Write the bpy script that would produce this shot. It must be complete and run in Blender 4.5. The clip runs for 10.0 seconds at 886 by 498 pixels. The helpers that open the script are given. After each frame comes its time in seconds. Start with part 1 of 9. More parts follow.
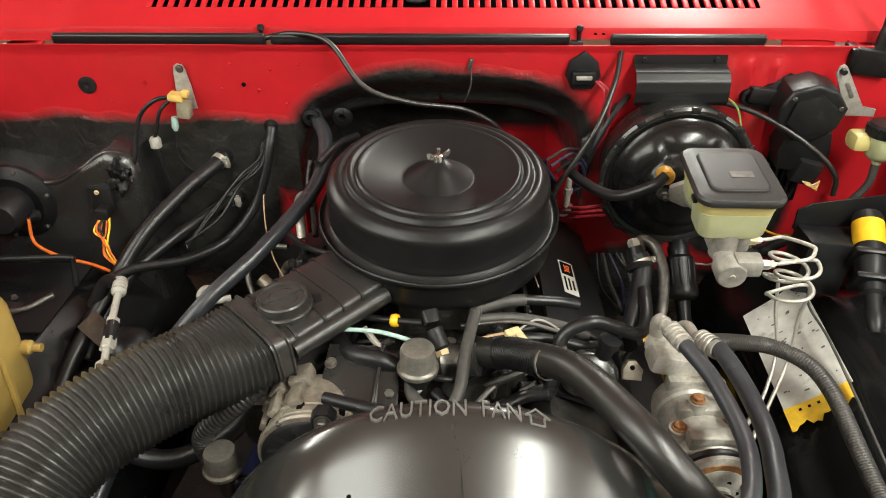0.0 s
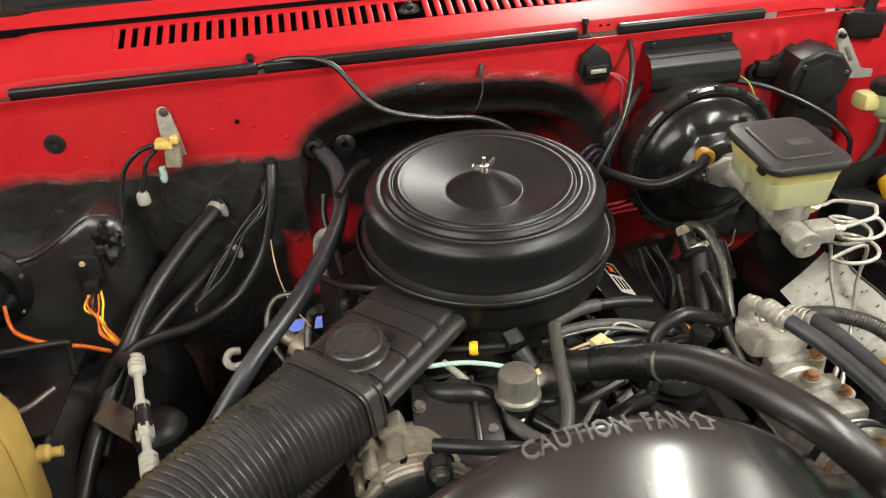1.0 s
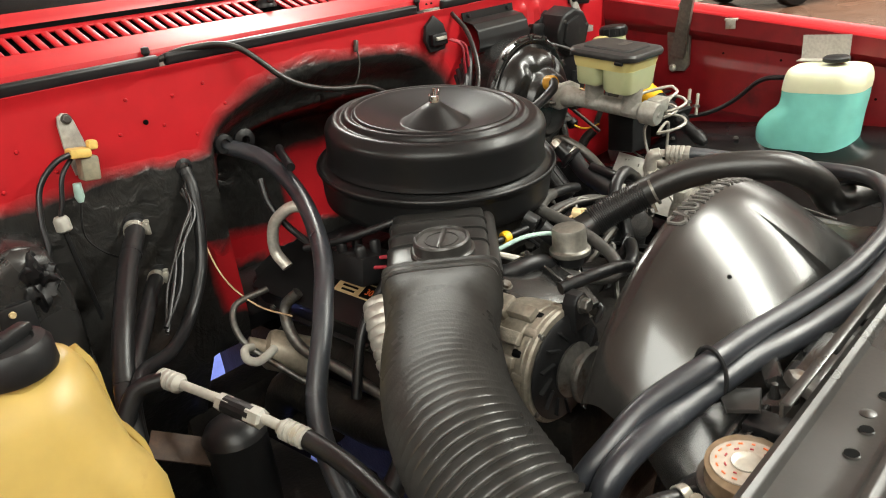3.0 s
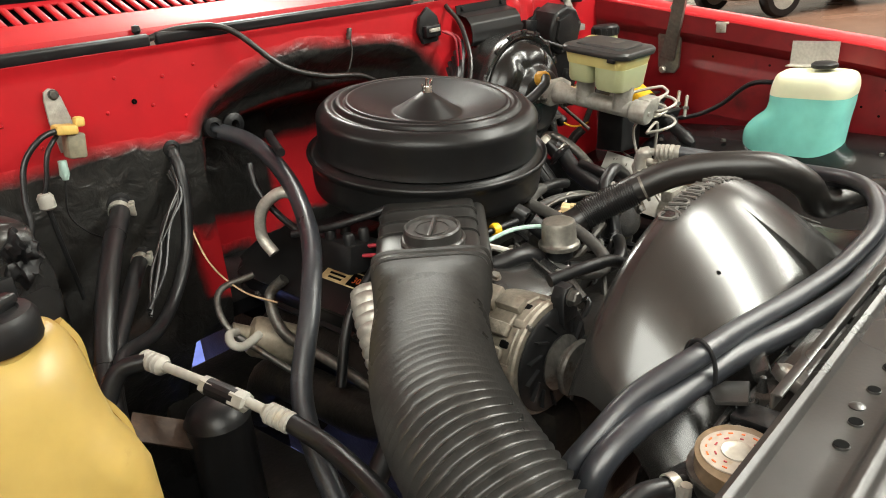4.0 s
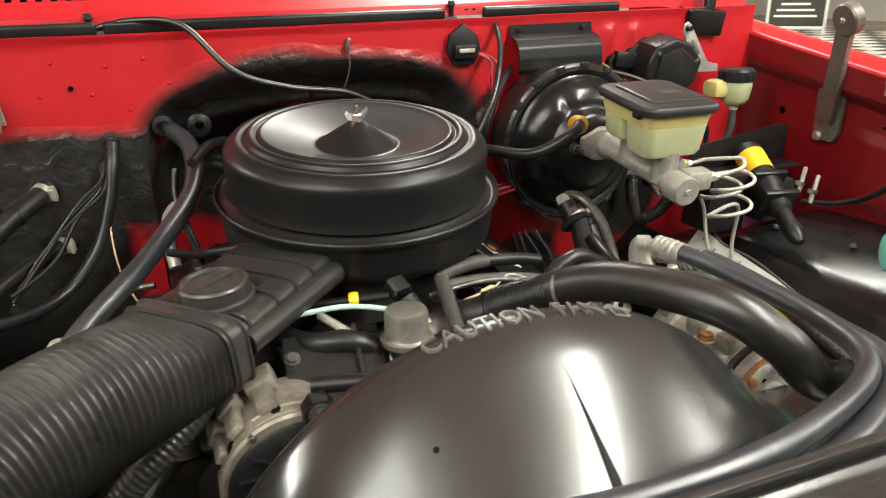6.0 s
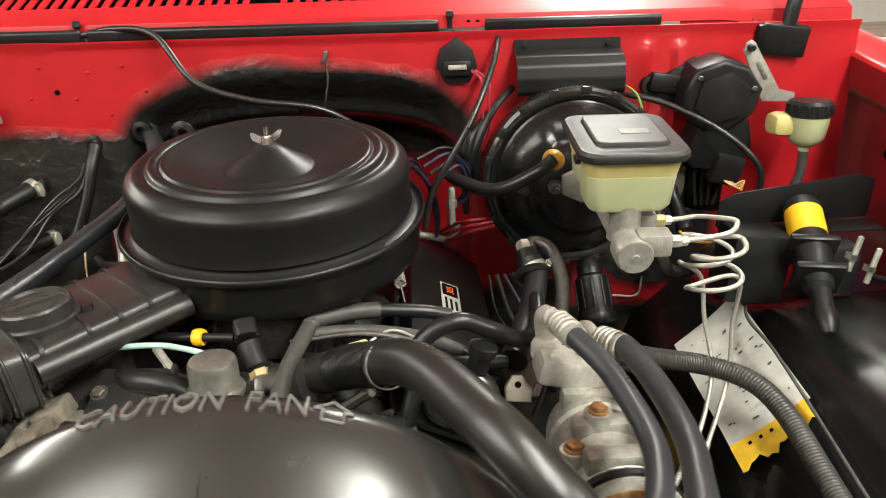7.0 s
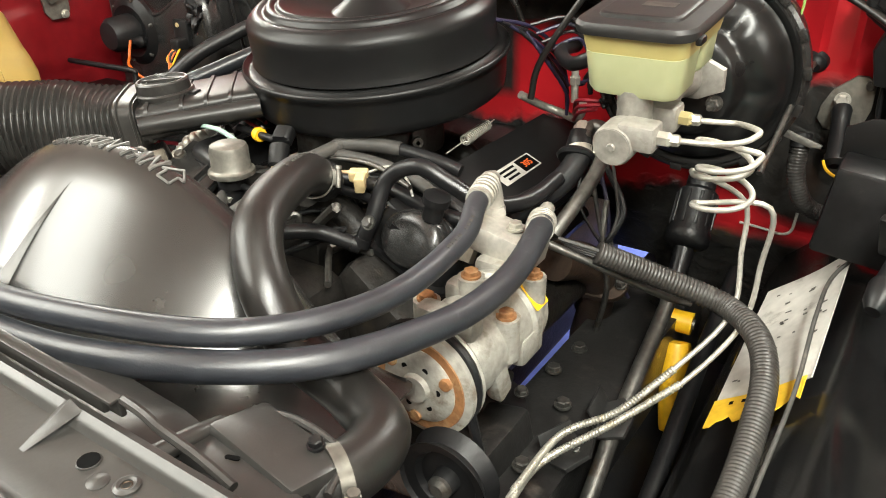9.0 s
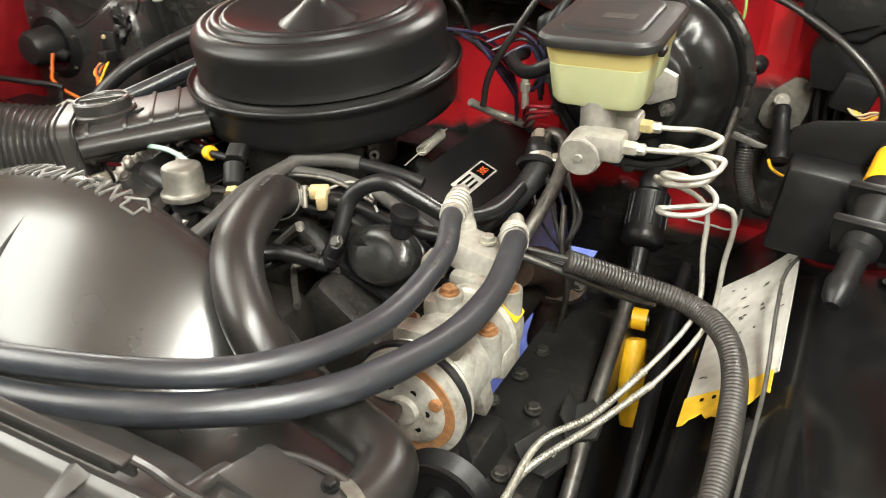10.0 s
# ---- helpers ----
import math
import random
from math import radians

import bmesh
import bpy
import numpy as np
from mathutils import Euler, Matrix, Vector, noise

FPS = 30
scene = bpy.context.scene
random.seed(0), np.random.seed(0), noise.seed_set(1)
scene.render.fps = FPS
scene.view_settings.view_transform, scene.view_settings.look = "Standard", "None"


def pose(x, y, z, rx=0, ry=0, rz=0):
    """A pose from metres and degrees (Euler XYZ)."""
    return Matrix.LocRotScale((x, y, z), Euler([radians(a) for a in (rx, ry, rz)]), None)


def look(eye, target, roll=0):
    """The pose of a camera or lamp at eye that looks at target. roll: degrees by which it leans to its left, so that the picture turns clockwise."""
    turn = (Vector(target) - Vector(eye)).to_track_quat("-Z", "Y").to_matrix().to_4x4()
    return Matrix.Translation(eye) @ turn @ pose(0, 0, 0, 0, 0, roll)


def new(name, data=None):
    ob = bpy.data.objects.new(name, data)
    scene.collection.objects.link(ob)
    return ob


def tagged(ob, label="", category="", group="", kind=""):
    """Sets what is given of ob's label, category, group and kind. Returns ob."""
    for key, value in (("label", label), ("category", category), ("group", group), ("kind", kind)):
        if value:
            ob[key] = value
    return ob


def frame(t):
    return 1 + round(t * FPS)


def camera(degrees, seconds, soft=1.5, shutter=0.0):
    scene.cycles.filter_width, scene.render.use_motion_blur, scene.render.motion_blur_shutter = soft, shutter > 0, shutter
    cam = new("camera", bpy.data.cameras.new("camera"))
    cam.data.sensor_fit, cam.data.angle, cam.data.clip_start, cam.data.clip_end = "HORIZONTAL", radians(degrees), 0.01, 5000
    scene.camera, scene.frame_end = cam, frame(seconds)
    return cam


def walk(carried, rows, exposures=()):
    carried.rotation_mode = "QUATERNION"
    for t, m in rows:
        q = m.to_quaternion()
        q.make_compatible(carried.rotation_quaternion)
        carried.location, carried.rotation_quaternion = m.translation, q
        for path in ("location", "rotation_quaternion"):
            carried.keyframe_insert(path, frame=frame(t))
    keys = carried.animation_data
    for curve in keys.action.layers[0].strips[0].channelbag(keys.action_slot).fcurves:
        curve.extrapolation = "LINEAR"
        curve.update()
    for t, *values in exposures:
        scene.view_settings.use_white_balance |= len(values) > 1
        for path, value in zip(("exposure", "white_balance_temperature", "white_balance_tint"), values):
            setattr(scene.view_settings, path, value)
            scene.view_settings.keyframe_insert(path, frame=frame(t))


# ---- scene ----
cam = camera(62.7, 10.0, soft=1.0, shutter=0.3)
PATH = [
    (0, (0.01, 0.024, 1.624), (-0.005, 1.728, 0.579), 0.0),
    (0.5, (-0.031, 0.043, 1.595), (-0.016, 1.761, 0.571), -0.4),
    (1, (-0.229, 0.116, 1.561), (0.03, 1.845, 0.59), -4.1),
    (1.5, (-0.409, 0.144, 1.503), (0.202, 1.842, 0.642), -6.0),
    (2, (-0.582, 0.162, 1.442), (0.299, 1.763, 0.63), -7.2),
    (2.5, (-0.759, 0.239, 1.385), (0.384, 1.682, 0.602), -8.0),
    (3, (-0.86, 0.246, 1.353), (0.416, 1.59, 0.6), -7.4),
    (3.2, (-0.872, 0.249, 1.342), (0.424, 1.574, 0.591), -6.9),
    (4.3, (-0.867, 0.255, 1.339), (0.425, 1.577, 0.575), -4.2),
    (4.5, (-0.847, 0.233, 1.324), (0.389, 1.612, 0.568), -4.1),
    (5, (-0.653, 0.142, 1.317), (0.35, 1.696, 0.556), -2.9),
    (5.5, (-0.452, 0.072, 1.322), (0.349, 1.747, 0.58), -1.9),
    (6, (-0.262, 0.12, 1.311), (0.405, 1.87, 0.609), -1.4),
    (6.2, (-0.194, 0.136, 1.326), (0.402, 1.913, 0.628), -1.2),
    (7.3, (0.286, 0.16, 1.326), (0.139, 2.022, 0.611), -2.0),
    (7.5, (0.329, 0.158, 1.329), (0.05, 1.993, 0.583), -2.3),
    (8, (0.563, 0.193, 1.305), (-0.08, 1.912, 0.51), -1.3),
    (8.5, (0.671, 0.215, 1.286), (-0.264, 1.747, 0.402), -1.4),
    (9, (0.71, 0.242, 1.269), (-0.284, 1.712, 0.347), -1.1),
    (9.5, (0.717, 0.248, 1.27), (-0.276, 1.71, 0.333), -1.3),
    (10, (0.659, 0.228, 1.286), (-0.16, 1.796, 0.354), -0.9),
]
walk(cam, [(t, look(eye, target, roll)) for t, eye, target, roll in PATH], [(0.0, 0.1), (1.0, 0.11), (2.0, 0.21), (3.0, 0.18), (5.5, 0.28), (7.0, 0.22), (8.0, 0.34), (8.6, 0.55), (10.0, 0.64)])

# ---- world, lamps ----
world = bpy.data.worlds.new("world")
scene.world = world
world.use_nodes = True
world.node_tree.nodes["Background"].inputs["Color"].default_value = (1.0, 0.95, 0.88, 1)
world.node_tree.nodes["Background"].inputs["Strength"].default_value = 0.008


def area_lamp(name, at, aim, sx, sy, power, colour):
    data = bpy.data.lights.new(name, "AREA")
    data.shape, data.size, data.size_y, data.energy, data.color = "RECTANGLE", sx, sy, power, colour
    ob = new(name, data)
    ob.matrix_world = look(at, aim)
    return ob


WARM = (0.97, 0.98, 0.89)
LAMPS = [(1.3, -0.8, 1.0, 0.3), (-1.9, -1.0, 0.28, 1.7), (4.1, -1.0, 0.9, 0.3), (-4.3, -1.0, 0.75, 0.3), (1.0, 3.1, 0.8, 0.3), (-4.1, 3.4, 0.9, 0.3)]
CEILING = 3.1
for lx, ly, k, wide in LAMPS:
    area_lamp("ceiling_lamp", (lx, ly, CEILING - 0.32), (lx, ly + 0.001, 0), wide, 2.5, 118 * k, WARM)
    if wide < 1:
        area_lamp("ceiling_uplight", (lx, ly, CEILING - 0.24), (lx, ly + 0.001, 9), 0.3, 2.5, 48 * k, WARM)
# the far part of the hall
for lx, ly in ((11.0, 3.0), (10.0, 12.0)):
    area_lamp("hall_lamp", (lx, ly, CEILING - 0.05), (lx, ly + 0.001, 0), 5.0, 5.0, 420, WARM)

# ---- materials ----


def mat(name, base, rough=0.5, metal=0.0, var=0.2, scale=30.0, bump=0.0, bscale=300.0, coat=0.0, second=None, amount=0.5, sscale=9.0, rvar=0.1, spec=0.5, trans=0.0, sss=0.0):
    """A surface with fine and coarse variation, an optional second colour in patches (dirt, rust, wear), and fine relief."""
    m = bpy.data.materials.new(name)
    m.use_nodes = True
    nt = m.node_tree
    N, L = nt.nodes, nt.links
    p = N["Principled BSDF"]
    tc = N.new("ShaderNodeTexCoord")
    fine, coarse = N.new("ShaderNodeTexNoise"), N.new("ShaderNodeTexNoise")
    fine.inputs["Scale"].default_value, fine.inputs["Detail"].default_value = scale * 4, 6
    coarse.inputs["Scale"].default_value, coarse.inputs["Detail"].default_value = scale * 0.4, 3
    add = N.new("ShaderNodeMath")
    add.operation = "ADD"
    for n, s in ((fine, 0), (coarse, 1)):
        L.new(tc.outputs["Object"], n.inputs["Vector"])
        L.new(n.outputs["Fac"], add.inputs[s])
    vr = N.new("ShaderNodeMapRange")
    vr.inputs["From Min"].default_value, vr.inputs["From Max"].default_value = 0.7, 1.3
    vr.inputs["To Min"].default_value, vr.inputs["To Max"].default_value = 1 - var, 1 + var
    L.new(add.outputs[0], vr.inputs["Value"])
    mul = N.new("ShaderNodeMix")
    mul.data_type, mul.blend_type = "RGBA", "MULTIPLY"
    mul.inputs["Factor"].default_value = 1
    mul.inputs[6].default_value = (*base, 1)
    L.new(vr.outputs[0], mul.inputs[7])
    colour = mul.outputs[2]
    if second:
        sn = N.new("ShaderNodeTexNoise")
        sn.inputs["Scale"].default_value, sn.inputs["Detail"].default_value, sn.inputs["Roughness"].default_value = sscale, 8, 0.65
        L.new(tc.outputs["Object"], sn.inputs["Vector"])
        ramp = N.new("ShaderNodeMapRange")
        ramp.inputs["From Min"].default_value, ramp.inputs["From Max"].default_value = 0.72 - amount * 0.4, 0.86 - amount * 0.4
        L.new(sn.outputs["Fac"], ramp.inputs["Value"])
        mix = N.new("ShaderNodeMix")
        mix.data_type = "RGBA"
        L.new(ramp.outputs[0], mix.inputs["Factor"])
        L.new(colour, mix.inputs[6])
        mix.inputs[7].default_value = (*second, 1)
        colour = mix.outputs[2]
    L.new(colour, p.inputs["Base Color"])
    rr = N.new("ShaderNodeMapRange")
    rr.inputs["From Min"].default_value, rr.inputs["From Max"].default_value = 0.3, 0.7
    rr.inputs["To Min"].default_value, rr.inputs["To Max"].default_value = max(0.02, rough - rvar), min(1, rough + rvar)
    L.new(coarse.outputs["Fac"], rr.inputs["Value"])
    L.new(rr.outputs[0], p.inputs["Roughness"])
    p.inputs["Metallic"].default_value, p.inputs["Coat Weight"].default_value = metal, coat
    p.inputs["Coat Roughness"].default_value = 0.08
    p.inputs["Specular IOR Level"].default_value = spec
    p.inputs["Transmission Weight"].default_value = trans
    if sss:
        p.inputs["Subsurface Weight"].default_value, p.inputs["Subsurface Radius"].default_value = sss, (0.03, 0.02, 0.01)
        p.inputs["Subsurface Scale"].default_value = 0.4
    if bump:
        b, bn = N.new("ShaderNodeBump"), N.new("ShaderNodeTexNoise")
        bn.inputs["Scale"].default_value, bn.inputs["Detail"].default_value = bscale, 4
        L.new(tc.outputs["Object"], bn.inputs["Vector"])
        L.new(bn.outputs["Fac"], b.inputs["Height"])
        b.inputs["Strength"].default_value, b.inputs["Distance"].default_value = bump, 0.002
        L.new(b.outputs["Normal"], p.inputs["Normal"])
    return m


RED_RGB = (0.40, 0.0115, 0.0165)
M_RED = mat("red_paint", RED_RGB, 0.34, coat=0.1, spec=0.32, var=0.08, scale=6, rvar=0.06)
M_COWL = mat("polished_red_paint", RED_RGB, 0.34, coat=0.03, spec=0.19, var=0.08, scale=6, rvar=0.05)
# body red darkened to carry the shade of inner fenders and hood, with patches
M_RED_SHADED = mat("shaded_red_paint", (0.18, 0.006, 0.009), 0.42, var=0.2, scale=8, second=(0.06, 0.006, 0.006), amount=0.35, sscale=7)
M_BLACK_SATIN = mat("satin_black_steel", (0.0085, 0.0085, 0.0087), 0.36, spec=0.29, var=0.15, scale=12, bump=0.02, bscale=500, rvar=0.05)
M_BLACK_GLOSS = mat("gloss_black_plastic", (0.017, 0.0165, 0.016), 0.26, var=0.2, scale=10, bump=0.05, bscale=250, rvar=0.09, spec=0.6)
M_SHROUD = mat("moulded_black_plastic", (0.02, 0.0193, 0.0182), 0.23, var=0.15, scale=8, bump=0.03, bscale=120, rvar=0.1, spec=0.8, second=(0.035, 0.033, 0.03), amount=0.3, sscale=14)
M_SNORKEL = mat("worn_snorkel_plastic", (0.02, 0.019, 0.018), 0.36, var=0.2, scale=14, bump=0.06, bscale=300, rvar=0.08, spec=0.5, second=(0.05, 0.046, 0.04), amount=0.25, sscale=30)
M_BLACK_PAINT = mat("black_paint", (0.006, 0.006, 0.0065), 0.4, var=0.3, scale=20, bump=0.25, bscale=220, second=(0.022, 0.02, 0.018), amount=0.3, sscale=26, spec=0.35)
M_APRON = mat("smooth_black_steel", (0.008, 0.008, 0.0083), 0.2, var=0.2, scale=10, bump=0.05, bscale=300, spec=0.4, second=(0.02, 0.019, 0.018), amount=0.3, sscale=16)
M_BLACK_MATTE = mat("matte_black_plastic", (0.009, 0.009, 0.0095), 0.45, var=0.3, scale=24, bump=0.1, second=(0.03, 0.028, 0.025), amount=0.3, sscale=18, spec=0.32)
M_RUBBER = mat("black_rubber", (0.0095, 0.0095, 0.0102), 0.36, var=0.25, scale=22, bump=0.08, bscale=500, second=(0.03, 0.03, 0.03), amount=0.2, sscale=30, spec=0.42)
M_RUBBER_BLUE = mat("blue_black_rubber", (0.021, 0.023, 0.027), 0.36, var=0.25, scale=14, bump=0.08, bscale=600, second=(0.06, 0.062, 0.07), amount=0.3, sscale=34)
M_RUBBER_GREY = mat("dusty_rubber", (0.05, 0.047, 0.043), 0.6, var=0.3, scale=26, bump=0.1, second=(0.11, 0.1, 0.085), amount=0.35, sscale=30)
M_HOSE_BROWN = mat("brown_black_rubber", (0.012, 0.011, 0.01), 0.33, var=0.3, scale=14, bump=0.08, bscale=500, second=(0.035, 0.031, 0.027), amount=0.25, sscale=28, spec=0.6)
M_BOOSTER = mat("worn_black_enamel", (0.008, 0.008, 0.008), 0.3, var=0.25, scale=12, bump=0.25, bscale=28, rvar=0.12, spec=0.42, second=(0.03, 0.028, 0.026), amount=0.25, sscale=20)
M_PIPE = mat("burnt_exhaust_steel", (0.05, 0.032, 0.022), 0.6, metal=0.3, var=0.4, scale=24, bump=0.3, bscale=200, second=(0.11, 0.06, 0.035), amount=0.4, sscale=20)
M_DUCT = mat("corrugated_plastic", (0.029, 0.0275, 0.0255), 0.33, var=0.35, scale=22, bump=0.12, bscale=500, second=(0.075, 0.07, 0.062), amount=0.2, sscale=60)
M_ALU = mat("cast_aluminium", (0.37, 0.355, 0.315), 0.5, metal=0.45, var=0.25, scale=30, bump=0.3, bscale=350, second=(0.16, 0.13, 0.09), amount=0.42, sscale=24)
M_ALU_CLEAN = mat("bare_aluminium", (0.45, 0.43, 0.385), 0.42, metal=0.5, var=0.2, scale=40, bump=0.12, bscale=500)
M_ZINC = mat("zinc_steel", (0.5, 0.48, 0.42), 0.36, metal=0.65, var=0.25, scale=30, bump=0.1, second=(0.3, 0.24, 0.13), amount=0.3, sscale=40)
M_STEEL_DARK = mat("dark_steel", (0.13, 0.125, 0.115), 0.45, metal=0.8, var=0.35, scale=30, bump=0.15, second=(0.07, 0.045, 0.028), amount=0.4, sscale=25)
M_CHROME = mat("plated_steel", (0.75, 0.73, 0.68), 0.16, metal=1.0, var=0.1, scale=60)
M_RUST = mat("rusty_steel", (0.23, 0.105, 0.04), 0.7, metal=0.2, var=0.4, scale=40, bump=0.4, second=(0.32, 0.22, 0.11), amount=0.5, sscale=40)
M_RESERVOIR = mat("reservoir_plastic", (0.5, 0.43, 0.17), 0.35, var=0.08, scale=9, second=(0.5, 0.5, 0.3), amount=0.25, sscale=12, sss=0.15)
M_RES_FLUID = mat("reservoir_with_fluid", (0.4, 0.42, 0.24), 0.35, var=0.08, scale=9, sss=0.15)
M_JUG = mat("aged_yellow_plastic", (0.4, 0.28, 0.08), 0.4, var=0.12, scale=7, second=(0.27, 0.16, 0.045), amount=0.3, sscale=9, bump=0.05, bscale=60, sss=0.2)
M_GREEN = mat("coolant_filled_plastic", (0.22, 0.64, 0.56), 0.22, var=0.12, scale=6, sss=0.15)
M_GREEN_TOP = mat("milky_plastic", (0.72, 0.74, 0.52), 0.35, var=0.08, scale=6, sss=0.15)
M_YELLOW = mat("yellow_paint", (0.8, 0.45, 0.015), 0.45, var=0.15, scale=20)
M_ORANGE = mat("amber_plastic", (0.4, 0.2, 0.02), 0.4, var=0.2, scale=20)
M_WHITE = mat("white_plastic", (0.32, 0.31, 0.275), 0.45, var=0.15, scale=30, second=(0.35, 0.3, 0.22), amount=0.3, sscale=40)
# lighter than the shroud: the light that letter edges catch, put into colour
M_LETTER = mat("lit_raised_plastic", (0.1, 0.097, 0.09), 0.4, var=0.3, scale=60, spec=0.7)
M_CAP_PAPER = mat("stained_cap_paper", (0.34, 0.29, 0.24), 0.6, var=0.2, scale=40, second=(0.25, 0.17, 0.1), amount=0.35, sscale=40)
M_CASTING = mat("dull_brake_casting", (0.31, 0.295, 0.265), 0.45, metal=0.4, var=0.25, scale=30, bump=0.25, bscale=350, second=(0.2, 0.18, 0.14), amount=0.3, sscale=24)
M_ALT = mat("dull_alternator_alloy", (0.25, 0.222, 0.18), 0.5, metal=0.4, var=0.3, scale=30, bump=0.3, bscale=300, second=(0.12, 0.095, 0.065), amount=0.45, sscale=30)
M_HINGE = mat("grey_hinge_steel", (0.2, 0.19, 0.165), 0.42, metal=0.6, var=0.3, scale=30, second=(0.1, 0.09, 0.07), amount=0.3, sscale=20)
M_AC_HOSE = mat("dusty_ac_hose_rubber", (0.021, 0.023, 0.028), 0.39, var=0.25, scale=14, bump=0.1, bscale=600, second=(0.07, 0.073, 0.08), amount=0.3, sscale=34, spec=0.8)
M_OLIVE = mat("olive_moulding", (0.2, 0.18, 0.125), 0.5, var=0.25, scale=40)
M_SUPPORT = mat("dusty_black_enamel", (0.022, 0.021, 0.0195), 0.31, var=0.2, scale=12, bump=0.06, bscale=250, rvar=0.08, spec=0.7, second=(0.045, 0.042, 0.038), amount=0.3, sscale=18)
M_CAP_RIM = mat("tarnished_brass", (0.2, 0.14, 0.085), 0.45, metal=0.5, var=0.3, scale=30, second=(0.1, 0.06, 0.035), amount=0.4, sscale=26)
M_COVER = mat("dull_black_cover", (0.022, 0.0215, 0.021), 0.5, var=0.2, scale=20, bump=0.06, bscale=400, second=(0.04, 0.038, 0.035), amount=0.3, sscale=22, spec=0.5)
M_PAPER = mat("worn_label_paper", (0.5, 0.485, 0.445), 0.6, var=0.2, scale=14, second=(0.2, 0.18, 0.15), amount=0.34, sscale=22)
M_LABEL_YELLOW = mat("label_yellow", (0.75, 0.46, 0.03), 0.55, var=0.2, scale=20)
# black of print; also painted shade in holes, slots and the intake
M_INK_SHADE = mat("ink_and_shade_black", (0.003, 0.003, 0.003), 0.7, spec=0.05)
M_INK_ORANGE = mat("orange_ink", (0.75, 0.12, 0.02), 0.5)
M_GOLD = mat("gold_print", (0.5, 0.42, 0.2), 0.35, metal=0.4, var=0.1)
M_WIRE_ORANGE = mat("orange_wire", (0.6, 0.12, 0.01), 0.45, var=0.2, scale=40)
M_WIRE_RED = mat("red_wire", (0.3, 0.018, 0.03), 0.45, var=0.2, scale=40)
M_WIRE_GREEN = mat("green_wire", (0.17, 0.26, 0.05), 0.45)
M_WIRE_TEAL = mat("pale_teal_wire", (0.33, 0.47, 0.42), 0.5)
M_WIRE_BEIGE = mat("beige_wire", (0.45, 0.3, 0.17), 0.5)
M_VIOLET = mat("violet_wire", (0.02, 0.018, 0.045), 0.45)
M_TAN = mat("tan_plastic", (0.55, 0.42, 0.22), 0.5, var=0.2, scale=30)
M_PLUG = mat("yellow_plug_plastic", (0.62, 0.42, 0.11), 0.5, var=0.2, scale=30)
M_GREASE = mat("greasy_iron", (0.014, 0.0125, 0.011), 0.5, metal=0.2, var=0.5, scale=30, bump=0.5, bscale=160, second=(0.035, 0.028, 0.02), amount=0.4, sscale=22, spec=0.35)
M_CONDUIT = mat("dusty_split_conduit", (0.036, 0.033, 0.03), 0.42, var=0.3, scale=26, bump=0.1, second=(0.09, 0.08, 0.068), amount=0.3, sscale=30)
M_FRAME = mat("dusty_frame_paint", (0.017, 0.0165, 0.016), 0.36, var=0.4, scale=16, bump=0.3, bscale=140, second=(0.065, 0.058, 0.05), amount=0.38, sscale=18, spec=0.5)
M_FLOOR = mat("brown_floor", (0.22, 0.115, 0.075), 0.22, var=0.15, scale=2, second=(0.12, 0.05, 0.03), amount=0.3, sscale=1.5)
M_BLUE = mat("blue_mat", (0.12, 0.17, 0.6), 0.6, var=0.15, scale=5)
M_WALL = mat("wall_plaster", (0.7, 0.67, 0.62), 0.7, var=0.05, scale=2)
M_CEIL = mat("ceiling_plaster", (0.78, 0.76, 0.72), 0.8, var=0.04, scale=1)
M_TILE_W = mat("white_tile", (0.62, 0.58, 0.5), 0.3, var=0.1, scale=6)
M_TILE_B = mat("black_tile", (0.03, 0.03, 0.03), 0.3, var=0.1, scale=6)
M_GLASS = mat("dark_windscreen", (0.015, 0.017, 0.018), 0.06, var=0.05, spec=0.6)
M_LIGHT = bpy.data.materials.new("lamp_diffuser")
M_LIGHT.use_nodes = True
M_LIGHT.node_tree.nodes["Principled BSDF"].inputs["Emission Color"].default_value = (*WARM, 1)
M_LIGHT.node_tree.nodes["Principled BSDF"].inputs["Emission Strength"].default_value = 6.0


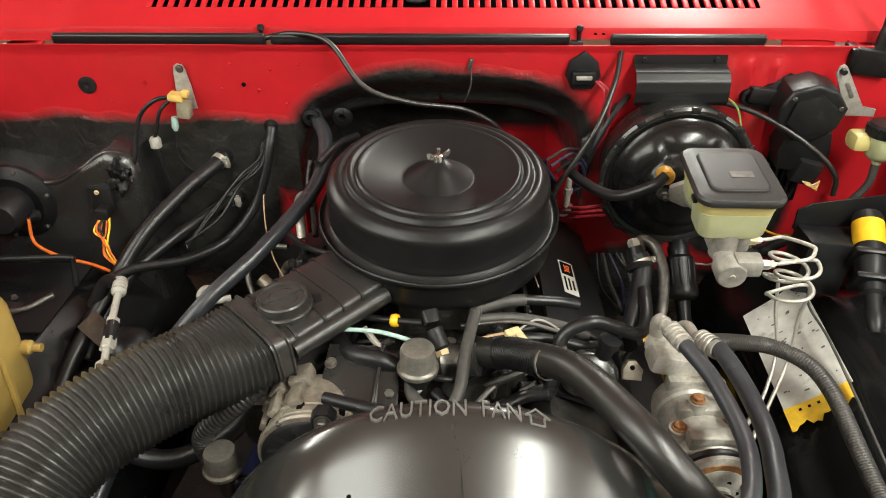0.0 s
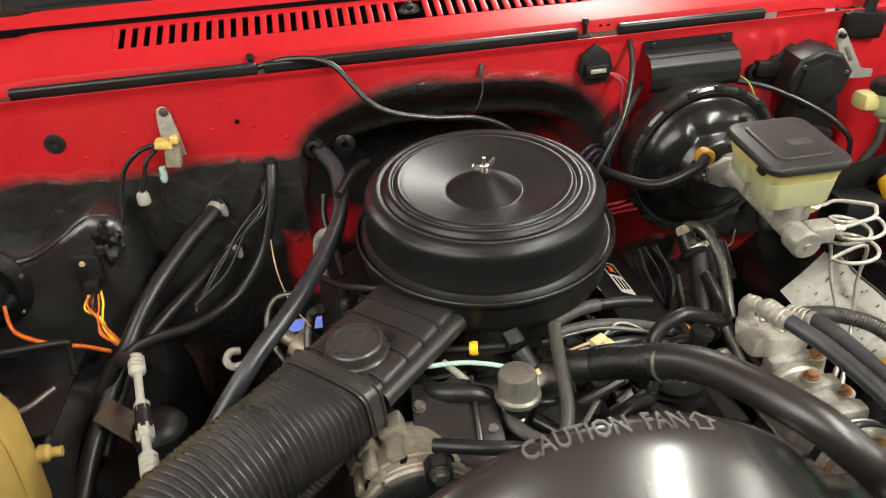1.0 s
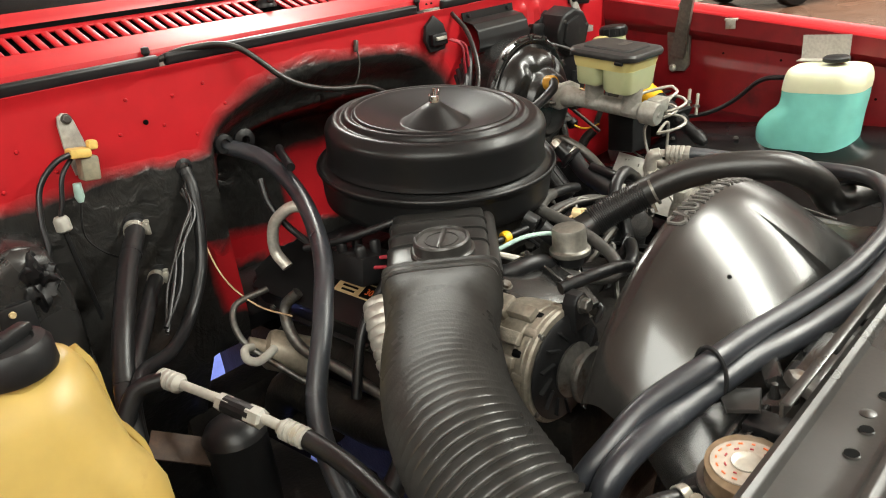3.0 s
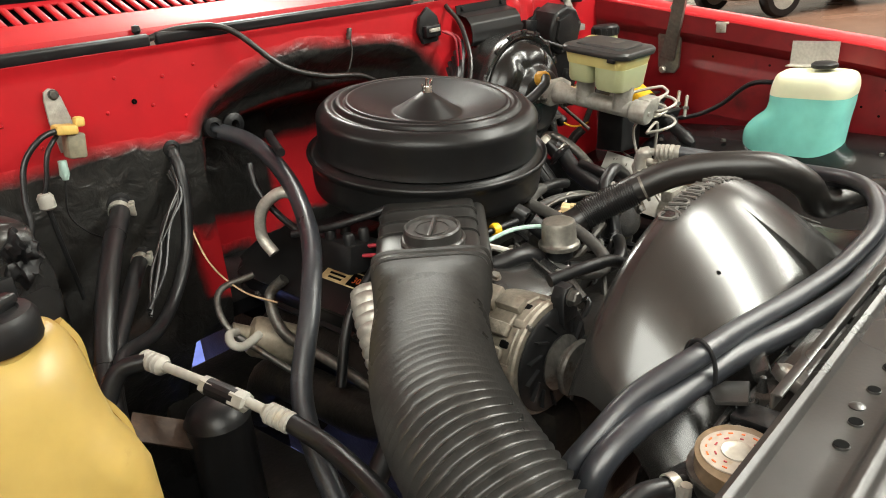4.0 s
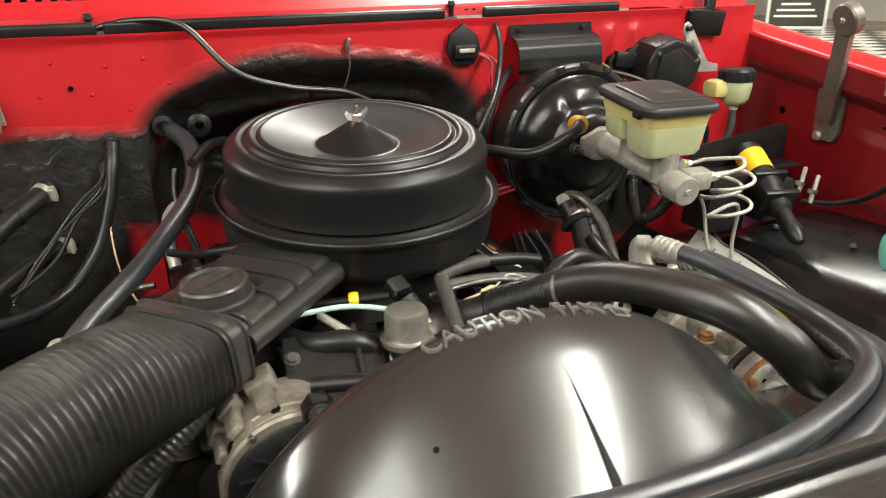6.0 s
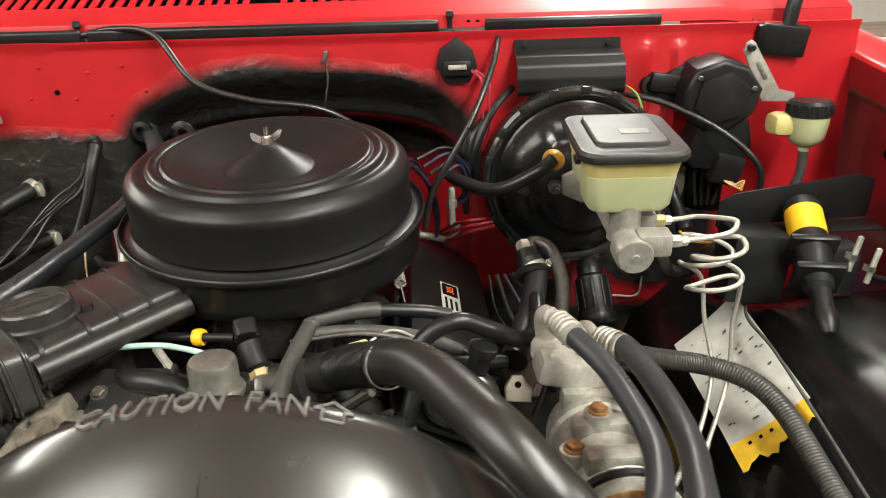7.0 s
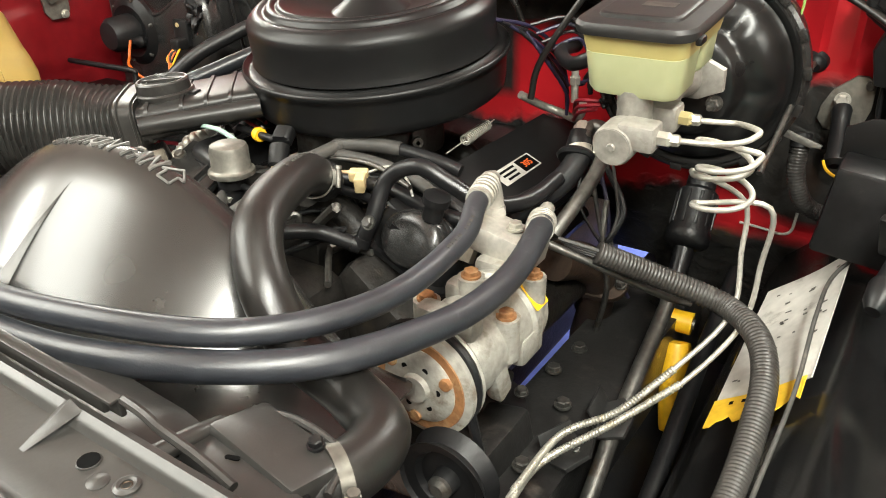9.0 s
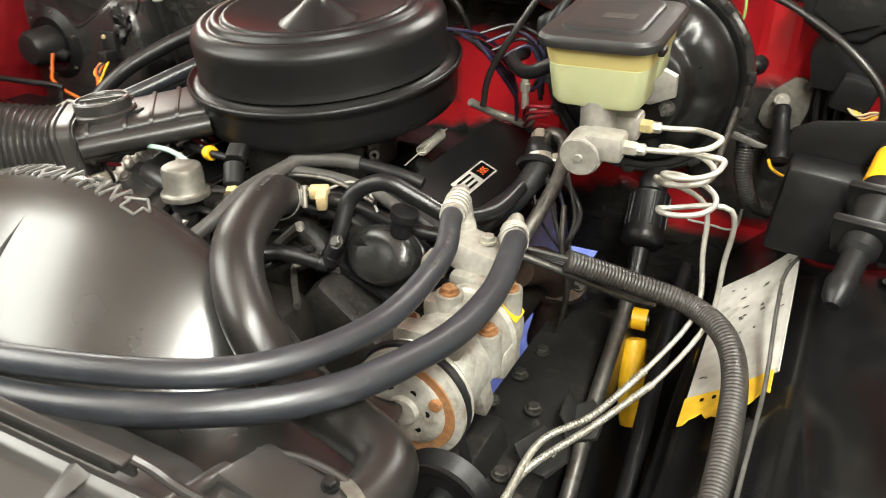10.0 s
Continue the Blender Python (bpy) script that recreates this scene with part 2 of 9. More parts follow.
def firewall_material():
    """Red body paint, with hand-brushed black sealer low down and over the arch of the recess."""
    m = mat("firewall_paint", RED_RGB, 0.3, coat=0.25, spec=0.42, var=0.1, scale=6, rvar=0.06)
    nt = m.node_tree
    N, L = nt.nodes, nt.links
    p = N["Principled BSDF"]
    geo = N.new("ShaderNodeNewGeometry")
    sep = N.new("ShaderNodeSeparateXYZ")
    L.new(geo.outputs["Position"], sep.inputs[0])
    noise_n = N.new("ShaderNodeTexNoise")
    noise_n.inputs["Scale"].default_value, noise_n.inputs["Detail"].default_value = 9, 5
    L.new(geo.outputs["Position"], noise_n.inputs["Vector"])

    def math_node(op, a, b=None, c=None):
        n = N.new("ShaderNodeMath")
        n.operation = op
        for i, v in enumerate((a, b, c)):
            if v is None:
                continue
            if isinstance(v, (int, float)):
                n.inputs[i].default_value = v
            else:
                L.new(v, n.inputs[i])
        return n.outputs[0]

    x, z = sep.outputs[0], sep.outputs[2]
    jit = math_node("MULTIPLY", math_node("SUBTRACT", noise_n.outputs["Fac"], 0.5), 0.045)
    zz = math_node("ADD", z, jit)
    # below the brushed line, for all that lies on the passenger side
    low = math_node("SUBTRACT", 1.098, zz)
    side = math_node("SUBTRACT", -0.262, x)
    low = math_node("MINIMUM", low, math_node("MULTIPLY", side, 0.8))
    # bare red again low beside the recess
    bare = math_node("SUBTRACT", math_node("ADD", z, math_node("MULTIPLY", jit, 3.0)), 0.935)
    low = math_node("MINIMUM", low, math_node("MAXIMUM", bare, math_node("SUBTRACT", -0.335, math_node("ADD", x, jit))))
    # the arch over the engine
    ex = math_node("POWER", math_node("ABSOLUTE", math_node("DIVIDE", math_node("SUBTRACT", x, 0.0), 0.318)), 2.8)
    ez = math_node("POWER", math_node("ABSOLUTE", math_node("DIVIDE", math_node("SUBTRACT", zz, 1.02), 0.178)), 2.4)
    arch = math_node("MULTIPLY", math_node("SUBTRACT", 1.0, math_node("ADD", ex, ez)), 0.075)
    # red shows again low in the recess on the driver's side
    arch = math_node("MINIMUM", arch, math_node("MAXIMUM", math_node("SUBTRACT", zz, 0.985), math_node("SUBTRACT", -0.02, x)))
    under = math_node("SUBTRACT", 0.80, math_node("ADD", z, math_node("MULTIPLY", jit, 3.0)))
    under = math_node("MAXIMUM", math_node("MINIMUM", under, math_node("SUBTRACT", 0.47, x)), math_node("SUBTRACT", 0.74, zz))
    # a brushed patch beside the booster
    px_ = math_node("POWER", math_node("DIVIDE", math_node("SUBTRACT", math_node("ADD", x, jit), 0.605), 0.115), 2.0)
    pz_ = math_node("POWER", math_node("DIVIDE", math_node("SUBTRACT", zz, 0.885), 0.115), 2.0)
    patch = math_node("MULTIPLY", math_node("SUBTRACT", 1.0, math_node("ADD", px_, pz_)), 0.06)
    both = math_node("MAXIMUM", math_node("MAXIMUM", math_node("MAXIMUM", low, arch), under), patch)
    mask = N.new("ShaderNodeMapRange")
    mask.inputs["From Min"].default_value, mask.inputs["From Max"].default_value = -0.011, 0.012
    L.new(both, mask.inputs["Value"])
    tar = N.new("ShaderNodeTexNoise")
    tar.inputs["Scale"].default_value, tar.inputs["Detail"].default_value = 60, 6
    L.new(geo.outputs["Position"], tar.inputs["Vector"])
    mix = N.new("ShaderNodeMix")
    mix.data_type = "RGBA"
    L.new(mask.outputs[0], mix.inputs["Factor"])
    old = p.inputs["Base Color"].links[0].from_socket
    L.new(old, mix.inputs[6])
    black = N.new("ShaderNodeMix")
    black.data_type = "RGBA"
    black.inputs[6].default_value, black.inputs[7].default_value = (0.005, 0.005, 0.005, 1), (0.03, 0.029, 0.027, 1)
    L.new(tar.outputs["Fac"], black.inputs["Factor"])
    L.new(black.outputs[2], mix.inputs[7])
    L.new(mix.outputs[2], p.inputs["Base Color"])
    rough = N.new("ShaderNodeMapRange")
    rough.inputs["To Min"].default_value, rough.inputs["To Max"].default_value = 0.3, 0.3
    L.new(mask.outputs[0], rough.inputs["Value"])
    L.new(rough.outputs[0], p.inputs["Roughness"])
    coat = N.new("ShaderNodeMapRange")
    coat.inputs["To Min"].default_value, coat.inputs["To Max"].default_value = 0.25, 0.35
    L.new(mask.outputs[0], coat.inputs["Value"])
    L.new(coat.outputs[0], p.inputs["Coat Weight"])
    b = N.new("ShaderNodeBump")
    tn = N.new("ShaderNodeTexNoise")
    tn.inputs["Scale"].default_value, tn.inputs["Detail"].default_value, tn.inputs["Distortion"].default_value = 26, 7, 0.5
    L.new(geo.outputs["Position"], tn.inputs["Vector"])
    L.new(math_node("MULTIPLY", tn.outputs["Fac"], mask.outputs[0]), b.inputs["Height"])
    b.inputs["Strength"].default_value, b.inputs["Distance"].default_value = 0.8, 0.011
    L.new(b.outputs["Normal"], p.inputs["Normal"])
    return m


M_FIREWALL = firewall_material()

# ---- builders ----
ORIGIN = {}


def thing(name, at, label, category, group="", kind=""):
    """An empty at a thing's base, which carries its parts."""
    ob = new(name)
    ob.empty_display_size = 0.02
    ob.location = at
    ORIGIN[ob.name] = Vector(at)
    return tagged(ob, label, category, group, kind)


def part(name, bm, material, parent=None, label="", at=None, sharp=38, flat=False):
    """Links a bmesh, given in world coordinates, as one mesh under a thing or a part (or on its own, with its origin at at)."""
    org = ORIGIN[parent.name] if parent else Vector(at or (0, 0, 0))
    bmesh.ops.translate(bm, verts=bm.verts, vec=-org)
    bmesh.ops.recalc_face_normals(bm, faces=bm.faces)
    me = bpy.data.meshes.new(name)
    bm.to_mesh(me)
    bm.free()
    me.materials.append(material)
    if not flat:
        me.polygons.foreach_set("use_smooth", [True] * len(me.polygons))
        me.set_sharp_from_angle(angle=radians(sharp))
    ob = new(name, me)
    if parent:
        ob.parent = parent
    else:
        ob.location = org
    ORIGIN[ob.name] = org
    if label:
        ob["label"] = label
    return ob


def single(name, bm, material, at, label, category, group="", kind="", sharp=38):
    return tagged(part(name, bm, material, None, "", at, sharp), label, category, group, kind)


def B():
    return bmesh.new()


def axis(at, toward):
    """A matrix at a place whose z points toward another place."""
    d = (Vector(toward) - Vector(at)).normalized()
    return Matrix.Translation(at) @ d.to_track_quat("Z", "Y").to_matrix().to_4x4()


def lathe(bm, prof, m=None, n=48, arc=None):
    """Turns a profile of (radius, height) about z."""
    m = m or Matrix()
    rings = []
    for r, h in prof:
        if r < 1e-6:
            rings.append([bm.verts.new(m @ Vector((0, 0, h)))])
        else:
            rings.append([bm.verts.new(m @ Vector((r * math.cos(2 * math.pi * k / n), r * math.sin(2 * math.pi * k / n), h))) for k in range(n)])
    for a, b in zip(rings, rings[1:]):
        for k in range(n):
            q = [a[k % len(a)], a[(k + 1) % len(a)], b[(k + 1) % len(b)], b[k % len(b)]]
            q = [v for i, v in enumerate(q) if v not in q[:i]]
            if len(q) > 2:
                bm.faces.new(q)
    return bm


def spline(pts, res=8):
    P = [Vector(p) for p in pts]
    Q = [2 * P[0] - P[1], *P, 2 * P[-1] - P[-2]]
    out = []
    for i in range(1, len(Q) - 2):
        a, b, c, d = Q[i - 1 : i + 3]
        for k in range(res):
            u = k / res
            out.append(0.5 * (2 * b + (c - a) * u + (2 * a - 5 * b + 4 * c - d) * u * u + (3 * b - a - 3 * c + d) * u**3))
    return out + [P[-1]]


def even(path, step):
    """The same path in even steps."""
    out, left = [path[0]], step
    for a, b in zip(path, path[1:]):
        d = (b - a).length
        s = left
        while s <= d:
            out.append(a.lerp(b, s / d))
            s += step
        left = s - d
    return out


def sweep(bm, path, radius, n=12, squash=1.0, up=None):
    """A skin along a path; radius is a number or one for each point. squash flattens it along its own up."""
    t0 = (path[1] - path[0]).normalized()
    ref = Vector(up) if up else (Vector((0, 0, 1)) if abs(t0.z) < 0.9 else Vector((1, 0, 0)))
    side = t0.cross(ref).normalized()
    rings = []
    for i, p in enumerate(path):
        t = (path[min(i + 1, len(path) - 1)] - path[max(i - 1, 0)]).normalized()
        side = (side - t * side.dot(t)).normalized()
        top = side.cross(t)
        r = radius[i] if isinstance(radius, list) else radius
        rings.append([bm.verts.new(p + side * (r * math.cos(2 * math.pi * k / n)) + top * (r * squash * math.sin(2 * math.pi * k / n))) for k in range(n)])
    for a, b in zip(rings, rings[1:]):
        for k in range(n):
            bm.faces.new((a[k], a[(k + 1) % n], b[(k + 1) % n], b[k]))
    bm.faces.new(rings[0][::-1])
    bm.faces.new(rings[-1])
    return bm


def tube(pts, r, n=12, res=8):
    return sweep(B(), spline(pts, res), r, n)


def ribbed(pts, r, period, depth, n=20, per=6, grow=None, crest=0):
    """A corrugated hose: rounded ridges along an evenly cut path."""
    path = even(spline(pts, 24), period / per)
    rad = []
    for i in range(len(path)):
        ph = (i % per) / per
        rad.append(r - depth * (0.0 if 0.15 < ph < 0.75 else (0.55 if ph in (0.0,) or ph > 0.8 else 0.25)))
    if crest:
        rad = [r - depth * math.sin(math.pi * (i % per) / per) ** crest for i in range(len(path))]
    if grow:
        rad = [q * grow(i / (len(path) - 1)) for i, q in enumerate(rad)]
    return sweep(B(), path, rad, n)


def box(bm, m, sx, sy, sz, bev=0.0, seg=2):
    """A box about the origin of m, with rounded edges."""
    made = bmesh.ops.create_cube(bm, size=1, matrix=m @ Matrix.Diagonal((sx, sy, sz, 1)))
    if bev:
        edges = list({e for v in made["verts"] for e in v.link_edges})
        bmesh.ops.bevel(bm, geom=edges, offset=bev, segments=seg, affect="EDGES", profile=0.5)
    return bm


def prism(bm, outline, h, m, bev=0.0, seg=2):
    """A flat outline, raised by h along m's z."""
    lo = [bm.verts.new(m @ Vector((x, y, 0))) for x, y in outline]
    hi = [bm.verts.new(m @ Vector((x, y, h))) for x, y in outline]
    n = len(outline)
    faces = [bm.faces.new(lo[::-1]), bm.faces.new(hi)] + [bm.faces.new((lo[i], lo[(i + 1) % n], hi[(i + 1) % n], hi[i])) for i in range(n)]
    if bev:
        bmesh.ops.bevel(bm, geom=list(faces[1].edges), offset=bev, segments=seg, affect="EDGES", profile=0.5)
    return bm


def rounded(sx, sy, r, n=6):
    """The outline of a rectangle with round corners."""
    out = []
    for cx, cy, a0 in ((sx / 2 - r, sy / 2 - r, 0), (-sx / 2 + r, sy / 2 - r, 90), (-sx / 2 + r, -sy / 2 + r, 180), (sx / 2 - r, -sy / 2 + r, 270)):
        out += [(cx + r * math.cos(radians(a0 + 90 * k / n)), cy + r * math.sin(radians(a0 + 90 * k / n))) for k in range(n + 1)]
    return out


def sheet(f, nu, nv, thick=0.0):
    """A skin from a function of two numbers from 0 to 1, thickened against its normals."""
    bm = B()
    g = [[bm.verts.new(f(i / nu, j / nv)) for j in range(nv + 1)] for i in range(nu + 1)]
    for i in range(nu):
        for j in range(nv):
            bm.faces.new((g[i][j], g[i + 1][j], g[i + 1][j + 1], g[i][j + 1]))
    if thick:
        h = [[None] * (nv + 1) for _ in range(nu + 1)]
        for i in range(nu + 1):
            for j in range(nv + 1):
                du = g[min(i + 1, nu)][j].co - g[max(i - 1, 0)][j].co
                dv = g[i][min(j + 1, nv)].co - g[i][max(j - 1, 0)].co
                h[i][j] = g[i][j].co + du.cross(dv).normalized() * thick
        h = [[bm.verts.new(q) for q in row] for row in h]
        for i in range(nu):
            for j in range(nv):
                bm.faces.new((h[i][j + 1], h[i + 1][j + 1], h[i + 1][j], h[i][j]))
        rim = [(i, 0) for i in range(nu)] + [(nu, j) for j in range(nv)] + [(i, nv) for i in range(nu, 0, -1)] + [(0, j) for j in range(nv, 0, -1)]
        for (a, b), (c, d) in zip(rim, rim[1:] + rim[:1]):
            bm.faces.new((g[a][b], h[a][b], h[c][d], g[c][d]))
    return bm


def loft(bm, sections, caps=True):
    """Joins closed rings of equal length."""
    rings = [[bm.verts.new(p) for p in s] for s in sections]
    n = len(rings[0])
    for a, b in zip(rings, rings[1:]):
        for k in range(n):
            bm.faces.new((a[k], a[(k + 1) % n], b[(k + 1) % n], b[k]))
    if caps:
        bm.faces.new(rings[0][::-1])
        bm.faces.new(rings[-1])
    return bm


def hexbolt(bm, m, r, h):
    """A hexagon head on a washer face."""
    lathe(bm, [(0, -0.001), (r * 1.25, -0.001), (r * 1.25, h * 0.2), (0, h * 0.2)], m, 20)
    lathe(bm, [(r, h * 0.2), (r, h * 0.85), (r * 0.82, h), (0, h)], m, 6)
    return bm


def bolt(parent, at, toward, r=0.007, h=0.006, material=None, name="bolt"):
    return part(name, hexbolt(B(), axis(at, toward), r, h), material or M_ZINC, parent, sharp=25)


def clamp(parent, at, toward, r, w=0.011, material=None):
    """A worm-drive band with its screw housing."""
    m = axis(at, toward)
    bm = lathe(B(), [(r, -w / 2), (r + 0.0015, -w / 2), (r + 0.0015, w / 2), (r, w / 2)], m, 28)
    box(bm, m @ pose(r + 0.004, 0, 0), 0.009, 0.02, w * 1.1, 0.002)
    lathe(bm, [(0, -0.013), (0.0045, -0.013), (0.0045, -0.009), (0.0032, -0.009), (0.0032, 0.012), (0, 0.012)], m @ pose(r + 0.0055, 0, 0, 90, 0, 0), 10)
    return part("clamp", bm, material or M_ZINC, parent, "worm-drive hose clamp")


def writing(text, size, depth, m, bend=None):
    """Raised letters as a bmesh, in world coordinates."""
    data = bpy.data.curves.new("letters", "FONT")
    data.body, data.size, data.extrude, data.align_x, data.resolution_u = text, size, depth, "CENTER", 2
    ob = bpy.data.objects.new("letters", data)
    me = bpy.data.meshes.new_from_object(ob)
    bm = B()
    bm.from_mesh(me)
    bpy.data.objects.remove(ob)
    bpy.data.curves.remove(data)
    bpy.data.meshes.remove(me)
    for v in bm.verts:
        v.co = bend(v.co) if bend else m @ v.co
    return bm


def smooth(a, b, x):
    u = min(1, max(0, (x - a) / (b - a)))
    return u * u * (3 - 2 * u)

# ---- the hall ----
HX0, HX1, HY0, HY1 = -9.0, 17.0, -8.0, 18.0
hx, hy, hw, hd = (HX0 + HX1) / 2, (HY0 + HY1) / 2, HX1 - HX0, HY1 - HY0
bm = B()
box(bm, pose(hx, hy, -0.05), hw, hd, 0.1)
single("floor", bm, M_FLOOR, (hx, hy, 0), "brown-red polished hall floor", "floor", kind="structure")
bm = B()
box(bm, pose(hx, hy, CEILING + 0.06), hw, hd, 0.12)
single("ceiling", bm, M_CEIL, (hx, hy, CEILING), "plain white ceiling", "ceiling", kind="structure")
for nm, cx, cy, sx, sy in (("wall_north", hx, HY1 + 0.1, hw, 0.2), ("wall_south", hx, HY0 - 0.1, hw, 0.2), ("wall_east", HX1 + 0.1, hy, 0.2, hd), ("wall_west", HX0 - 0.1, hy, 0.2, hd)):
    bm = B()
    box(bm, pose(cx, cy, CEILING / 2), sx, sy, CEILING)
    single(nm, bm, M_WALL, (cx, cy, 0), "plain light hall wall", "wall", kind="structure")
for lx, ly, k, wide in LAMPS:
    fx = thing("ceiling_light", (lx, ly, CEILING - 0.3), "long white ceiling light with a diffuser", "ceiling light", "lights on the ceiling")
    bm = B()
    box(bm, pose(lx, ly, CEILING - 0.265), 0.2, 2.5, 0.03, 0.008)
    part("housing", bm, M_WALL, fx)
    bm = B()
    box(bm, pose(lx, ly, CEILING - 0.295), wide, 2.5, 0.025, 0.008)
    part("diffuser", bm, M_LIGHT, fx)
    for q in (-0.9, 0.9):
        part("rod", lathe(B(), [(0, 0), (0.008, 0), (0.008, 0.26), (0, 0.26)], pose(lx, ly + q, CEILING - 0.26), 8), M_WALL, fx)

# far floor laid with chequered tiles
tf = thing("tiled_floor", (11.0, 10.5, 0.0), "chequered floor of white and black tiles far across the hall", "tiled floor", kind="structure")
tile_me = None
for i in range(16):
    for j in range(18):
        ob = None
        key = (i + j) % 2
        if tile_me is None:
            tile_me = {}
        if key not in tile_me:
            ob = part("tile", box(B(), pose(0, 0, 0.004), 0.446, 0.446, 0.012, 0.003, 1), (M_TILE_W, M_TILE_B)[key], None, at=(0, 0, 0))
            tile_me[key] = ob.data
        else:
            ob = new("tile", tile_me[key])
        ob.parent = tf
        ob.location = Vector((7.4 + 0.45 * i, 6.6 + 0.45 * j, 0.0)) - ORIGIN[tf.name]

# framed board and a parked car across the hall
sg = thing("display_board", (11.95, 11.85, 0.0), "grey-framed display board with white print", "display board")
sm = Matrix.Translation((11.95, 11.85, 0.0)) @ pose(0, 0, 0, 0, 0, -46)
part("panel", box(B(), sm @ pose(0, 0, 1.15), 1.0, 0.04, 1.9, 0.008), M_RUBBER_GREY, sg)
for q in (-0.53, 0.53):
    part("frame_post", box(B(), sm @ pose(q, 0, 1.1), 0.06, 0.06, 2.1, 0.008), M_WALL, sg)
for q in (0.17, 2.12):
    part("frame_bar", box(B(), sm @ pose(0, 0, q), 1.12, 0.06, 0.06, 0.008), M_WALL, sg)
random.seed(8)
for k in range(14):
    part("print_bar", box(B(), sm @ pose(random.uniform(-0.04, 0.04), -0.023, 0.4 + 0.115 * k), random.uniform(0.45, 0.8), 0.003, 0.045), M_WALL, sg)
pc = thing("parked_car", (11.6, 4.6, 0.0), "grey parked car with dark tyres across the hall", "car")
pm = Matrix.Translation((12.3, 4.4, 0.0)) @ pose(0, 0, 0, 0, 0, 60)


def car_ring(y, hw_, z0, z1):
    return [pm @ Vector((x, y, z + (z0 + z1) / 2)) for x, z in rounded(2 * hw_, z1 - z0, 0.12)]


part("body", loft(B(), [car_ring(-2.2, 0.7, 0.35, 0.7), car_ring(-2.0, 0.84, 0.28, 0.86), car_ring(-0.9, 0.88, 0.25, 0.95), car_ring(1.2, 0.88, 0.25, 0.98), car_ring(2.0, 0.84, 0.28, 0.92), car_ring(2.25, 0.7, 0.4, 0.7)]), M_ALU_CLEAN, pc)
part("cabin", loft(B(), [car_ring(-0.9, 0.8, 0.9, 0.98), car_ring(-0.2, 0.72, 0.9, 1.4), car_ring(0.9, 0.72, 0.9, 1.42), car_ring(1.6, 0.8, 0.9, 1.0)]), M_GLASS, pc)
for q in (-1.35, 1.35):
    for s in (-1, 1):
        wm_ = pm @ pose(s * 0.8, q, 0.31, 0, 90, 0)
        wh = part("wheel", lathe(B(), [(0.2, -0.1), (0.29, -0.1), (0.31, -0.07), (0.31, 0.07), (0.29, 0.1), (0.2, 0.1)], wm_, 32), M_RUBBER, pc, "black tyre")
        part("rim", lathe(B(), [(0, -0.06), (0.2, -0.09), (0.2, 0.09), (0, 0.06)], wm_, 24), M_ALU_CLEAN, wh)

# blue mat under the engine
bm = B()
prism(bm, rounded(1.3, 2.2, 0.05), 0.006, pose(0.0, 2.1, 0.0))
single("floor_mat", bm, M_BLUE, (0, 0.95, 0), "bright blue mat on the floor under the truck", "mat")

# ---- body of the truck ----
ARCH_X, ARCH_TOP = 0.275, 1.175


def firewall_y(x, z):
    """The firewall stands upright, with a deep recess over the transmission."""
    side = smooth(ARCH_X + 0.016, ARCH_X - 0.034, abs(x + 0.004))
    top = ARCH_TOP - 0.055 * (abs(x) / ARCH_X) ** 3
    deep = 0.055 * smooth(top + 0.012, top - 0.06, z) + 0.18 * smooth(top - 0.06, top - 0.13, z)
    y = 1.378 + side * deep
    # pressed beads
    y -= 0.012 * math.exp(-((x - 0.575) / 0.008) ** 2) * smooth(1.0, 1.03, z) * smooth(1.225, 1.2, z)
    y -= 0.012 * math.exp(-((x - 0.63) / 0.008) ** 2) * smooth(1.0, 1.03, z) * smooth(1.225, 1.2, z)
    # the lower firewall rolls toward the cab
    y += 0.10 * smooth(0.8, 0.5, z)
    return y


bm = sheet(lambda u, v: Vector((x := -0.93 + 1.86 * u, firewall_y(x, z := (z0 := 0.42 + (0.31 if x < 0 else 0.22) * smooth(0.41, 0.37, abs(x))) + (1.24 - z0) * v) - 0.005 * smooth(1.228, 1.236, z), z)), 190, 100, -0.003)
single("firewall", bm, M_FIREWALL, (0, 1.378, 0.42), "red-painted firewall with brushed black sealer below", "firewall", kind="structure")

single("seam_bead", tube([(0.517, 1.374, 0.764), (0.535, 1.374, 0.763), (0.559, 1.374, 0.761), (0.58, 1.374, 0.759), (0.593, 1.374, 0.768), (0.596, 1.374, 0.798)], 0.0022, 8), M_WHITE, (0.517, 1.374, 0.764), "pale sealer bead along the foot of the firewall", "sealer bead")

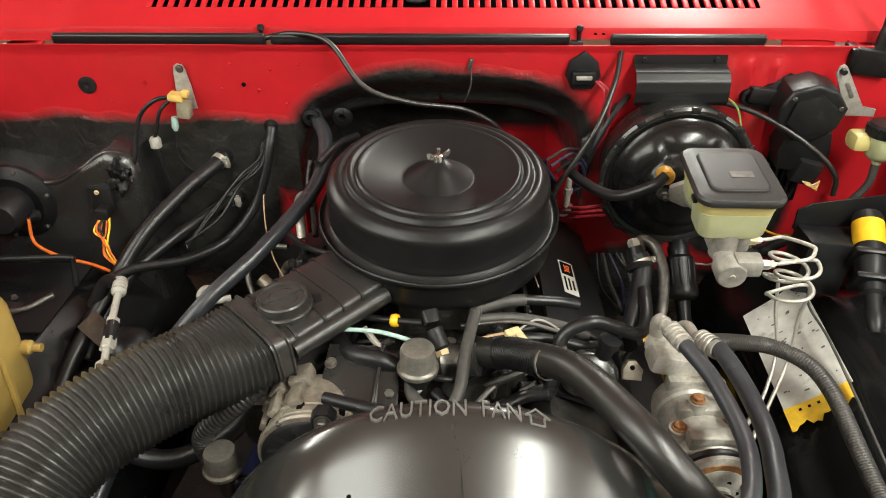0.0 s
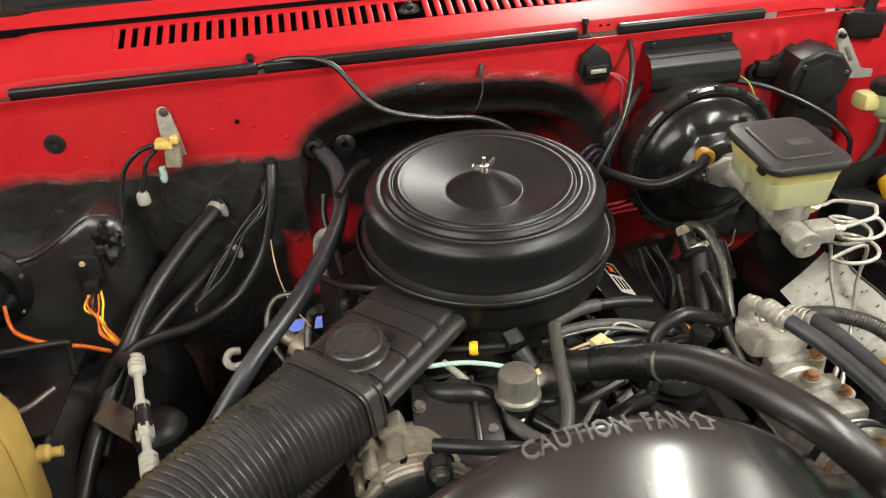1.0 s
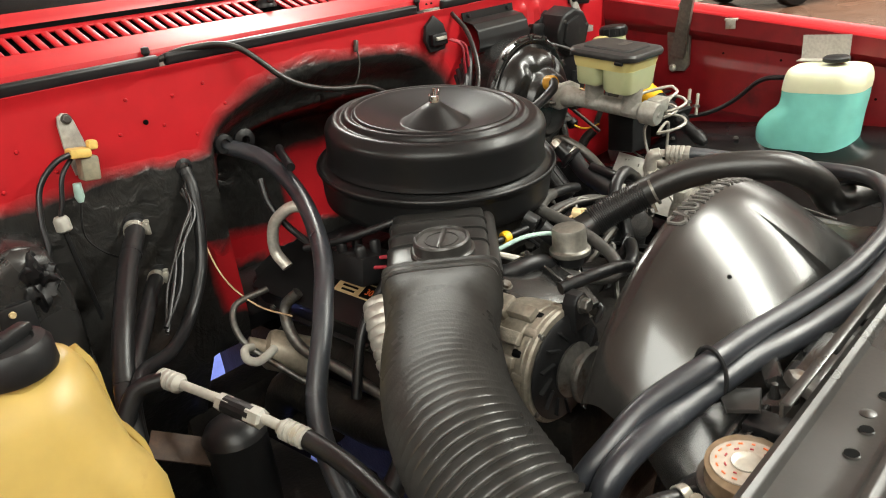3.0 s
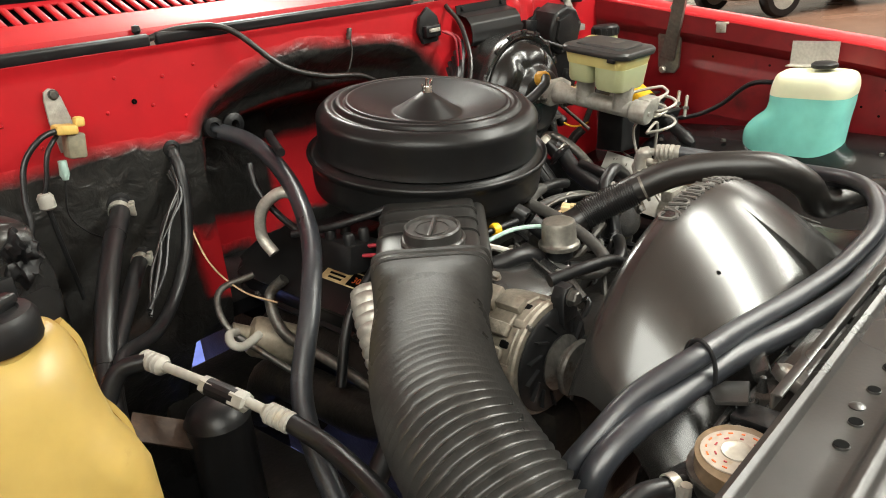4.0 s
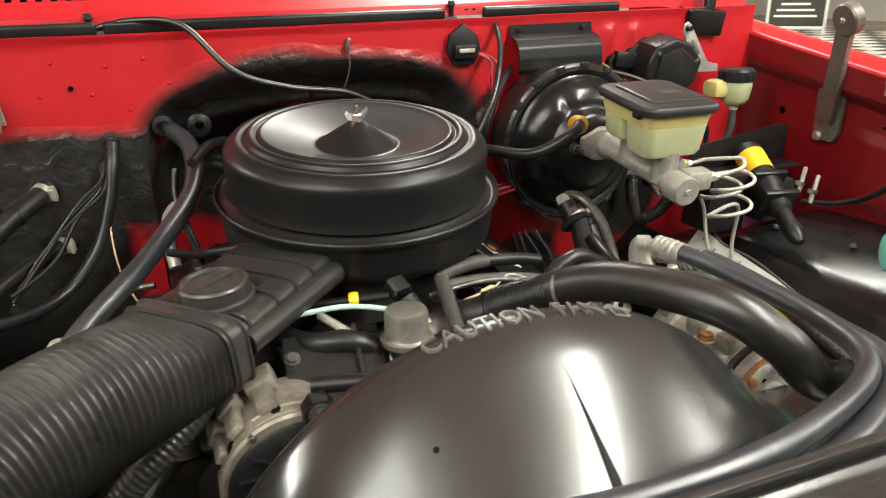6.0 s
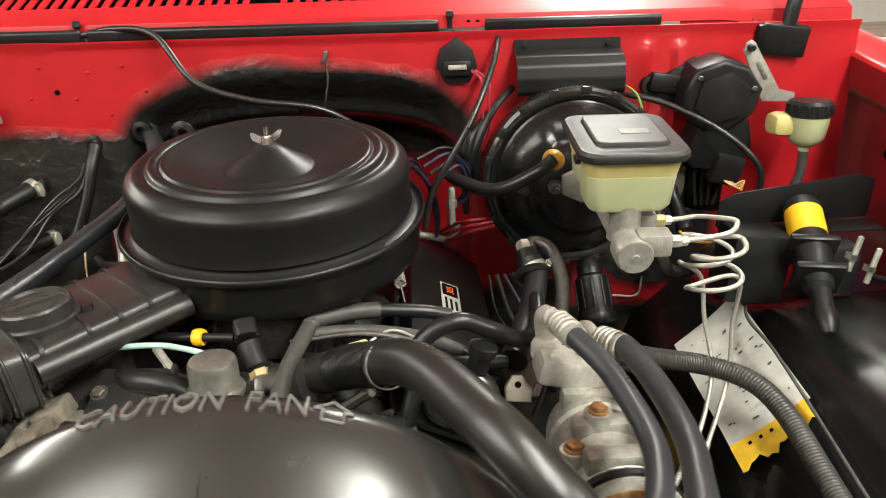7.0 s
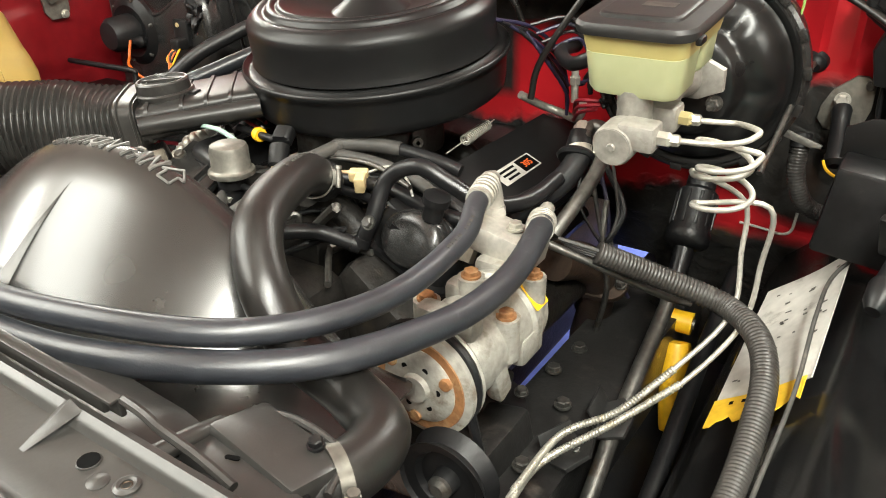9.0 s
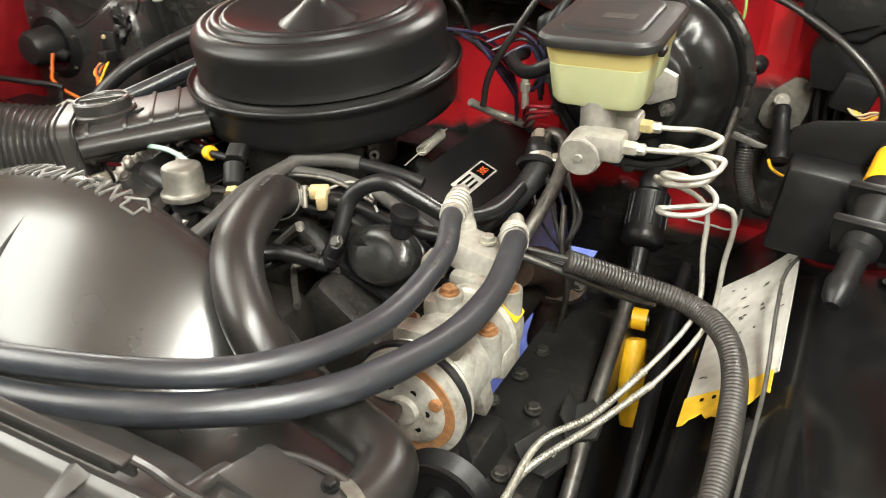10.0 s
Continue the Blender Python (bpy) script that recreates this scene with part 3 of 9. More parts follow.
# plugs, dimples and stains of the firewall
for gx, gz, gr, gm in ((-0.687, 1.161, 0.017, M_BLACK_MATTE), (-0.385, 1.163, 0.004, M_INK_SHADE), (0.05, 1.205, 0.003, M_INK_SHADE)):
    bm = lathe(B(), [(gr * 0.3, 0.0016), (gr * 0.7, 0.0022), (gr, 0.0006), (gr, -0.003), (0, -0.003), (0, 0.001), (gr * 0.3, 0.003)], axis((gx, 1.3765, gz), (gx, 0, gz)), 24)
    single("grommet", bm, gm, (gx, 1.377, gz), "black rubber plug in the red firewall", "grommet", "plugs in the firewall")
random.seed(4)
for k in range(13):
    gx, gz = -0.64 + 0.034 * k + random.uniform(-0.012, 0.012), random.choice((1.125, 1.16, 1.195)) + random.uniform(-0.01, 0.01)
    if abs(gx + 0.5) < 0.03:
        continue
    bm = lathe(B(), [(0, 0.0022), (0.0018, 0.0018), (0.0032, 0), (0.0032, -0.001), (0, -0.001)], axis((gx, 1.3775, gz), (gx, 0, gz)), 10)
    single("weld_pip", bm, M_RED, (gx, 1.3775, gz), "small raised spot in the red paint of the firewall", "weld spot", "spots on the firewall")

bm = B()
box(bm, pose(0, 1.86, 0.752), 1.84, 0.92, 0.03, 0.005)
single("cab_floor", bm, M_BLACK_PAINT, (0, 1.86, 0.75), "black underside of the cab floor", "cab floor", kind="structure")

# the cowl: front strip with a rolled lip, ribs over the intake, rear strip
LIP_Y, LIP_Z = 1.408, 1.262


def cowl_z(y):
    return LIP_Z + 0.004 + (y - LIP_Y) * 0.42


cowl = thing("cowl_panel", (0, 1.45, 1.26), "glossy red cowl panel with a long intake grille", "cowl panel")


def cowl_front(u, v):
    x = -0.93 + 1.86 * u
    ends = -0.005 * smooth(0.71, 0.75, abs(x))
    if v < 0.35:
        k = v / 0.35
        return Vector((x, LIP_Y - 0.004 * (1 - k), LIP_Z - 0.018 + 0.02 * k + ends))
    k = (v - 0.35) / 0.65
    y = LIP_Y + (1.461 - LIP_Y) * k
    return Vector((x, y, cowl_z(y) - 0.002 * (1 - k) ** 4 + ends))


part("front_strip", sheet(cowl_front, 80, 14, -0.002), M_COWL, cowl)
bm = sheet(lambda u, v: Vector((-0.93 + 1.86 * u, y := 1.515 + 0.065 * v, cowl_z(y) + 0.006 * smooth(0.6, 1, v) - 0.005 * smooth(0.71, 0.75, abs(-0.93 + 1.86 * u)))), 80, 8, -0.002)
part("rear_strip", bm, M_COWL, cowl)
for x0, x1 in ((-0.93, -0.578), (0.608, 0.93)):
    bm = sheet(lambda u, v: Vector((x0 + (x1 - x0) * u, y := 1.461 + 0.054 * v, cowl_z(y) - 0.005 * smooth(0.71, 0.75, abs(x0 + (x1 - x0) * u)))), 20, 6, -0.002)
    part("end_plate", bm, M_COWL, cowl)
PITCH = 0.0212
rib_bm = B()
box(rib_bm, pose(0, 0, 0), 0.0115, 0.056, 0.006, 0.0025)
bmesh.ops.translate(rib_bm, verts=rib_bm.verts, vec=(0, 0, 0))
first = None
k = 0
x = -0.573
while x < 0.606:
    if abs(x + 0.055) > 0.026:
        if first is None:
            for v in rib_bm.verts:
                v.co.z += (v.co.y) * 0.42
            first = part("slat", rib_bm, M_COWL, None, at=(0, 0, 0))
            ob = first
        else:
            ob = new("slat", first.data)
        ob.parent = cowl
        ob.location = Vector((x, 1.488, cowl_z(1.488) - 0.001)) - ORIGIN[cowl.name]
    x += PITCH
# near-black sheets below the slats stand in for the shade there
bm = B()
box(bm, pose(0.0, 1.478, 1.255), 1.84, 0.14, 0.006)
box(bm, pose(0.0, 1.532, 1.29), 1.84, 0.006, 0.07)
part("intake_shade", bm, M_INK_SHADE, cowl, "near-black sheet standing in for the shade under the intake grille")
bm = lathe(B(), [(0, 0.016), (0.006, 0.016), (0.008, 0.012), (0.016, 0.007), (0.02, 0.0), (0.02, -0.004), (0, -0.004)], pose(-0.055, 1.488, cowl_z(1.488)), 20)
box(bm, pose(-0.055, 1.478, cowl_z(1.478) + 0.012), 0.012, 0.02, 0.01, 0.003)
part("washer_nozzle", bm, M_BLACK_MATTE, cowl, "black washer nozzle in the grille")

# weatherstrip and its clips
for x0, x1 in ((-0.735, -0.335), (-0.325, 0.235), (0.31, 0.6)):
    bm = B()
    box(bm, pose((x0 + x1) / 2, 1.388, 1.2475, 10, 0, 0), x1 - x0, 0.014, 0.021, 0.005, 3)
    single("weatherstrip", bm, M_RUBBER, ((x0 + x1) / 2, 1.396, 1.24), "dull black rubber strip under the cowl lip", "rubber strip", "strips under the cowl")
for x0 in (-0.345, 0.254):
    cl = thing("hood_seal_clip", (x0, 1.405, 1.255), "small black clip at the cowl lip", "clip", "clips at the cowl")
    bm = B()
    box(bm, pose(x0 - 0.012, 1.399, 1.236), 0.04, 0.016, 0.014, 0.003)
    part("base", bm, M_BLACK_MATTE, cl)
    part("stud", lathe(B(), [(0, 0.03), (0.006, 0.028), (0.007, 0.02), (0.004, 0.016), (0.004, 0), (0, 0)], pose(x0, 1.402, 1.242), 14), M_BLACK_MATTE, cl)
for x0 in (-0.29, -0.27, 0.285, 0.3):
    bm = lathe(B(), [(0, 0.001), (0.0035, 0.001), (0.0035, -0.002), (0, -0.002)], axis((x0, 1.4065, 1.252), (x0, 0, 1.252)), 12)
    single("lip_hole", bm, M_INK_SHADE, (x0, 1.406, 1.252), "small dark hole in the cowl lip", "hole", "holes of the cowl lip")

# windscreen foot, wiper, screen
bm = B()
box(bm, pose(0, 1.63, 1.315, -10, 0, 0), 1.8, 0.1, 0.02, 0.004)
single("wiper_trough", bm, M_INK_SHADE, (0, 1.63, 1.31), "dark trough behind the cowl panel", "trough", kind="structure")
bm = sheet(lambda u, v: Vector((-0.85 + 1.7 * u, 1.68 + 0.45 * v + 0.1 * (2 * u - 1) ** 2, 1.32 + 0.5 * v)), 24, 6, -0.006)
single("windscreen", bm, M_GLASS, (0, 1.68, 1.32), "dark raked windscreen of the truck", "windscreen", kind="structure")
wiper = thing("wiper", (-0.13, 1.6, 1.34), "black wiper arm lying along the windscreen foot", "wiper")
part("arm", tube([(-0.05, 1.57, 1.355), (-0.14, 1.585, 1.365), (-0.35, 1.64, 1.375), (-0.75, 1.72, 1.40)], 0.006, 8), M_BLACK_MATTE, wiper)
part("pivot_cap", lathe(B(), [(0, 0.03), (0.012, 0.028), (0.016, 0.01), (0.018, 0), (0, 0)], pose(-0.05, 1.575, 1.335), 18), M_STEEL_DARK, wiper)
part("blade", tube([(-0.2, 1.63, 1.36), (-0.5, 1.70, 1.385), (-0.85, 1.76, 1.40)], 0.005, 6), M_RUBBER, wiper)

# hood, standing open above the cowl; added out of view, in the darkened red
def hood_at(u, v):
    x = -0.86 + 1.72 * u
    y = 1.52 - 0.25 * v - 0.04 * math.sin(math.pi * v)
    return Vector((x, y, 1.62 + 1.05 * v))


single("hood", sheet(hood_at, 24, 12, 0.012), M_RED_SHADED, (0, 1.5, 1.62), "unseen red hood standing open, in darkened red", "hood", kind="structure")


# fenders: inner walls, top flanges and black wheel aprons
def fender_side(s, nm, label):
    """s is 1 on the driver's side, -1 on the passenger's."""
    fd = thing(nm, (s * 0.92, 0.9, 1.1), label, "fender", kind="structure")

    def top_z(y):
        return 1.185 + (y - 1.4) * 0.165 - 0.10 * max(0, 0.7 - y) ** 1.2

    def wall(u, v):
        y = -0.05 + 1.52 * u
        z = 0.5 + (top_z(y) - 0.5) * v
        x = 0.925 + 0.04 * smooth(0.93, 0.885, v) + 0.008 * smooth(0.62, 0.56, v)
        x -= 0.007 * (smooth(0.60, 0.615, u) - smooth(0.76, 0.775, u)) * (smooth(0.60, 0.615, v) - smooth(0.80, 0.815, v))
        return Vector((s * x, y, z))

    # the wall's shade is in its colour, a darker copy of the body red
    part("inner_wall", sheet(wall, 90, 60, 0.0025), M_RED_SHADED, fd)

    def flange(u, v):
        y = -0.05 + 1.62 * u
        if v < 0.2:
            k = v / 0.2
            return Vector((s * (0.925 + 0.004 * k), y, top_z(y) + 0.006 * math.sin(k * 1.57)))
        k = (v - 0.2) / 0.8
        return Vector((s * (0.929 + 0.14 * k), y, top_z(y) + 0.006 + 0.02 * k - 0.05 * k**3))

    part("top_flange", sheet(flange, 60, 16, -0.002), M_RED, fd)

    def outside(u, v):
        y = -0.05 + 1.62 * u
        arch = 0.40 * math.sqrt(max(0, 1 - ((y - 0.78) / 0.43) ** 2))
        z0 = 0.42 + max(0, arch - 0.02)
        return Vector((s * (1.068 + 0.02 * math.sin(3.0 * v)), y, top_z(y) - 0.028 + (z0 - top_z(y) + 0.028) * v))

    part("outer_panel", sheet(outside, 60, 16, 0.002), M_RED, fd)
    return fd


for s in (1, -1):
    tw = thing("wheel", (s * 0.84, 0.78, 0.0), "black front tyre on a steel rim, standing on the floor", "wheel", "front wheels")
    wm3 = pose(s * 0.86, 0.78, 0.345, 0, 90, 0)
    part("tyre", lathe(B(), [(0.2, -0.1), (0.32, -0.1), (0.34, -0.08), (0.345, 0.0), (0.34, 0.08), (0.32, 0.1), (0.2, 0.1)], wm3, 48), M_RUBBER, tw)
    part("rim", lathe(B(), [(0, -0.05), (0.19, -0.09), (0.2, -0.09), (0.2, 0.09), (0.19, 0.09), (0, 0.05)], wm3, 36), M_STEEL_DARK, tw)
fd_r = fender_side(1, "fender", "red front fender with shade coloured into its inner wall")
fd_l = fender_side(-1, "fender", "red front fender beside the washer bottle")
# corner plates where cowl and fender meet
for s in (1, -1):
    bm = sheet(lambda u, v: Vector((s * (0.76 + 0.175 * u), 1.385 + 0.06 * v, 1.235 - 0.055 * u + 0.02 * v)), 10, 4, 0.003)
    single("corner_plate", bm, M_RED, (s * 0.85, 1.4, 1.22), "red plate joining cowl and fender", "body plate", kind="structure")
# filler between firewall, lip and fender
for s in (1, -1):
    bm = sheet(lambda u, v: Vector((s * (0.64 + 0.1 * u), 1.4105, 1.225 + 0.019 * v)), 12, 6, 0.003)
    single("corner_plate", bm, M_RED, (s * 0.8, 1.4, 1.24), "red plate joining cowl and fender", "body plate", kind="structure")
random.seed(7)
FH = [(1.076, 0.982, 0.0065), (1.039, 0.973, 0.007), (1.10, 0.955, 0.004), (1.12, 0.972, 0.0035), (1.05, 0.94, 0.003), (1.30, 1.03, 0.008), (1.08, 1.13, 0.006)]
for k in range(16):
    y, z, fr_ = FH[k] if k < len(FH) else (random.uniform(0.62, 1.32), random.uniform(0.9, 1.04), 0.003)
    bm = lathe(B(), [(0, 0.001), (fr_, 0.001), (fr_, -0.009), (0, -0.009)], axis((0.9655, y, z), (0, y, z)), 12)
    single("fender_hole", bm, M_INK_SHADE, (0.965, y, z), "small round hole in the red inner fender", "hole", "holes of the inner fender")


def apron(s):
    """The black wheel apron: up from the frame, over the wheel, out to the fender."""
    prof = [(0.565, 0.40), (0.568, 0.58), (0.574, 0.67), (0.592, 0.715), (0.63, 0.760), (0.668, 0.803), (0.72, 0.838), (0.82, 0.855), (0.93, 0.86)]

    def f(u, v):
        y = -0.02 + 1.42 * u
        i = min(int(v * 8), 7)
        k = v * 8 - i
        x, z = (prof[i][j] + (prof[i + 1][j] - prof[i][j]) * k for j in (0, 1))
        hump = math.exp(-(((y - 0.74) / 0.30) ** 2))
        z += (0.02 * hump - 0.10 * smooth(1.12, 1.32, y) - 0.10 * smooth(0.42, 0.2, y)) * smooth(0.6, 0.85, v)
        z -= 0.15 * max(0, 1.19 - y) * smooth(0.1, 0.35, v) * smooth(0.92, 0.6, v)
        return Vector((s * x, y, z))

    return sheet(f, 50, 32, 0.003)


for s, lab in ((1, "black steel wheel apron with a worn label"), (-1, "black steel wheel apron under the washer bottle")):
    ap = thing("wheel_apron", (s * 0.75, 0.7, 0.8), lab, "wheel apron", "wheel aprons")
    part("panel", apron(s), M_APRON, ap)
    for x, y, z in ((0.80, 0.95, 0.865), (0.82, 0.62, 0.865), (0.78, 1.10, 0.856)):
        part("screw", hexbolt(B(), pose(s * x, y, z), 0.005, 0.005), M_STEEL_DARK, ap, sharp=25)


# radiator support: a ridged black beam across the front
def support(u, v):
    prof = [(0.405, 0.93), (0.404, 0.985), (0.4015, 0.9985), (0.3965, 1.001), (0.392, 0.9985), (0.3885, 0.9935), (0.346, 0.9925), (0.342, 0.9945), (0.3385, 0.9985), (0.334, 0.9995), (0.3295, 0.9975), (0.3255, 0.9935), (0.322, 0.9915), (0.300, 0.9905), (0.2965, 0.9925), (0.2935, 0.996), (0.2895, 0.9965), (0.2855, 0.994), (0.281, 0.9875), (0.268, 0.979), (0.256, 0.964), (0.25, 0.93), (0.248, 0.88)]
    i = min(int(v * 22), 21)
    k = v * 22 - i
    y, z = (prof[i][j] + (prof[i + 1][j] - prof[i][j]) * k for j in (0, 1))
    x = -0.88 + 1.76 * u
    end = smooth(0.5, 0.62, abs(x))
    return Vector((x, y - 0.03 * end * smooth(0, 1, v), z - 0.03 * end))


sup = thing("radiator_support", (0, 0.33, 0.9), "black pressed-steel radiator support beam with holes", "support beam")
part("beam", sheet(support, 120, 66, 0.0025), M_SUPPORT, sup)
for x, y, r in ((-0.387, 0.357, 0.0052), (-0.354, 0.357, 0.005), (-0.303, 0.358, 0.0048), (-0.262, 0.356, 0.006), (0.388, 0.378, 0.006), (0.2, 0.352, 0.008), (0.1, 0.354, 0.007)):
    hz = 0.9938
    hole = part("hole", lathe(B(), [(0, 0.0008), (r, 0.0008), (r, -0.001), (0, -0.001)], pose(x, y, hz), 24), M_INK_SHADE, sup, "dark hole through the beam")
    part("rim", lathe(B(), [(r, 0.0), (r * 1.03, 0.0006), (r * 1.1, 0.0004), (r * 1.14, -0.001), (r, -0.001)], pose(x, y, hz), 24), M_SUPPORT, hole)
boss = part("threaded_boss", lathe(B(), [(0.003, -0.003), (0.0034, 0.001), (0.0052, 0.0016), (0.0072, 0.0006), (0.0074, -0.002), (0.003, -0.003)], pose(0.421, 0.378, 0.994), 24), M_SUPPORT, sup, "threaded steel boss")
for k in range(3):
    part("thread", lathe(B(), [(0.0026, 0.0), (0.0031, 0.0005), (0.0026, 0.001)], pose(0.421, 0.378, 0.9915 + 0.0012 * k), 16), M_STEEL_DARK, boss)
for x, y in ((-0.332, 0.362), (0.405, 0.372), (-0.13, 0.358), (0.28, 0.36)):
    part("weld_dimple", lathe(B(), [(0, 0.0014), (0.003, 0.0012), (0.006, 0.0), (0.006, -0.001), (0, -0.001)], pose(x, y, 0.9935), 18), M_SUPPORT, sup)
for x in (-0.06, 0.348):
    bm = B()
    vs = [bm.verts.new(q) for q in ((x - 0.004, 0.396, 1.0005), (x + 0.004, 0.396, 1.0005), (x + 0.001, 0.362, 0.9925), (x - 0.001, 0.362, 0.9925), (x, 0.3955, 1.006), (x, 0.378, 0.9985))]
    for q in ((0, 1, 2, 3), (0, 1, 4), (1, 2, 5, 4), (2, 3, 5), (3, 0, 4, 5)):
        bm.faces.new([vs[i] for i in q])
    bmesh.ops.scale(bm, vec=(2.2, 1, 1), space=Matrix.Translation((-x, 0, 0)), verts=bm.verts)
    part("gusset", bm, M_SUPPORT, sup, "small folded gusset")
# folded strip along the back edge, cut off square
bm = B()
box(bm, pose(0.0, 0.411, 1.0), 0.745, 0.004, 0.014, 0.0012)
box(bm, pose(0.0, 0.408, 1.0062), 0.745, 0.008, 0.0026, 0.001)
part("folded_strip", bm, M_SUPPORT, sup)
bm = tube([(0.373, 0.4115, 1.006), (0.385, 0.414, 1.0), (0.40, 0.4145, 0.994), (0.43, 0.414, 0.99), (0.46, 0.412, 0.985)], 0.0032, 8)
part("edge_bead", bm, M_SUPPORT, sup)
for k in range(9):
    part("spot_weld", lathe(B(), [(0, 0.0008), (0.0025, 0.0006), (0.0035, 0), (0, 0)], pose(-0.34 + 0.085 * k, 0.3315, 0.9985), 12), M_SUPPORT, sup)
bm = B()
box(bm, pose(0.05, 0.409, 0.998), 0.62, 0.006, 0.012, 0.002)
part("back_flange", bm, M_SUPPORT, sup)

# ---- air cleaner ----
AX, AY = -0.004, 1.119


def air_cleaner():
    ac = thing("air_cleaner", (AX, AY, 0.953), "round satin-black air cleaner with a dished lid", "air cleaner")
    m = Matrix.Translation((-0.007, 1.127, 1.062)) @ pose(0, 0, 0, 7.1, 0, 0) @ pose(0, 0, -1.05)
    lid = [(0, 1.112), (0.01, 1.1115), (0.025, 1.101), (0.045, 1.0875), (0.056, 1.0805), (0.0575, 1.0795), (0.059, 1.0788), (0.0605, 1.0788), (0.064, 1.0797), (0.085, 1.0862), (0.105, 1.0925), (0.122, 1.0978), (0.128, 1.1), (0.1315, 1.1018), (0.1345, 1.1024), (0.137, 1.1008), (0.1385, 1.0985), (0.1402, 1.0975), (0.142, 1.099), (0.1445, 1.1012), (0.148, 1.1018), (0.1515, 1.1012), (0.1542, 1.0985), (0.156, 1.095), (0.1582, 1.0932), (0.161, 1.0935), (0.1645, 1.0952), (0.1685, 1.0955), (0.1725, 1.0942), (0.1765, 1.091), (0.1805, 1.0872), (0.184, 1.0838), (0.1862, 1.079), (0.1868, 1.073), (0.1862, 1.06), (0.1856, 1.036), (0.187, 1.0295), (0.1885, 1.024), (0.183, 1.021), (0, 1.021)]
    part("lid", lathe(B(), lid, m, 160), M_BLACK_SATIN, ac, "dished satin-black lid", sharp=75)
    pan = [(0.18, 1.022), (0.188, 1.018), (0.194, 1.0125), (0.1985, 1.0125), (0.201, 1.0165), (0.2035, 1.0185), (0.2058, 1.017), (0.2062, 1.0135), (0.204, 1.009), (0.2005, 1.005), (0.199, 0.999), (0.197, 0.972), (0.195, 0.958), (0.188, 0.953), (0, 0.953)]
    part("pan", lathe(B(), pan, m, 128), M_BLACK_SATIN, ac, "black lower pan with a rolled lip", sharp=60)
    nut = part("wing_nut", lathe(B(), [(0, 1.134), (0.003, 1.134), (0.0035, 1.122), (0.0075, 1.121), (0.009, 1.112), (0, 1.112)], m, 16), M_CHROME, ac, "bright plated wing nut")
    for s in (-1, 1):
        bm = prism(B(), [(0, -0.003), (0.006, -0.004), (0.014, 0.001), (0.017, 0.009), (0.0145, 0.0125), (0.010, 0.0095), (0.004, 0.005), (0, 0.005)], 0.003, m @ pose(0, 0, 1.117, 0, 0, 20 + (180 if s < 0 else 0)) @ pose(0.004, 0.0015, 0, 90, 0, 0), 0.0008)
        part("wing", bm, M_CHROME, nut)
    # snorkel: a flat duct that turns round at its outer end
    d = Vector((-0.725, -0.689, 0)).normalized()
    w = Vector((-d.y, d.x, 0))  # across, toward the engine's front
    if w.y > 0:
        w = -w
    up = Vector((0, 0, 1))
    c0 = Vector((AX, AY, 0))

    def ring(s, half, z0, z1, round_k):
        out = []
        for k in range(36):
            a = 2 * math.pi * k / 36
            ca, sa = math.cos(a), math.sin(a)
            e = 0.28 + 0.72 * round_k
            px = half * math.copysign(abs(ca) ** e, ca)
            pz = (z1 - z0) / 2 * math.copysign(abs(sa) ** e, sa)
            out.append(c0 + d * s + w * (px - 0.012) + up * ((z0 + z1) / 2 + pz))
        return out

    secs = [ring(0.125, 0.068, 0.953, 0.998, 0.1), ring(0.2, 0.070, 0.945, 0.993, 0.1), ring(0.355, 0.072, 0.92, 0.974, 0.12)]
    sn = part("snorkel", loft(B(), secs), M_SNORKEL, ac, "flat black plastic snorkel with raised ribs", sharp=30)
    for s in (0.215, 0.25, 0.285, 0.335):
        z = 0.993 - (s - 0.2) * 0.12
        bm = loft(B(), [ring(s - 0.0025, 0.0715, 0.945 - (s - 0.2) * 0.19, z + 0.003, 0.1), ring(s + 0.0025, 0.0725, 0.945 - (s - 0.2) * 0.19, z + 0.0028, 0.1)])
        part("rib", bm, M_SNORKEL, sn)
    # stiffening rail along the front edge
    rail = [c0 + d * s + w * 0.059 + up * (0.97 - (s - 0.15) * 0.10) for s in (0.172, 0.2, 0.25, 0.3, 0.345)]
    part("edge_rail", sweep(B(), rail, 0.0145, 14), M_SNORKEL, sn)
    # twist knob
    kc = Vector((-0.235, 0.905, 0))
    km = pose(kc.x, kc.y, 0.977, 3, -3, 0)
    knob = part("control_cap", lathe(B(), [(0.0435, 0), (0.044, 0.008), (0.0415, 0.010), (0.039, 0.010), (0.0385, 0.0235), (0.0365, 0.026), (0.034, 0.026), (0.0325, 0.0225), (0.02, 0.0215), (0, 0.0215)], km, 48), M_DUCT, ac, "round black cap on the snorkel", sharp=30)
    part("cap_ring", lathe(B(), [(0.021, 0.0213), (0.0215, 0.023), (0.023, 0.023), (0.0235, 0.0213)], km, 40), M_DUCT, knob)
    bm = prism(B(), rounded(0.06, 0.005, 0.002), 0.005, km @ pose(0, 0, 0.0205, 0, 0, 35), 0.0012)
    part("grip_bar", bm, M_DUCT, knob)
    for a in (20, 200):
        bm = B()
        box(bm, km @ pose(0, 0, 0, 0, 0, a) @ pose(0.05, 0, 0.004), 0.012, 0.018, 0.006, 0.0015)
        part("tab", bm, M_BLACK_MATTE, knob)
    return ac


air_cleaner()

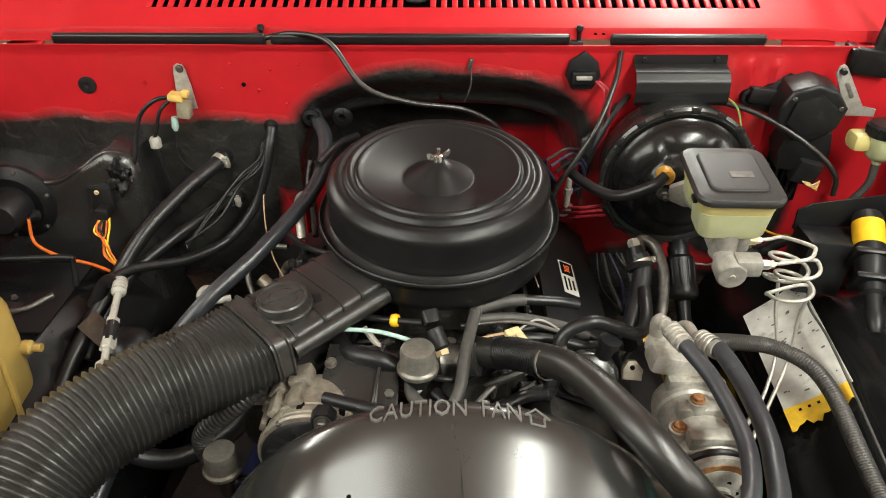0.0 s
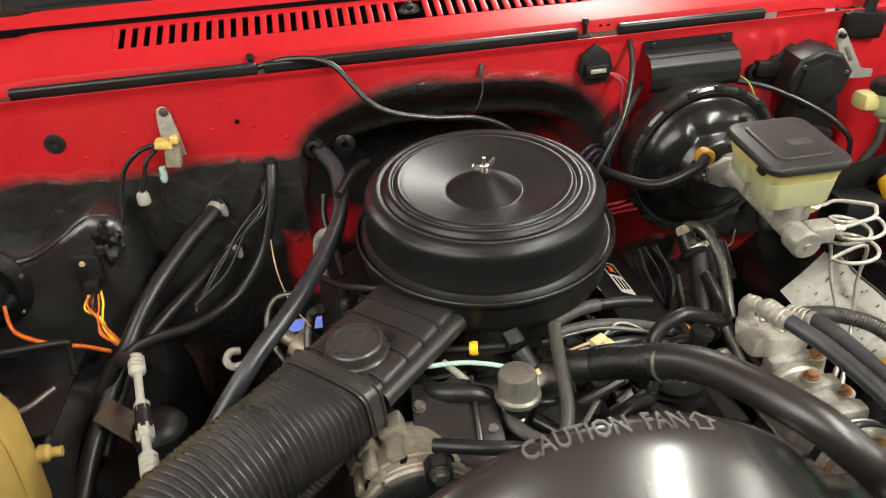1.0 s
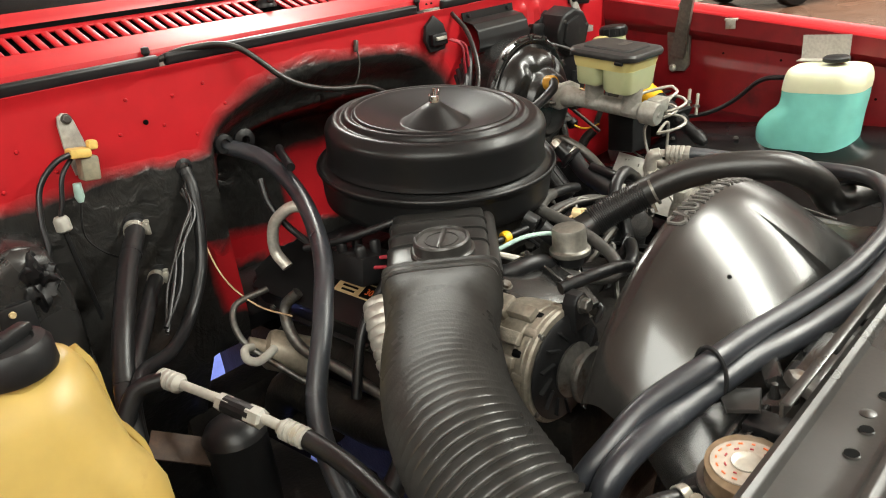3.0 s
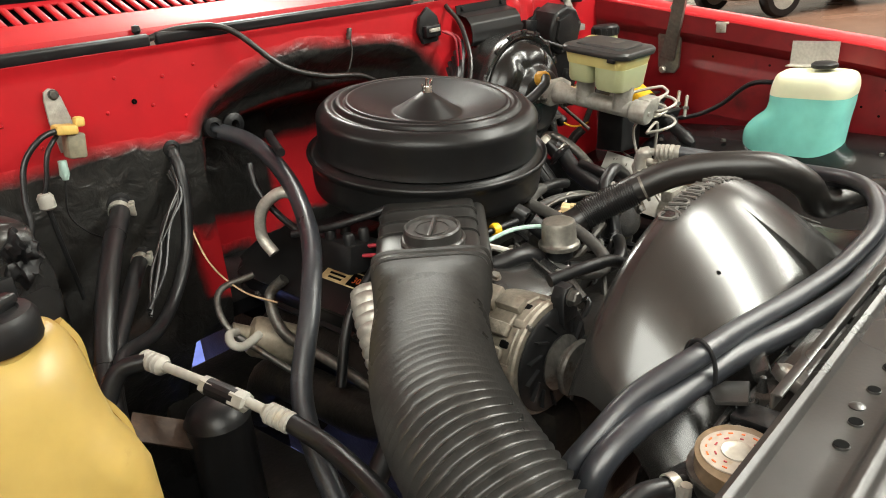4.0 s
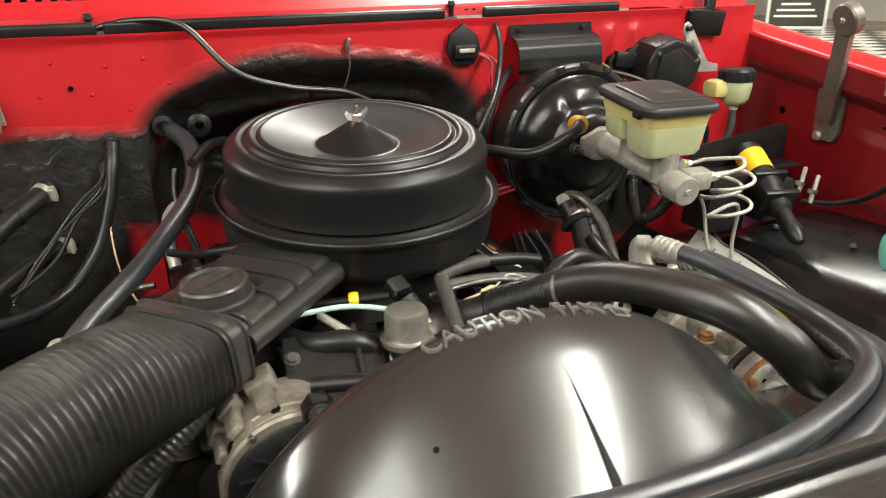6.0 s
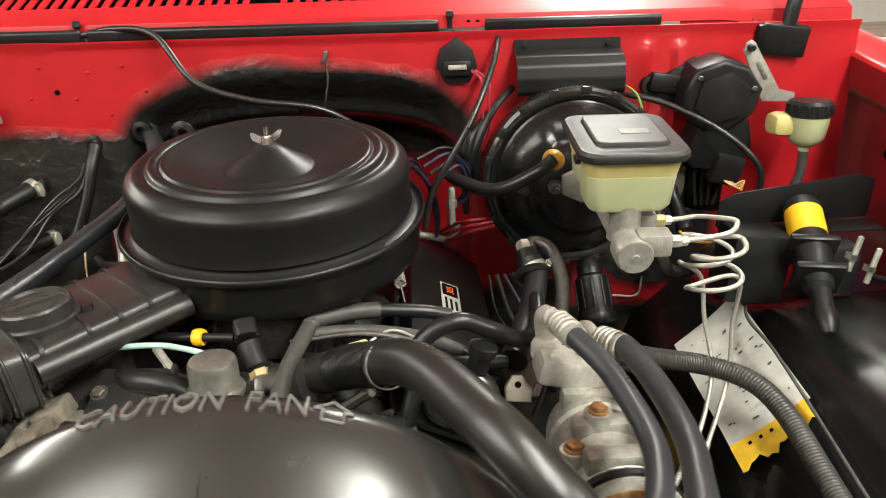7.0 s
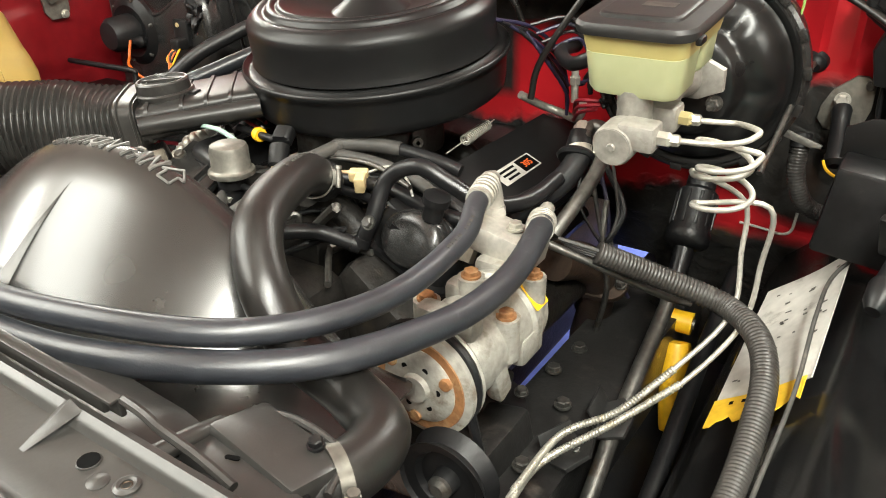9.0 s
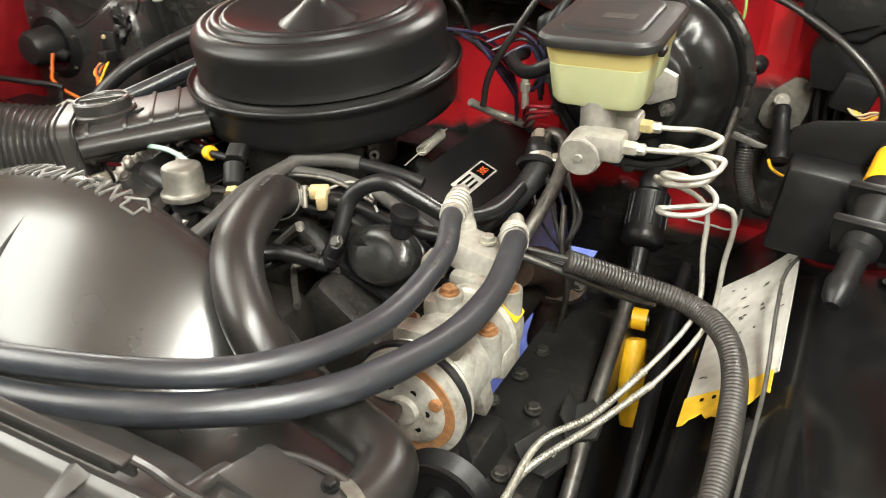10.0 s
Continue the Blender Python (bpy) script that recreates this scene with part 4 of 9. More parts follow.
DUCT = [(-0.2615, 0.886, 0.9455), (-0.302, 0.848, 0.941), (-0.355, 0.798, 0.941), (-0.402, 0.752, 0.942), (-0.45, 0.698, 0.938), (-0.485, 0.64, 0.927), (-0.507, 0.57, 0.898), (-0.52, 0.495, 0.848)]
ih = thing("intake_hose", DUCT[1], "dusty black corrugated intake hose from the snorkel", "intake hose")
def intake_skin(path, flat, ridge):
    """A hose whose section goes from a flat rounded box to round; ridge gives the depth of the grooves along it."""
    secs = []
    n = len(path) - 1
    for i, p in enumerate(path):
        t = (path[min(i + 1, n)] - path[max(i - 1, 0)]).normalized()
        side = t.cross(Vector((0, 0, 1))).normalized()
        top = side.cross(t)
        k = flat(i / n)
        hw, hh, e = 0.0672 + 0.0095 * k, 0.0672 - 0.028 * k, 1 - 0.66 * k
        cut_ = ridge(i)
        ring = []
        for q in range(48):
            a = 2 * math.pi * q / 48
            ca, sa = math.cos(a), math.sin(a)
            ring.append(p + side * ((hw - cut_) * math.copysign(abs(ca) ** e, ca)) + top * ((hh - cut_) * math.copysign(abs(sa) ** e, sa)))
        secs.append(ring)
    return loft(B(), secs)


duct_path = even(spline(DUCT, 24), 0.0015)
part("corrugated_tube", intake_skin(duct_path[16:], lambda u: 0.86 * (1 - smooth(0.0, 0.22, u)), lambda i: 0.0062 * math.sin(math.pi * (i % 6) / 6) ** 1.2), M_DUCT, ih, sharp=80)
part("end_collar", intake_skin(duct_path[:20], lambda u: 1.0 - 0.14 * u, lambda i: -0.0025 if i in (2, 3, 15, 16) else 0.0008), M_DUCT, ih, "plain flat collar of the hose", sharp=40)


# ---- fan shroud ----
SHROUD_X = 0.017
# front to back: (y, crest height, radius of the rounded section)
SHROUD_ROWS = [(0.673, 0.996, 0.316), (0.6725, 1.006, 0.323), (0.668, 1.0165, 0.328), (0.66, 1.0215, 0.330), (0.65, 1.0235, 0.330), (0.64, 1.0225, 0.330), (0.628, 1.0185, 0.331), (0.614, 1.012, 0.333), (0.596, 1.0015, 0.336), (0.57, 0.9835, 0.345), (0.54, 0.960, 0.36), (0.508, 0.931, 0.385), (0.485, 0.905, 0.41), (0.468, 0.875, 0.43)]


def shroud_row(y):
    """Crest height and radius of the shroud's section at y."""
    for (y0, t0, r0), (y1, t1, r1) in zip(SHROUD_ROWS[3:], SHROUD_ROWS[4:]):
        if y1 <= y <= y0:
            k = (y0 - y) / (y0 - y1)
            return t0 + (t1 - t0) * k, r0 + (r1 - r0) * k
    return SHROUD_ROWS[3][1:] if y > 0.6 else SHROUD_ROWS[-1][1:]


def shroud():
    sh = thing("fan_shroud", (0.045, 0.55, 0.75), "glossy black plastic fan shroud with raised lettering", "fan shroud")
    cx = SHROUD_X
    rows = spline(SHROUD_ROWS, 6)

    def f(u, v):
        q = v * (len(rows) - 1)
        i = min(int(q), len(rows) - 2)
        y, top, rad = rows[i].lerp(rows[i + 1], q - i)
        s = 2 * u - 1
        a = radians(80 if s > 0 else 61) * s
        x = cx + rad * math.sin(a)
        z = top - rad * (1 - math.cos(a))
        # the foot flares out flat on the driver's side
        low = 0.85 if s > 0 else 0.60
        z = low + math.log(1 + math.exp(55 * (z - low))) / 55
        x += (0.045 if s > 0 else 0.0) * s * smooth(0.62, 1, abs(s))
        y -= 0.016 * smooth(0.4, 1, abs(s)) * smooth(0.45, 1, v)
        return Vector((x, y, z))

    part("shell", sheet(f, 140, 90, 0.003), M_SHROUD, sh, sharp=70)

    def on_band(co):
        """Letters laid on the rounded rear edge; co.y runs from 0 at the front to 1 at the back."""
        y = 0.638 + 0.026 * co.y
        top, rad = shroud_row(y)
        return Vector((co.x, y, top - rad + math.sqrt(rad * rad - (co.x - cx) ** 2) + co.z))

    bm = writing("CAUTION  FAN", 0.034, 0.0028, Matrix())
    lo, hi = min(v.co.x for v in bm.verts), max(v.co.x for v in bm.verts)
    up = max(v.co.y for v in bm.verts)
    for v in bm.verts:
        v.co = on_band(Vector((-0.082 + 0.178 * (v.co.x - lo) / (hi - lo), v.co.y / up, v.co.z)))
    part("lettering", bm, M_LETTER, sh, "raised words on the rear edge", sharp=30)
    arrow = [(0.2, 0.0), (0.75, 0.0), (0.75, 0.45), (1.0, 0.45), (0.45, 1.0), (0.0, 0.45), (0.2, 0.45)]
    for k, (a, b) in enumerate(zip(arrow, arrow[1:] + arrow[:1])):
        pts = [on_band(Vector((0.101 + 0.03 * (a[0] + (b[0] - a[0]) * q), a[1] + (b[1] - a[1]) * q, 0.001))) for q in (0, 0.5, 1)]
        part("arrow_edge", sweep(B(), pts, 0.0014, 6), M_LETTER, sh, "raised outline of an arrow" if k == 0 else "")
    # crease fin down the front
    bm = B()
    rows2 = []
    for y, x, wdt, ht in ((0.597, 0.0255, 0.0006, 0.0), (0.575, 0.0262, 0.0016, 0.0018), (0.545, 0.0275, 0.0034, 0.005), (0.515, 0.029, 0.0055, 0.009), (0.488, 0.03, 0.007, 0.012)):
        top, rad = shroud_row(y)
        p = Vector((x, y, top))
        n = Vector((0, -0.62, 0.78))
        rows2.append([bm.verts.new(p + Vector((-wdt * 0.4, 0, 0)) - n * 0.004), bm.verts.new(p + Vector((-wdt * 0.2, 0, 0)) + n * ht), bm.verts.new(p + Vector((wdt * 1.3, 0, 0)) - n * 0.004)])
    for a, b in zip(rows2, rows2[1:]):
        for k in range(2):
            bm.faces.new((a[k], a[k + 1], b[k + 1], b[k]))
    part("crease", bm, M_SHROUD, sh, sharp=20)
    top, rad = shroud_row(0.5705)
    hz = top - rad + math.sqrt(rad * rad - 0.117**2)
    part("hole", lathe(B(), [(0, 0.0008), (0.0026, 0.0008), (0.0028, 0.0), (0.0028, -0.002), (0, -0.002)], axis((-0.1, 0.5705, hz), (-0.22, 0.2, hz + 0.47)), 18), M_INK_SHADE, sh, "small drilled hole")
    bm = B()
    box(bm, pose(0.0, 0.462, 0.865), 0.80, 0.02, 0.03, 0.006)
    part("front_rail", bm, M_SHROUD, sh)
    return sh


shroud()


# ---- radiator ----
def radiator():
    rd = thing("radiator", (0, 0.44, 0.4), "black radiator with side tanks and a pressure cap", "radiator")
    bm = B()
    box(bm, pose(0.0, 0.437, 0.64), 0.78, 0.045, 0.5, 0.006)
    part("core", bm, M_BLACK_MATTE, rd)
    for s in (-1, 1):
        bm = B()
        box(bm, pose(s * 0.425, 0.44, 0.665), 0.075, 0.07, 0.55, 0.02, 3)
        part("side_tank", bm, M_BLACK_PAINT, rd)
    bm = B()
    box(bm, pose(0.0, 0.437, 0.912), 0.8, 0.06, 0.04, 0.008)
    part("top_rail", bm, M_SUPPORT, rd)
    for k in range(16):
        if k % 5 == 2:
            continue
        bm = B()
        box(bm, pose(-0.36 + 0.048 * k, 0.437, 0.936), 0.03, 0.045, 0.012, 0.003)
        part("rail_rib", bm, M_BLACK_PAINT, rd)
    # smooth shield, then a pressed box with slots and a bolt
    bm = sheet(lambda u, v: Vector((0.17 + 0.195 * u, 0.425 + 0.055 * v - 0.012 * u * v, 0.948 + 0.008 * u - 0.014 * v * v - 0.012 * smooth(0.9, 1, u))), 14, 8, -0.003)
    part("shield", bm, M_SUPPORT, rd, "smooth black shield plate")
    part("shield_roll", tube([(0.366, 0.42, 0.95), (0.37, 0.45, 0.947), (0.368, 0.475, 0.938)], 0.007, 10), M_SUPPORT, rd)
    bm = B()
    box(bm, pose(0.413, 0.478, 0.925, -14, 6, -6), 0.085, 0.05, 0.034, 0.005)
    box(bm, pose(0.418, 0.447, 0.935, -8, 4, -6), 0.095, 0.03, 0.016, 0.004)
    mcv = part("mount_cover", bm, M_SUPPORT, rd, "pressed black mounting cover")
    for x, y in ((0.388, 0.4545), (0.404, 0.4535)):
        part("slot", prism(B(), rounded(0.010, 0.004, 0.0018), 0.001, pose(x, y, 0.9432, -8, 4, 24)), M_INK_SHADE, mcv)
    bolt(rd, (0.436, 0.495, 0.938), (0.44, 0.47, 1.2), 0.005, 0.006, M_BLACK_PAINT)
    part("lip", tube([(0.372, 0.5, 0.936), (0.41, 0.508, 0.936), (0.45, 0.503, 0.93), (0.462, 0.475, 0.925)], 0.003, 8), M_SUPPORT, rd)
    bm = B()
    box(bm, pose(-0.205, 0.432, 0.948, -8, 0, 0), 0.10, 0.03, 0.018, 0.004)
    box(bm, pose(-0.195, 0.45, 0.936, -20, 0, 0), 0.09, 0.03, 0.006, 0.002)
    part("mount_cover", bm, M_SUPPORT, rd)
    for k in range(4):
        part("seal_rib", box(B(), pose(-0.318, 0.424 + 0.013 * k, 0.925 + 0.001 * k, -12, 0, 3), 0.075, 0.006, 0.02, 0.002), M_BLACK_GLOSS, rd)
    tab = part("folded_tab", prism(B(), [(-0.028, -0.016), (0.02, -0.018), (0.026, 0.004), (0.008, 0.018), (-0.02, 0.012)], 0.004, pose(-0.296, 0.472, 0.940, -14, 10, 22), 0.001), M_SUPPORT, rd, "folded black steel tab")
    part("tab_post", lathe(B(), [(0.006, 0), (0.004, 0.006), (0.003, 0.014), (0, 0.015)], pose(-0.272, 0.452, 0.94), 12), M_BLACK_GLOSS, tab)
    part("folded_tab", box(B(), pose(-0.222, 0.474, 0.936, -24, 0, 30), 0.05, 0.018, 0.014, 0.003), M_SUPPORT, rd)
    part("support_clip", prism(B(), [(-0.014, -0.012), (0.016, -0.012), (0.012, 0.010), (0.003, 0.018), (-0.006, 0.012)], 0.012, pose(-0.262, 0.432, 0.95, 20, 0, 10), 0.003), M_STEEL_DARK, rd, "small brown steel clip")
    # filler neck and pressure cap
    cx, cy, cz = -0.415, 0.418, 0.955
    part("filler_neck", lathe(B(), [(0.03, -0.05), (0.03, 0), (0.036, 0.002), (0.036, 0.006), (0, 0.006)], pose(cx, cy, cz), 28), M_STEEL_DARK, rd)
    bm = prism(B(), [(0.0355 * math.cos(a) * (1 + 0.09 * math.cos(2 * a) ** 8), 0.0305 * math.sin(a)) for a in (2 * math.pi * k / 40 for k in range(40))], 0.015, pose(cx, cy, cz + 0.005, 0, 0, 20), 0.004)
    cap = part("pressure_cap", bm, M_CAP_RIM, rd, "round radiator pressure cap with a worn paper disc")
    part("paper_disc", lathe(B(), [(0.0115, 0.0006), (0.0265, 0.0006), (0.0265, -0.001), (0.0115, -0.001)], pose(cx, cy, cz + 0.0205), 36), M_CAP_PAPER, cap, "pale disc with red print")
    random.seed(11)
    for ringr, cnt in ((0.0222, 15), (0.0162, 9)):
        for k in range(cnt):
            a = 2 * math.pi * k / cnt + 0.2
            bm = B()
            box(bm, pose(cx + ringr * math.cos(a), cy + ringr * math.sin(a), cz + 0.0215, 0, 0, math.degrees(a) + 90), 0.0036 if k % 4 else 0.0026, 0.0012, 0.0006)
            part("print_bar", bm, M_INK_ORANGE if ringr > 0.018 else M_WIRE_RED, cap)
    part("cap_centre", lathe(B(), [(0.0115, 0.0), (0.0115, 0.0015), (0.0095, 0.0005), (0.005, 0.0004), (0, 0.0008)], pose(cx, cy, cz + 0.0208), 28), M_ZINC, cap)
    hose = part("overflow_hose", tube([(cx - 0.02, cy + 0.03, cz - 0.012), (cx - 0.06, cy + 0.05, cz - 0.008), (cx - 0.1, cy + 0.05, cz - 0.03), (cx - 0.13, cy + 0.02, cz - 0.09)], 0.0085, 12), M_RUBBER, rd)
    clamp(rd, (cx - 0.03, cy + 0.036, cz - 0.01), (cx - 0.06, cy + 0.05, cz - 0.008), 0.0095, 0.008)
    part("inlet_pipe", lathe(B(), [(0, 0), (0.02, 0), (0.02, 0.055), (0.0, 0.055)], axis((cx + 0.02, cy + 0.01, cz - 0.06), (cx - 0.06, cy + 0.03, cz - 0.05)), 22), M_STEEL_DARK, rd)
    clamp(rd, (cx - 0.035, cy + 0.025, cz - 0.052), (cx - 0.1, cy + 0.04, cz - 0.045), 0.023, 0.013)
    return rd


radiator()


# ---- engine: block, heads, manifold, covers ----
def engine():
    en = thing("engine_block", (0, 1.0, 0.45), "greasy dark engine block under the air cleaner", "engine")
    bm = B()
    box(bm, pose(0.0, 1.06, 0.56), 0.36, 0.62, 0.34, 0.03)
    part("crankcase", bm, M_GREASE, en)
    for s in (-1, 1):
        bm = B()
        box(bm, pose(s * 0.18, 1.08, 0.73, 0, s * 38, 0), 0.16, 0.5, 0.16, 0.015)
        part("cylinder_head", bm, M_GREASE, en)
    bm = B()
    box(bm, pose(0.0, 1.08, 0.80), 0.22, 0.48, 0.10, 0.02)
    part("intake_manifold", bm, M_GREASE, en)
    for k in range(4):
        for s in (-1, 1):
            bm = sweep(B(), spline([(s * 0.03, 0.93 + 0.1 * k, 0.855), (s * 0.09, 0.92 + 0.1 * k, 0.85), (s * 0.14, 0.92 + 0.1 * k, 0.80)], 5), 0.024, 10)
            part("runner", bm, M_GREASE, en)
    bm = B()
    box(bm, pose(0.0, 1.1, 0.905), 0.15, 0.2, 0.09, 0.012)
    lathe(bm, [(0.07, 0), (0.07, 0.02), (0.055, 0.03), (0.055, 0.06), (0, 0.06)], pose(0, 1.11, 0.92), 28)
    part("carburettor", bm, M_STEEL_DARK, en)
    bm = B()
    box(bm, pose(0.02, 0.79, 0.66), 0.30, 0.12, 0.34, 0.04)
    part("timing_cover", bm, M_GREASE, en)
    bm = lathe(B(), [(0, -0.06), (0.05, -0.06), (0.06, -0.02), (0.075, 0), (0.075, 0.03), (0.03, 0.035), (0.03, 0.07), (0, 0.07)], axis((0.03, 0.74, 0.76), (0.03, 0.5, 0.76)), 32)
    part("water_pump", bm, M_STEEL_DARK, en)
    part("crank_pulley", lathe(B(), [(0, 0.0), (0.085, 0.0), (0.09, 0.008), (0.075, 0.016), (0.09, 0.024), (0.085, 0.032), (0, 0.025)], axis((0.03, 0.7, 0.52), (0.03, 0.3, 0.52)), 40), M_STEEL_DARK, en)
    return en


engine()


def valve_cover(s):
    """Black stamped cover; s is 1 on the driver's side."""
    vc = thing("valve_cover", (s * 0.215, 1.12, 0.84), "black stamped valve cover with a small engine label", "valve cover", "valve covers")
    m = pose(s * 0.212, 1.13, 0.825, 0, s * 24, 0)
    bm = prism(B(), rounded(0.125, 0.50, 0.03), 0.05, m, 0.018, 4)
    part("cover", bm, M_BLACK_SATIN, vc)
    bm = prism(B(), rounded(0.142, 0.515, 0.03), 0.006, m @ pose(0, 0, -0.002), 0.002)
    part("rim", bm, M_BLACK_PAINT, vc)
    for k in range(4):
        for q in (-1, 1):
            part("bolt", hexbolt(B(), m @ pose(q * 0.066, -0.2 + 0.13 * k, 0.004), 0.005, 0.006), M_STEEL_DARK, vc, sharp=25)
    return vc, m


vc_r, vm_r = valve_cover(1)
vc_l, vm_l = valve_cover(-1)


def engine_label(vm, along, across, turn, parent, ground):
    """A gold-framed black label with the engine's size in orange."""
    m = vm @ pose(across, along, 0.0512, 0, 0, turn)
    lb = part("label", prism(B(), rounded(0.108, 0.03, 0.002), 0.0006, m), ground, parent, "small framed label")
    part("print_field", prism(B(), rounded(0.042, 0.025, 0.001), 0.0005, m @ pose(0.029, 0, 0.0005)), M_INK_SHADE, lb)
    part("number", writing("305", 0.017, 0.0003, m @ pose(0.029, -0.006, 0.0013)), M_INK_ORANGE, lb)
    for k in range(3):
        part("print_bar", prism(B(), rounded(0.044 - 0.006 * k, 0.004, 0.0008), 0.0005, m @ pose(-0.022, 0.008 - 0.008 * k, 0.0005)), M_INK_SHADE, lb)
    return lb


engine_label(vm_r, 0.02, 0.0, 90, vc_r, M_PAPER)
engine_label(vm_l, -0.02, 0.0, 270, vc_l, M_TAN)


# ---- alternator ----
def alternator():
    al = thing("alternator", (-0.222, 0.76, 0.80), "grey aluminium alternator with a black fan and pulley", "alternator")
    m = axis((-0.180, 0.865, 0.826), (-0.187, 0.5, 0.820))
    bm = lathe(B(), [(0, 0), (0.05, 0), (0.066, 0.008), (0.073, 0.018), (0.075, 0.03), (0.077, 0.062), (0.0775, 0.078), (0.0755, 0.080), (0.0755, 0.084), (0.0785, 0.086), (0.079, 0.096), (0.0775, 0.098), (0.0815, 0.101), (0.0815, 0.106), (0.079, 0.109), (0, 0.110)], m, 64)
    body = part("housing", bm, M_ALT, al, "dirty cast-aluminium housing", sharp=28)
    for k in range(8):
        mm = m @ pose(0, 0, 0, 0, 0, 45 * k + 12)
        part("cooling_slot", box(B(), mm @ pose(0.0765, 0, 0.085), 0.006, 0.011, 0.016, 0.003), M_INK_SHADE, body)
        part("rib", box(B(), mm @ pose(0, 0, 0, 0, 0, 22) @ pose(0.0785, 0, 0.094), 0.007, 0.012, 0.02, 0.003), M_ALT, body)
    for x, z, w_, rot in ((-0.238, 0.882, 0.03, -48), (-0.205, 0.902, 0.034, -20), (-0.254, 0.855, 0.026, -66)):
        part("cast_lug", box(B(), pose(x, 0.838, z, 0, rot, 0), w_, 0.036, 0.022, 0.004), M_ALT, body)
        part("cast_lug", box(B(), pose(x * 1.002, 0.80, z * 1.001, 0, rot, 0), w_ * 0.6, 0.04, 0.014, 0.003), M_ALT, body)
    for k in range(4):
        a = 90 * k + 34
        part("through_bolt", hexbolt(B(), m @ pose(0, 0, 0, 0, 0, a) @ pose(0.0765, 0, 0.107), 0.004, 0.005), M_STEEL_DARK, body, sharp=25)
    part("front_lug", prism(B(), [(-0.016, -0.03), (0.016, -0.03), (0.017, 0.008), (0.008, 0.02), (-0.008, 0.02), (-0.017, 0.008)], 0.02, axis((-0.159, 0.757, 0.905), (-0.159, 0.5, 0.905)), 0.004), M_BLACK_PAINT, body)
    bm = lathe(B(), [(0.02, 0.110), (0.072, 0.1105), (0.0745, 0.113), (0.07, 0.117), (0.03, 0.121), (0.02, 0.121)], m, 44)
    fan = part("fan", bm, M_BLACK_MATTE, al)
    for k in range(14):
        part("blade", box(B(), m @ pose(0, 0, 0, 0, 0, 360 / 14 * k) @ pose(0.054, 0, 0.119, 0, 0, 30), 0.026, 0.0025, 0.010), M_BLACK_MATTE, fan)
    bm = lathe(B(), [(0, 0.121), (0.03, 0.121), (0.037, 0.124), (0.0385, 0.128), (0.025, 0.136), (0.025, 0.14), (0.0385, 0.148), (0.0385, 0.152), (0.036, 0.155), (0.022, 0.157), (0.012, 0.157), (0.012, 0.166), (0, 0.166)], m, 40)
    part("pulley", bm, M_STEEL_DARK, al)
    # bracket arm and mounting plate
    bm = prism(B(), [(-0.058, -0.062), (0.05, -0.066), (0.062, -0.03), (0.056, 0.05), (0.02, 0.066), (-0.052, 0.066)], 0.01, pose(-0.122, 0.832, 0.888, 24, 0, -3), 0.003)
    plate = part("bracket", bm, M_BLACK_GLOSS, al, "black steel mounting bracket")
    part("rib", box(B(), pose(-0.092, 0.84, 0.904, 24, 0, -6), 0.006, 0.1, 0.014, 0.002), M_BLACK_GLOSS, plate)
    for x, y in ((-0.158, 0.805), (-0.075, 0.815), (-0.12, 0.868), (-0.165, 0.86)):
        bolt(al, (x, y, 0.898 + (y - 0.832) * 0.445), (x, y - 0.5, 2), 0.0075, 0.006, M_STEEL_DARK)
    part("arm", tube([(-0.16, 0.77, 0.925), (-0.1, 0.745, 0.93), (-0.05, 0.74, 0.92), (0.0, 0.735, 0.89)], 0.009, 10), M_BLACK_PAINT, al)
    bolt(al, (-0.159, 0.738, 0.910), (-0.159, 0.3, 0.915), 0.010, 0.012, M_STEEL_DARK)
    part("plug", box(B(), pose(-0.262, 0.865, 0.88, 0, 30, 0), 0.022, 0.035, 0.02, 0.004), M_BLACK_MATTE, al)
    part("lead", tube([(-0.262, 0.86, 0.888), (-0.274, 0.865, 0.9), (-0.262, 0.885, 0.905), (-0.235, 0.91, 0.9)], 0.003, 8), M_WIRE_RED, al)
    return al


alternator()


